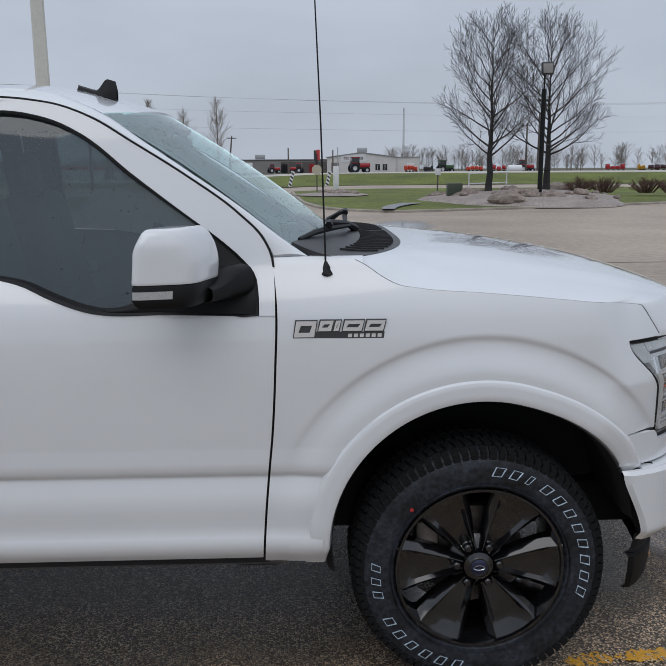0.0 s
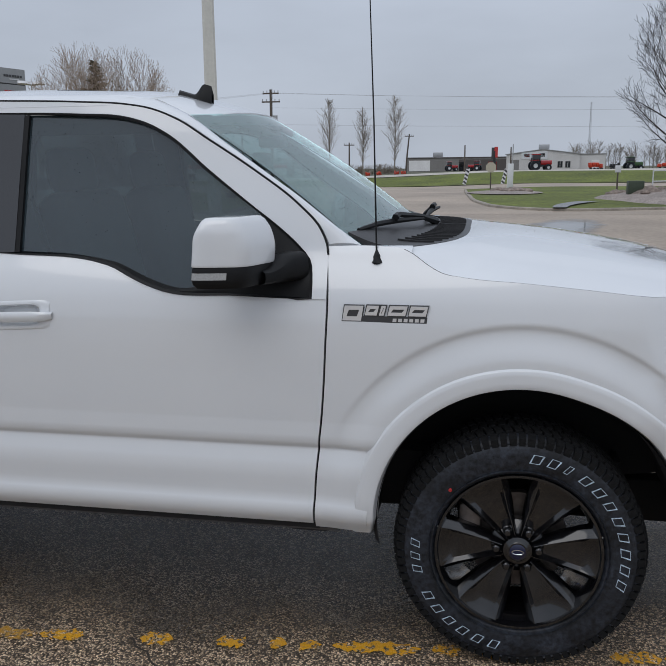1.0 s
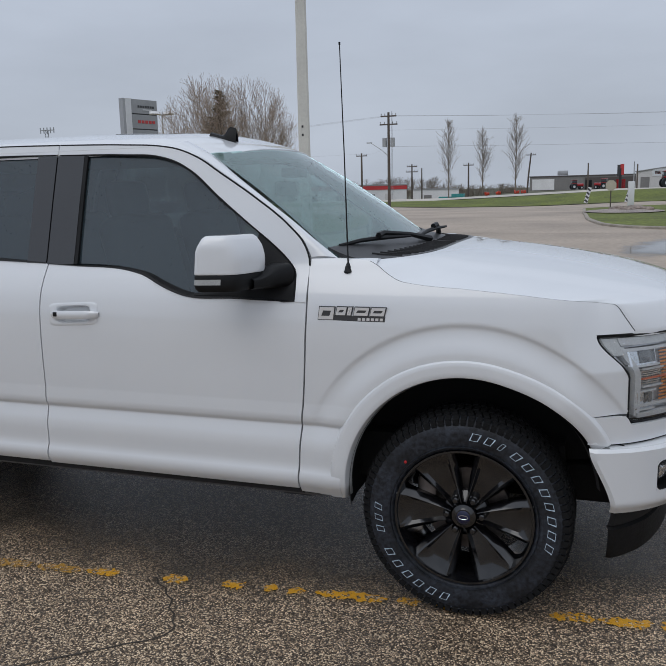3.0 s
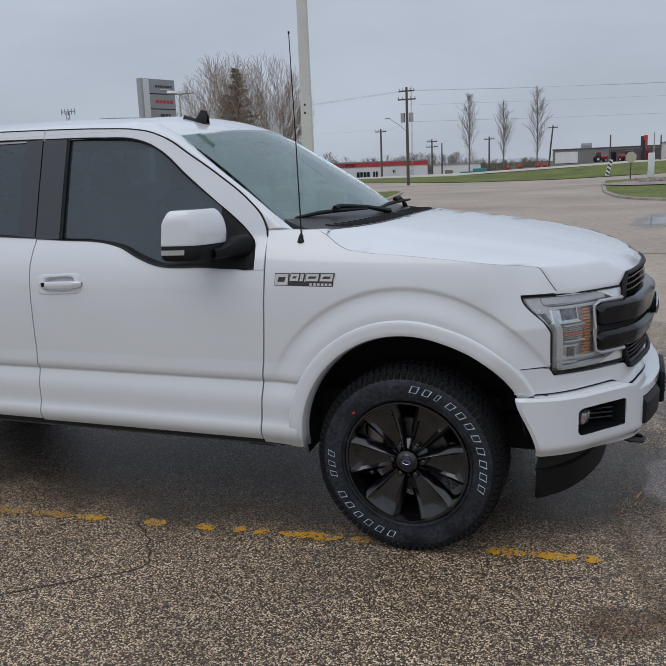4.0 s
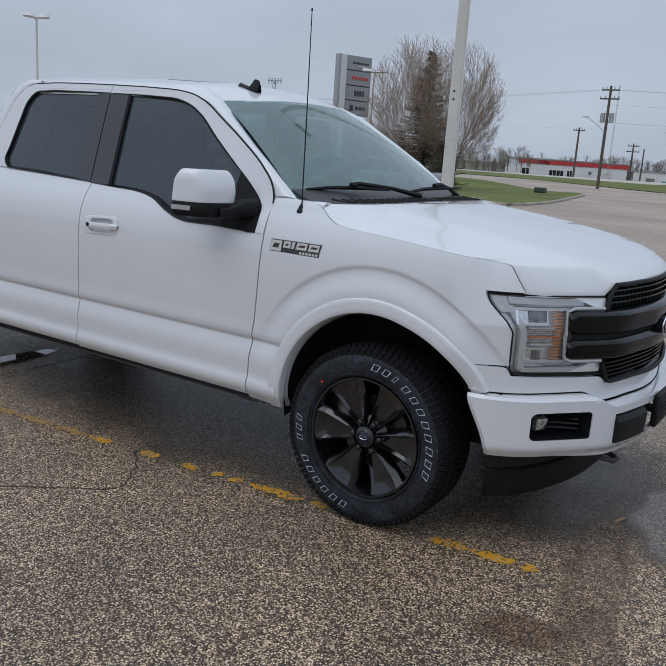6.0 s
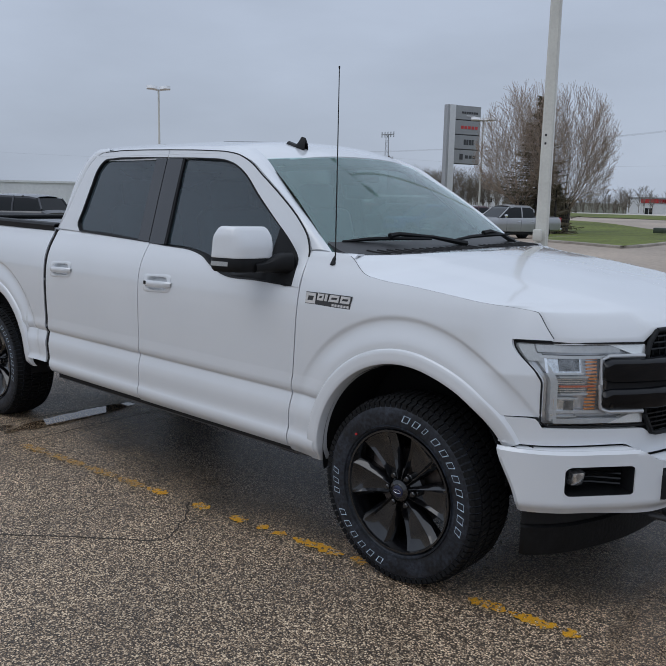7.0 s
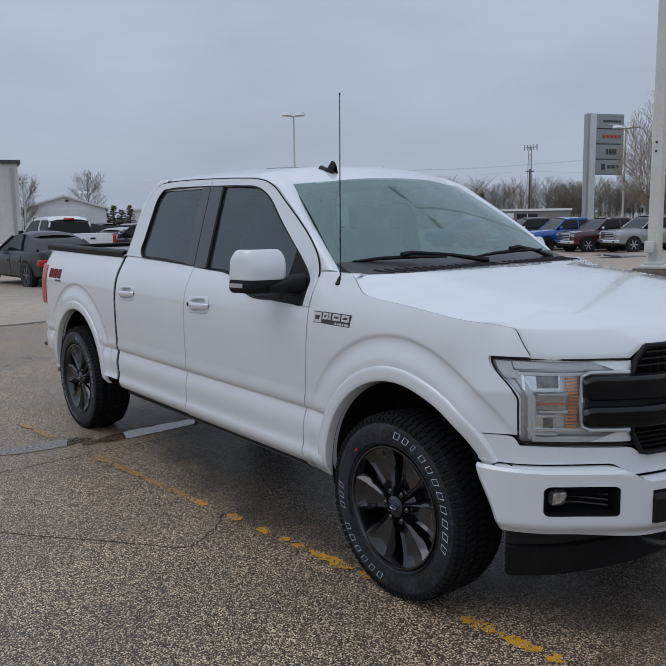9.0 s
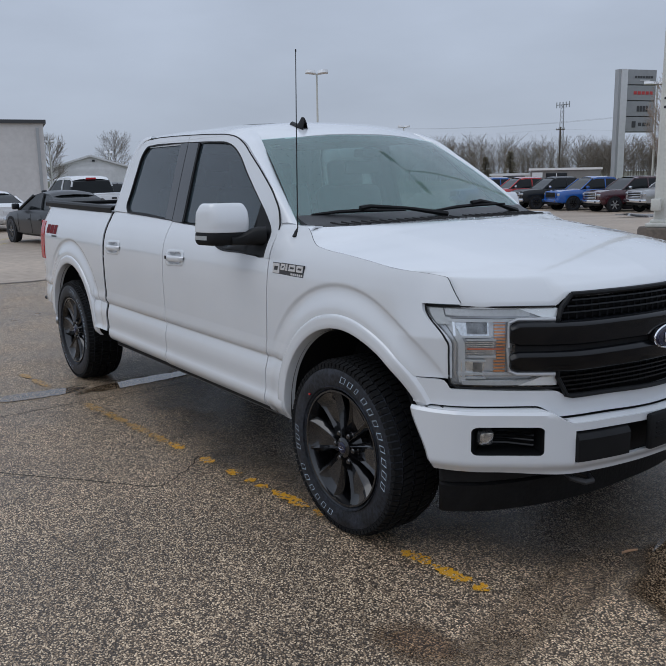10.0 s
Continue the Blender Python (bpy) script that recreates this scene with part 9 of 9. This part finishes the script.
def build_marks():
    # worn stall line: patches of yellow left on the stones
    line = lambda x: -0.925 + 0.097 * x
    stall = empty("stall_line", "worn broken yellow parking stall line on asphalt", "road marking", kind="structure")
    rng = np.random.default_rng(3)
    spans = [(-2.86, -2.59), (-2.58, -2.21), (-2.2, -1.91), (-1.9, -1.66), (-1.65, -1.49), (-1.29, -1.17), (-1.02, -0.91), (-0.83, -0.77), (-0.72, -0.65), (-0.61, -0.31), (-0.27, -0.17), (-0.12, 0.1), (0.32, 0.49), (0.50, 0.70), (0.72, 0.79), (-4.1, -3.9), (-3.85, -3.5)]
    for x0, x1 in spans:
        bm = bmesh.new()
        n = max(5, int((x1 - x0) / 0.012))
        top, low = [], []
        for k in range(n + 1):
            u = k / n
            x = x0 + (x1 - x0) * u
            w = 0.036 * (1 - abs(2 * u - 1) ** 6) + 0.004
            top.append((x + rng.normal(0, 0.003), line(x) + w * rng.uniform(0.45, 1.1), 0.0085))
            low.append((x + rng.normal(0, 0.003), line(x) - w * rng.uniform(0.45, 1.1), 0.0085))
        sheet([top, low], bm=bm)
        part("paint_patch", bm, M_YELLOWDULL if x1 < -1.6 else M_YELLOWWORN, stall, smooth=False)
    # stall lines on the concrete at the rear
    for k in range(4):
        x0, y0 = -15.5 - 3.2 * k, 0.5 + 1.2 * k
        b2 = sheet([[(x0 + 5.0 * u, y0 - 3.2 * u, ground_z(x0 + 5 * u, y0 - 3.2 * u) + 0.006), (x0 + 5.0 * u + 0.06, y0 - 3.2 * u + 0.1, ground_z(x0 + 5 * u, y0 - 3.2 * u) + 0.006)] for u in np.linspace(0, 1, 12)])
        tagged(finish("stall_line", b2, M_PALEYELLOW, smooth=False), "faded pale yellow stall line on concrete", "road marking", kind="structure")
    # water standing in the joint by the rear wheel
    patch("puddle", -3.33, -1.42, 0.125, 0.44, radians(-6), M_JOINTWATER, "shallow puddle reflecting the sky", "puddle", 0.0085, 1, 0.04)
    patch("puddle", -3.22, -0.62, 0.115, 0.66, radians(4), M_JOINTWATER, "shallow puddle running under the truck", "puddle", 0.0085, 2, 0.04)
    # rain-wet ground round the truck, with the shade beneath it painted into the colour
    patch("wet_patch", -1.0, 0.15, 2.95, 1.38, radians(3), M_SOFTWETSHADE, "rain-wet asphalt with painted shade under the truck", "wet patch", 0.0056, 4, 0.04)
    patch("wet_patch", 3.1, 1.3, 2.2, 3.2, radians(-6), M_SHEEN, "smooth rain-wet lane before the truck", "wet patch", 0.0058, 14, 0.04)
    patch("puddle", 1.47, 0.22, 0.62, 0.86, radians(-14), M_SOFTFILM, "shallow puddle ahead of the bumper", "puddle", 0.0068, 3, 0.04)
    patch("puddle", 2.4, 2.2, 1.75, 2.3, radians(-8), M_SOFTFILM, "broad shallow puddle before the truck", "puddle", 0.0066, 13, 0.04)
    patch("wet_patch", 0.97, -0.65, 0.17, 0.75, radians(9), M_DAMP, "narrow wet dark streak in the asphalt", "wet patch", 0.0063, 9, 0.04)
    patch("wet_patch", 1.12, -1.3, 0.14, 0.68, radians(12), M_DAMP, "narrow wet dark streak in the asphalt", "wet patch", 0.0062, 10, 0.04)
    patch("oil_stain", 0.89, -1.30, 0.22, 0.15, 0.3, M_SOFTOIL, "brown oil stain on the asphalt", "stain", 0.0064, 6, 0.04)
    patch("puddle", 2.0, 18.9, 1.3, 4.4, radians(-12), M_SOFTWATER, "broad shallow puddle on the concrete lot", "puddle", 0.012, 7, 0.04)
    patch("puddle", -14.4, 24.0, 2.4, 0.7, radians(-25), M_WATER, "puddle before the lawn", "puddle", ground_z(-14.4, 24.0) + 0.012, 8, 0.4)
    # a broken stick lying by the bumper
    bm = tube(bmesh.new(), [(0.919, -0.174, 0.014), (0.930, -0.137, 0.017), (0.942, -0.099, 0.014)], [0.005, 0.006, 0.004], 7)
    tagged(finish("stick", bm, M_STICK), "short broken pale stick on the asphalt", "stick")
    # cracks
    for pts in (((-1.95, -2.18), (-1.85, -2.11), (-1.59, -1.905), (-1.41, -1.75), (-1.2, -1.58), (-1.04, -1.43), (-1.12, -1.25), (-1.32, -1.05)), ((-2.9, -2.3), (-2.9, -1.82), (-2.915, -1.4), (-2.93, -0.92), (-2.944, -0.29), (-3.0, 0.5)), ((-3.45, -2.2), (-3.4, -1.7), (-3.4, -1.2), (-3.38, -0.75), (-3.3, -0.1))):
        c = crv(pts, 60)
        rows = []
        for k, p in enumerate(c):
            w = 0.0035 + 0.004 * abs(noise.noise(Vector((p[0] * 9, p[1] * 9, 0))))
            j = 0.02 * noise.noise(Vector((p[0] * 14, p[1] * 14, 3)))
            q = c[min(k + 1, len(c) - 1)] - c[max(k - 1, 0)]
            q = q / math.hypot(*q)
            rows.append([(p[0] - q[1] * w + j, p[1] + q[0] * w + j, 0.0062), (p[0] + q[1] * w + j, p[1] - q[0] * w + j, 0.0062)])
        tagged(finish("crack", sheet(rows), M_CRACK, smooth=False), "thin dark crack in the asphalt", "crack", kind="structure")
    # joints of the concrete lot
    for k in range(2):
        y = 10.5 + 14.5 * k
        rows = [[(x, y + s, ground_z(x, y) + 0.006) for s in (-0.02, 0.02)] for x in np.arange(-40, 50.1, 3)]
        tagged(finish("pavement_joint", sheet(rows), M_JOINT, smooth=False), "dark joint between concrete slabs", "joint", kind="structure")
    rows = [[(-10.62 + 0.05 * math.sin(y * 3), y, 0.009), (-10.48 + 0.04 * math.sin(y * 4), y, 0.009)] for y in np.arange(-14, 4.5, 0.5)]
    tagged(finish("pavement_joint", sheet(rows), M_JOINT, smooth=False), "brown cracked edge between asphalt and concrete", "joint", kind="structure")


build_islands()
build_poles()
build_buildings()
build_machines()
build_cars()
build_trees()
build_marks()
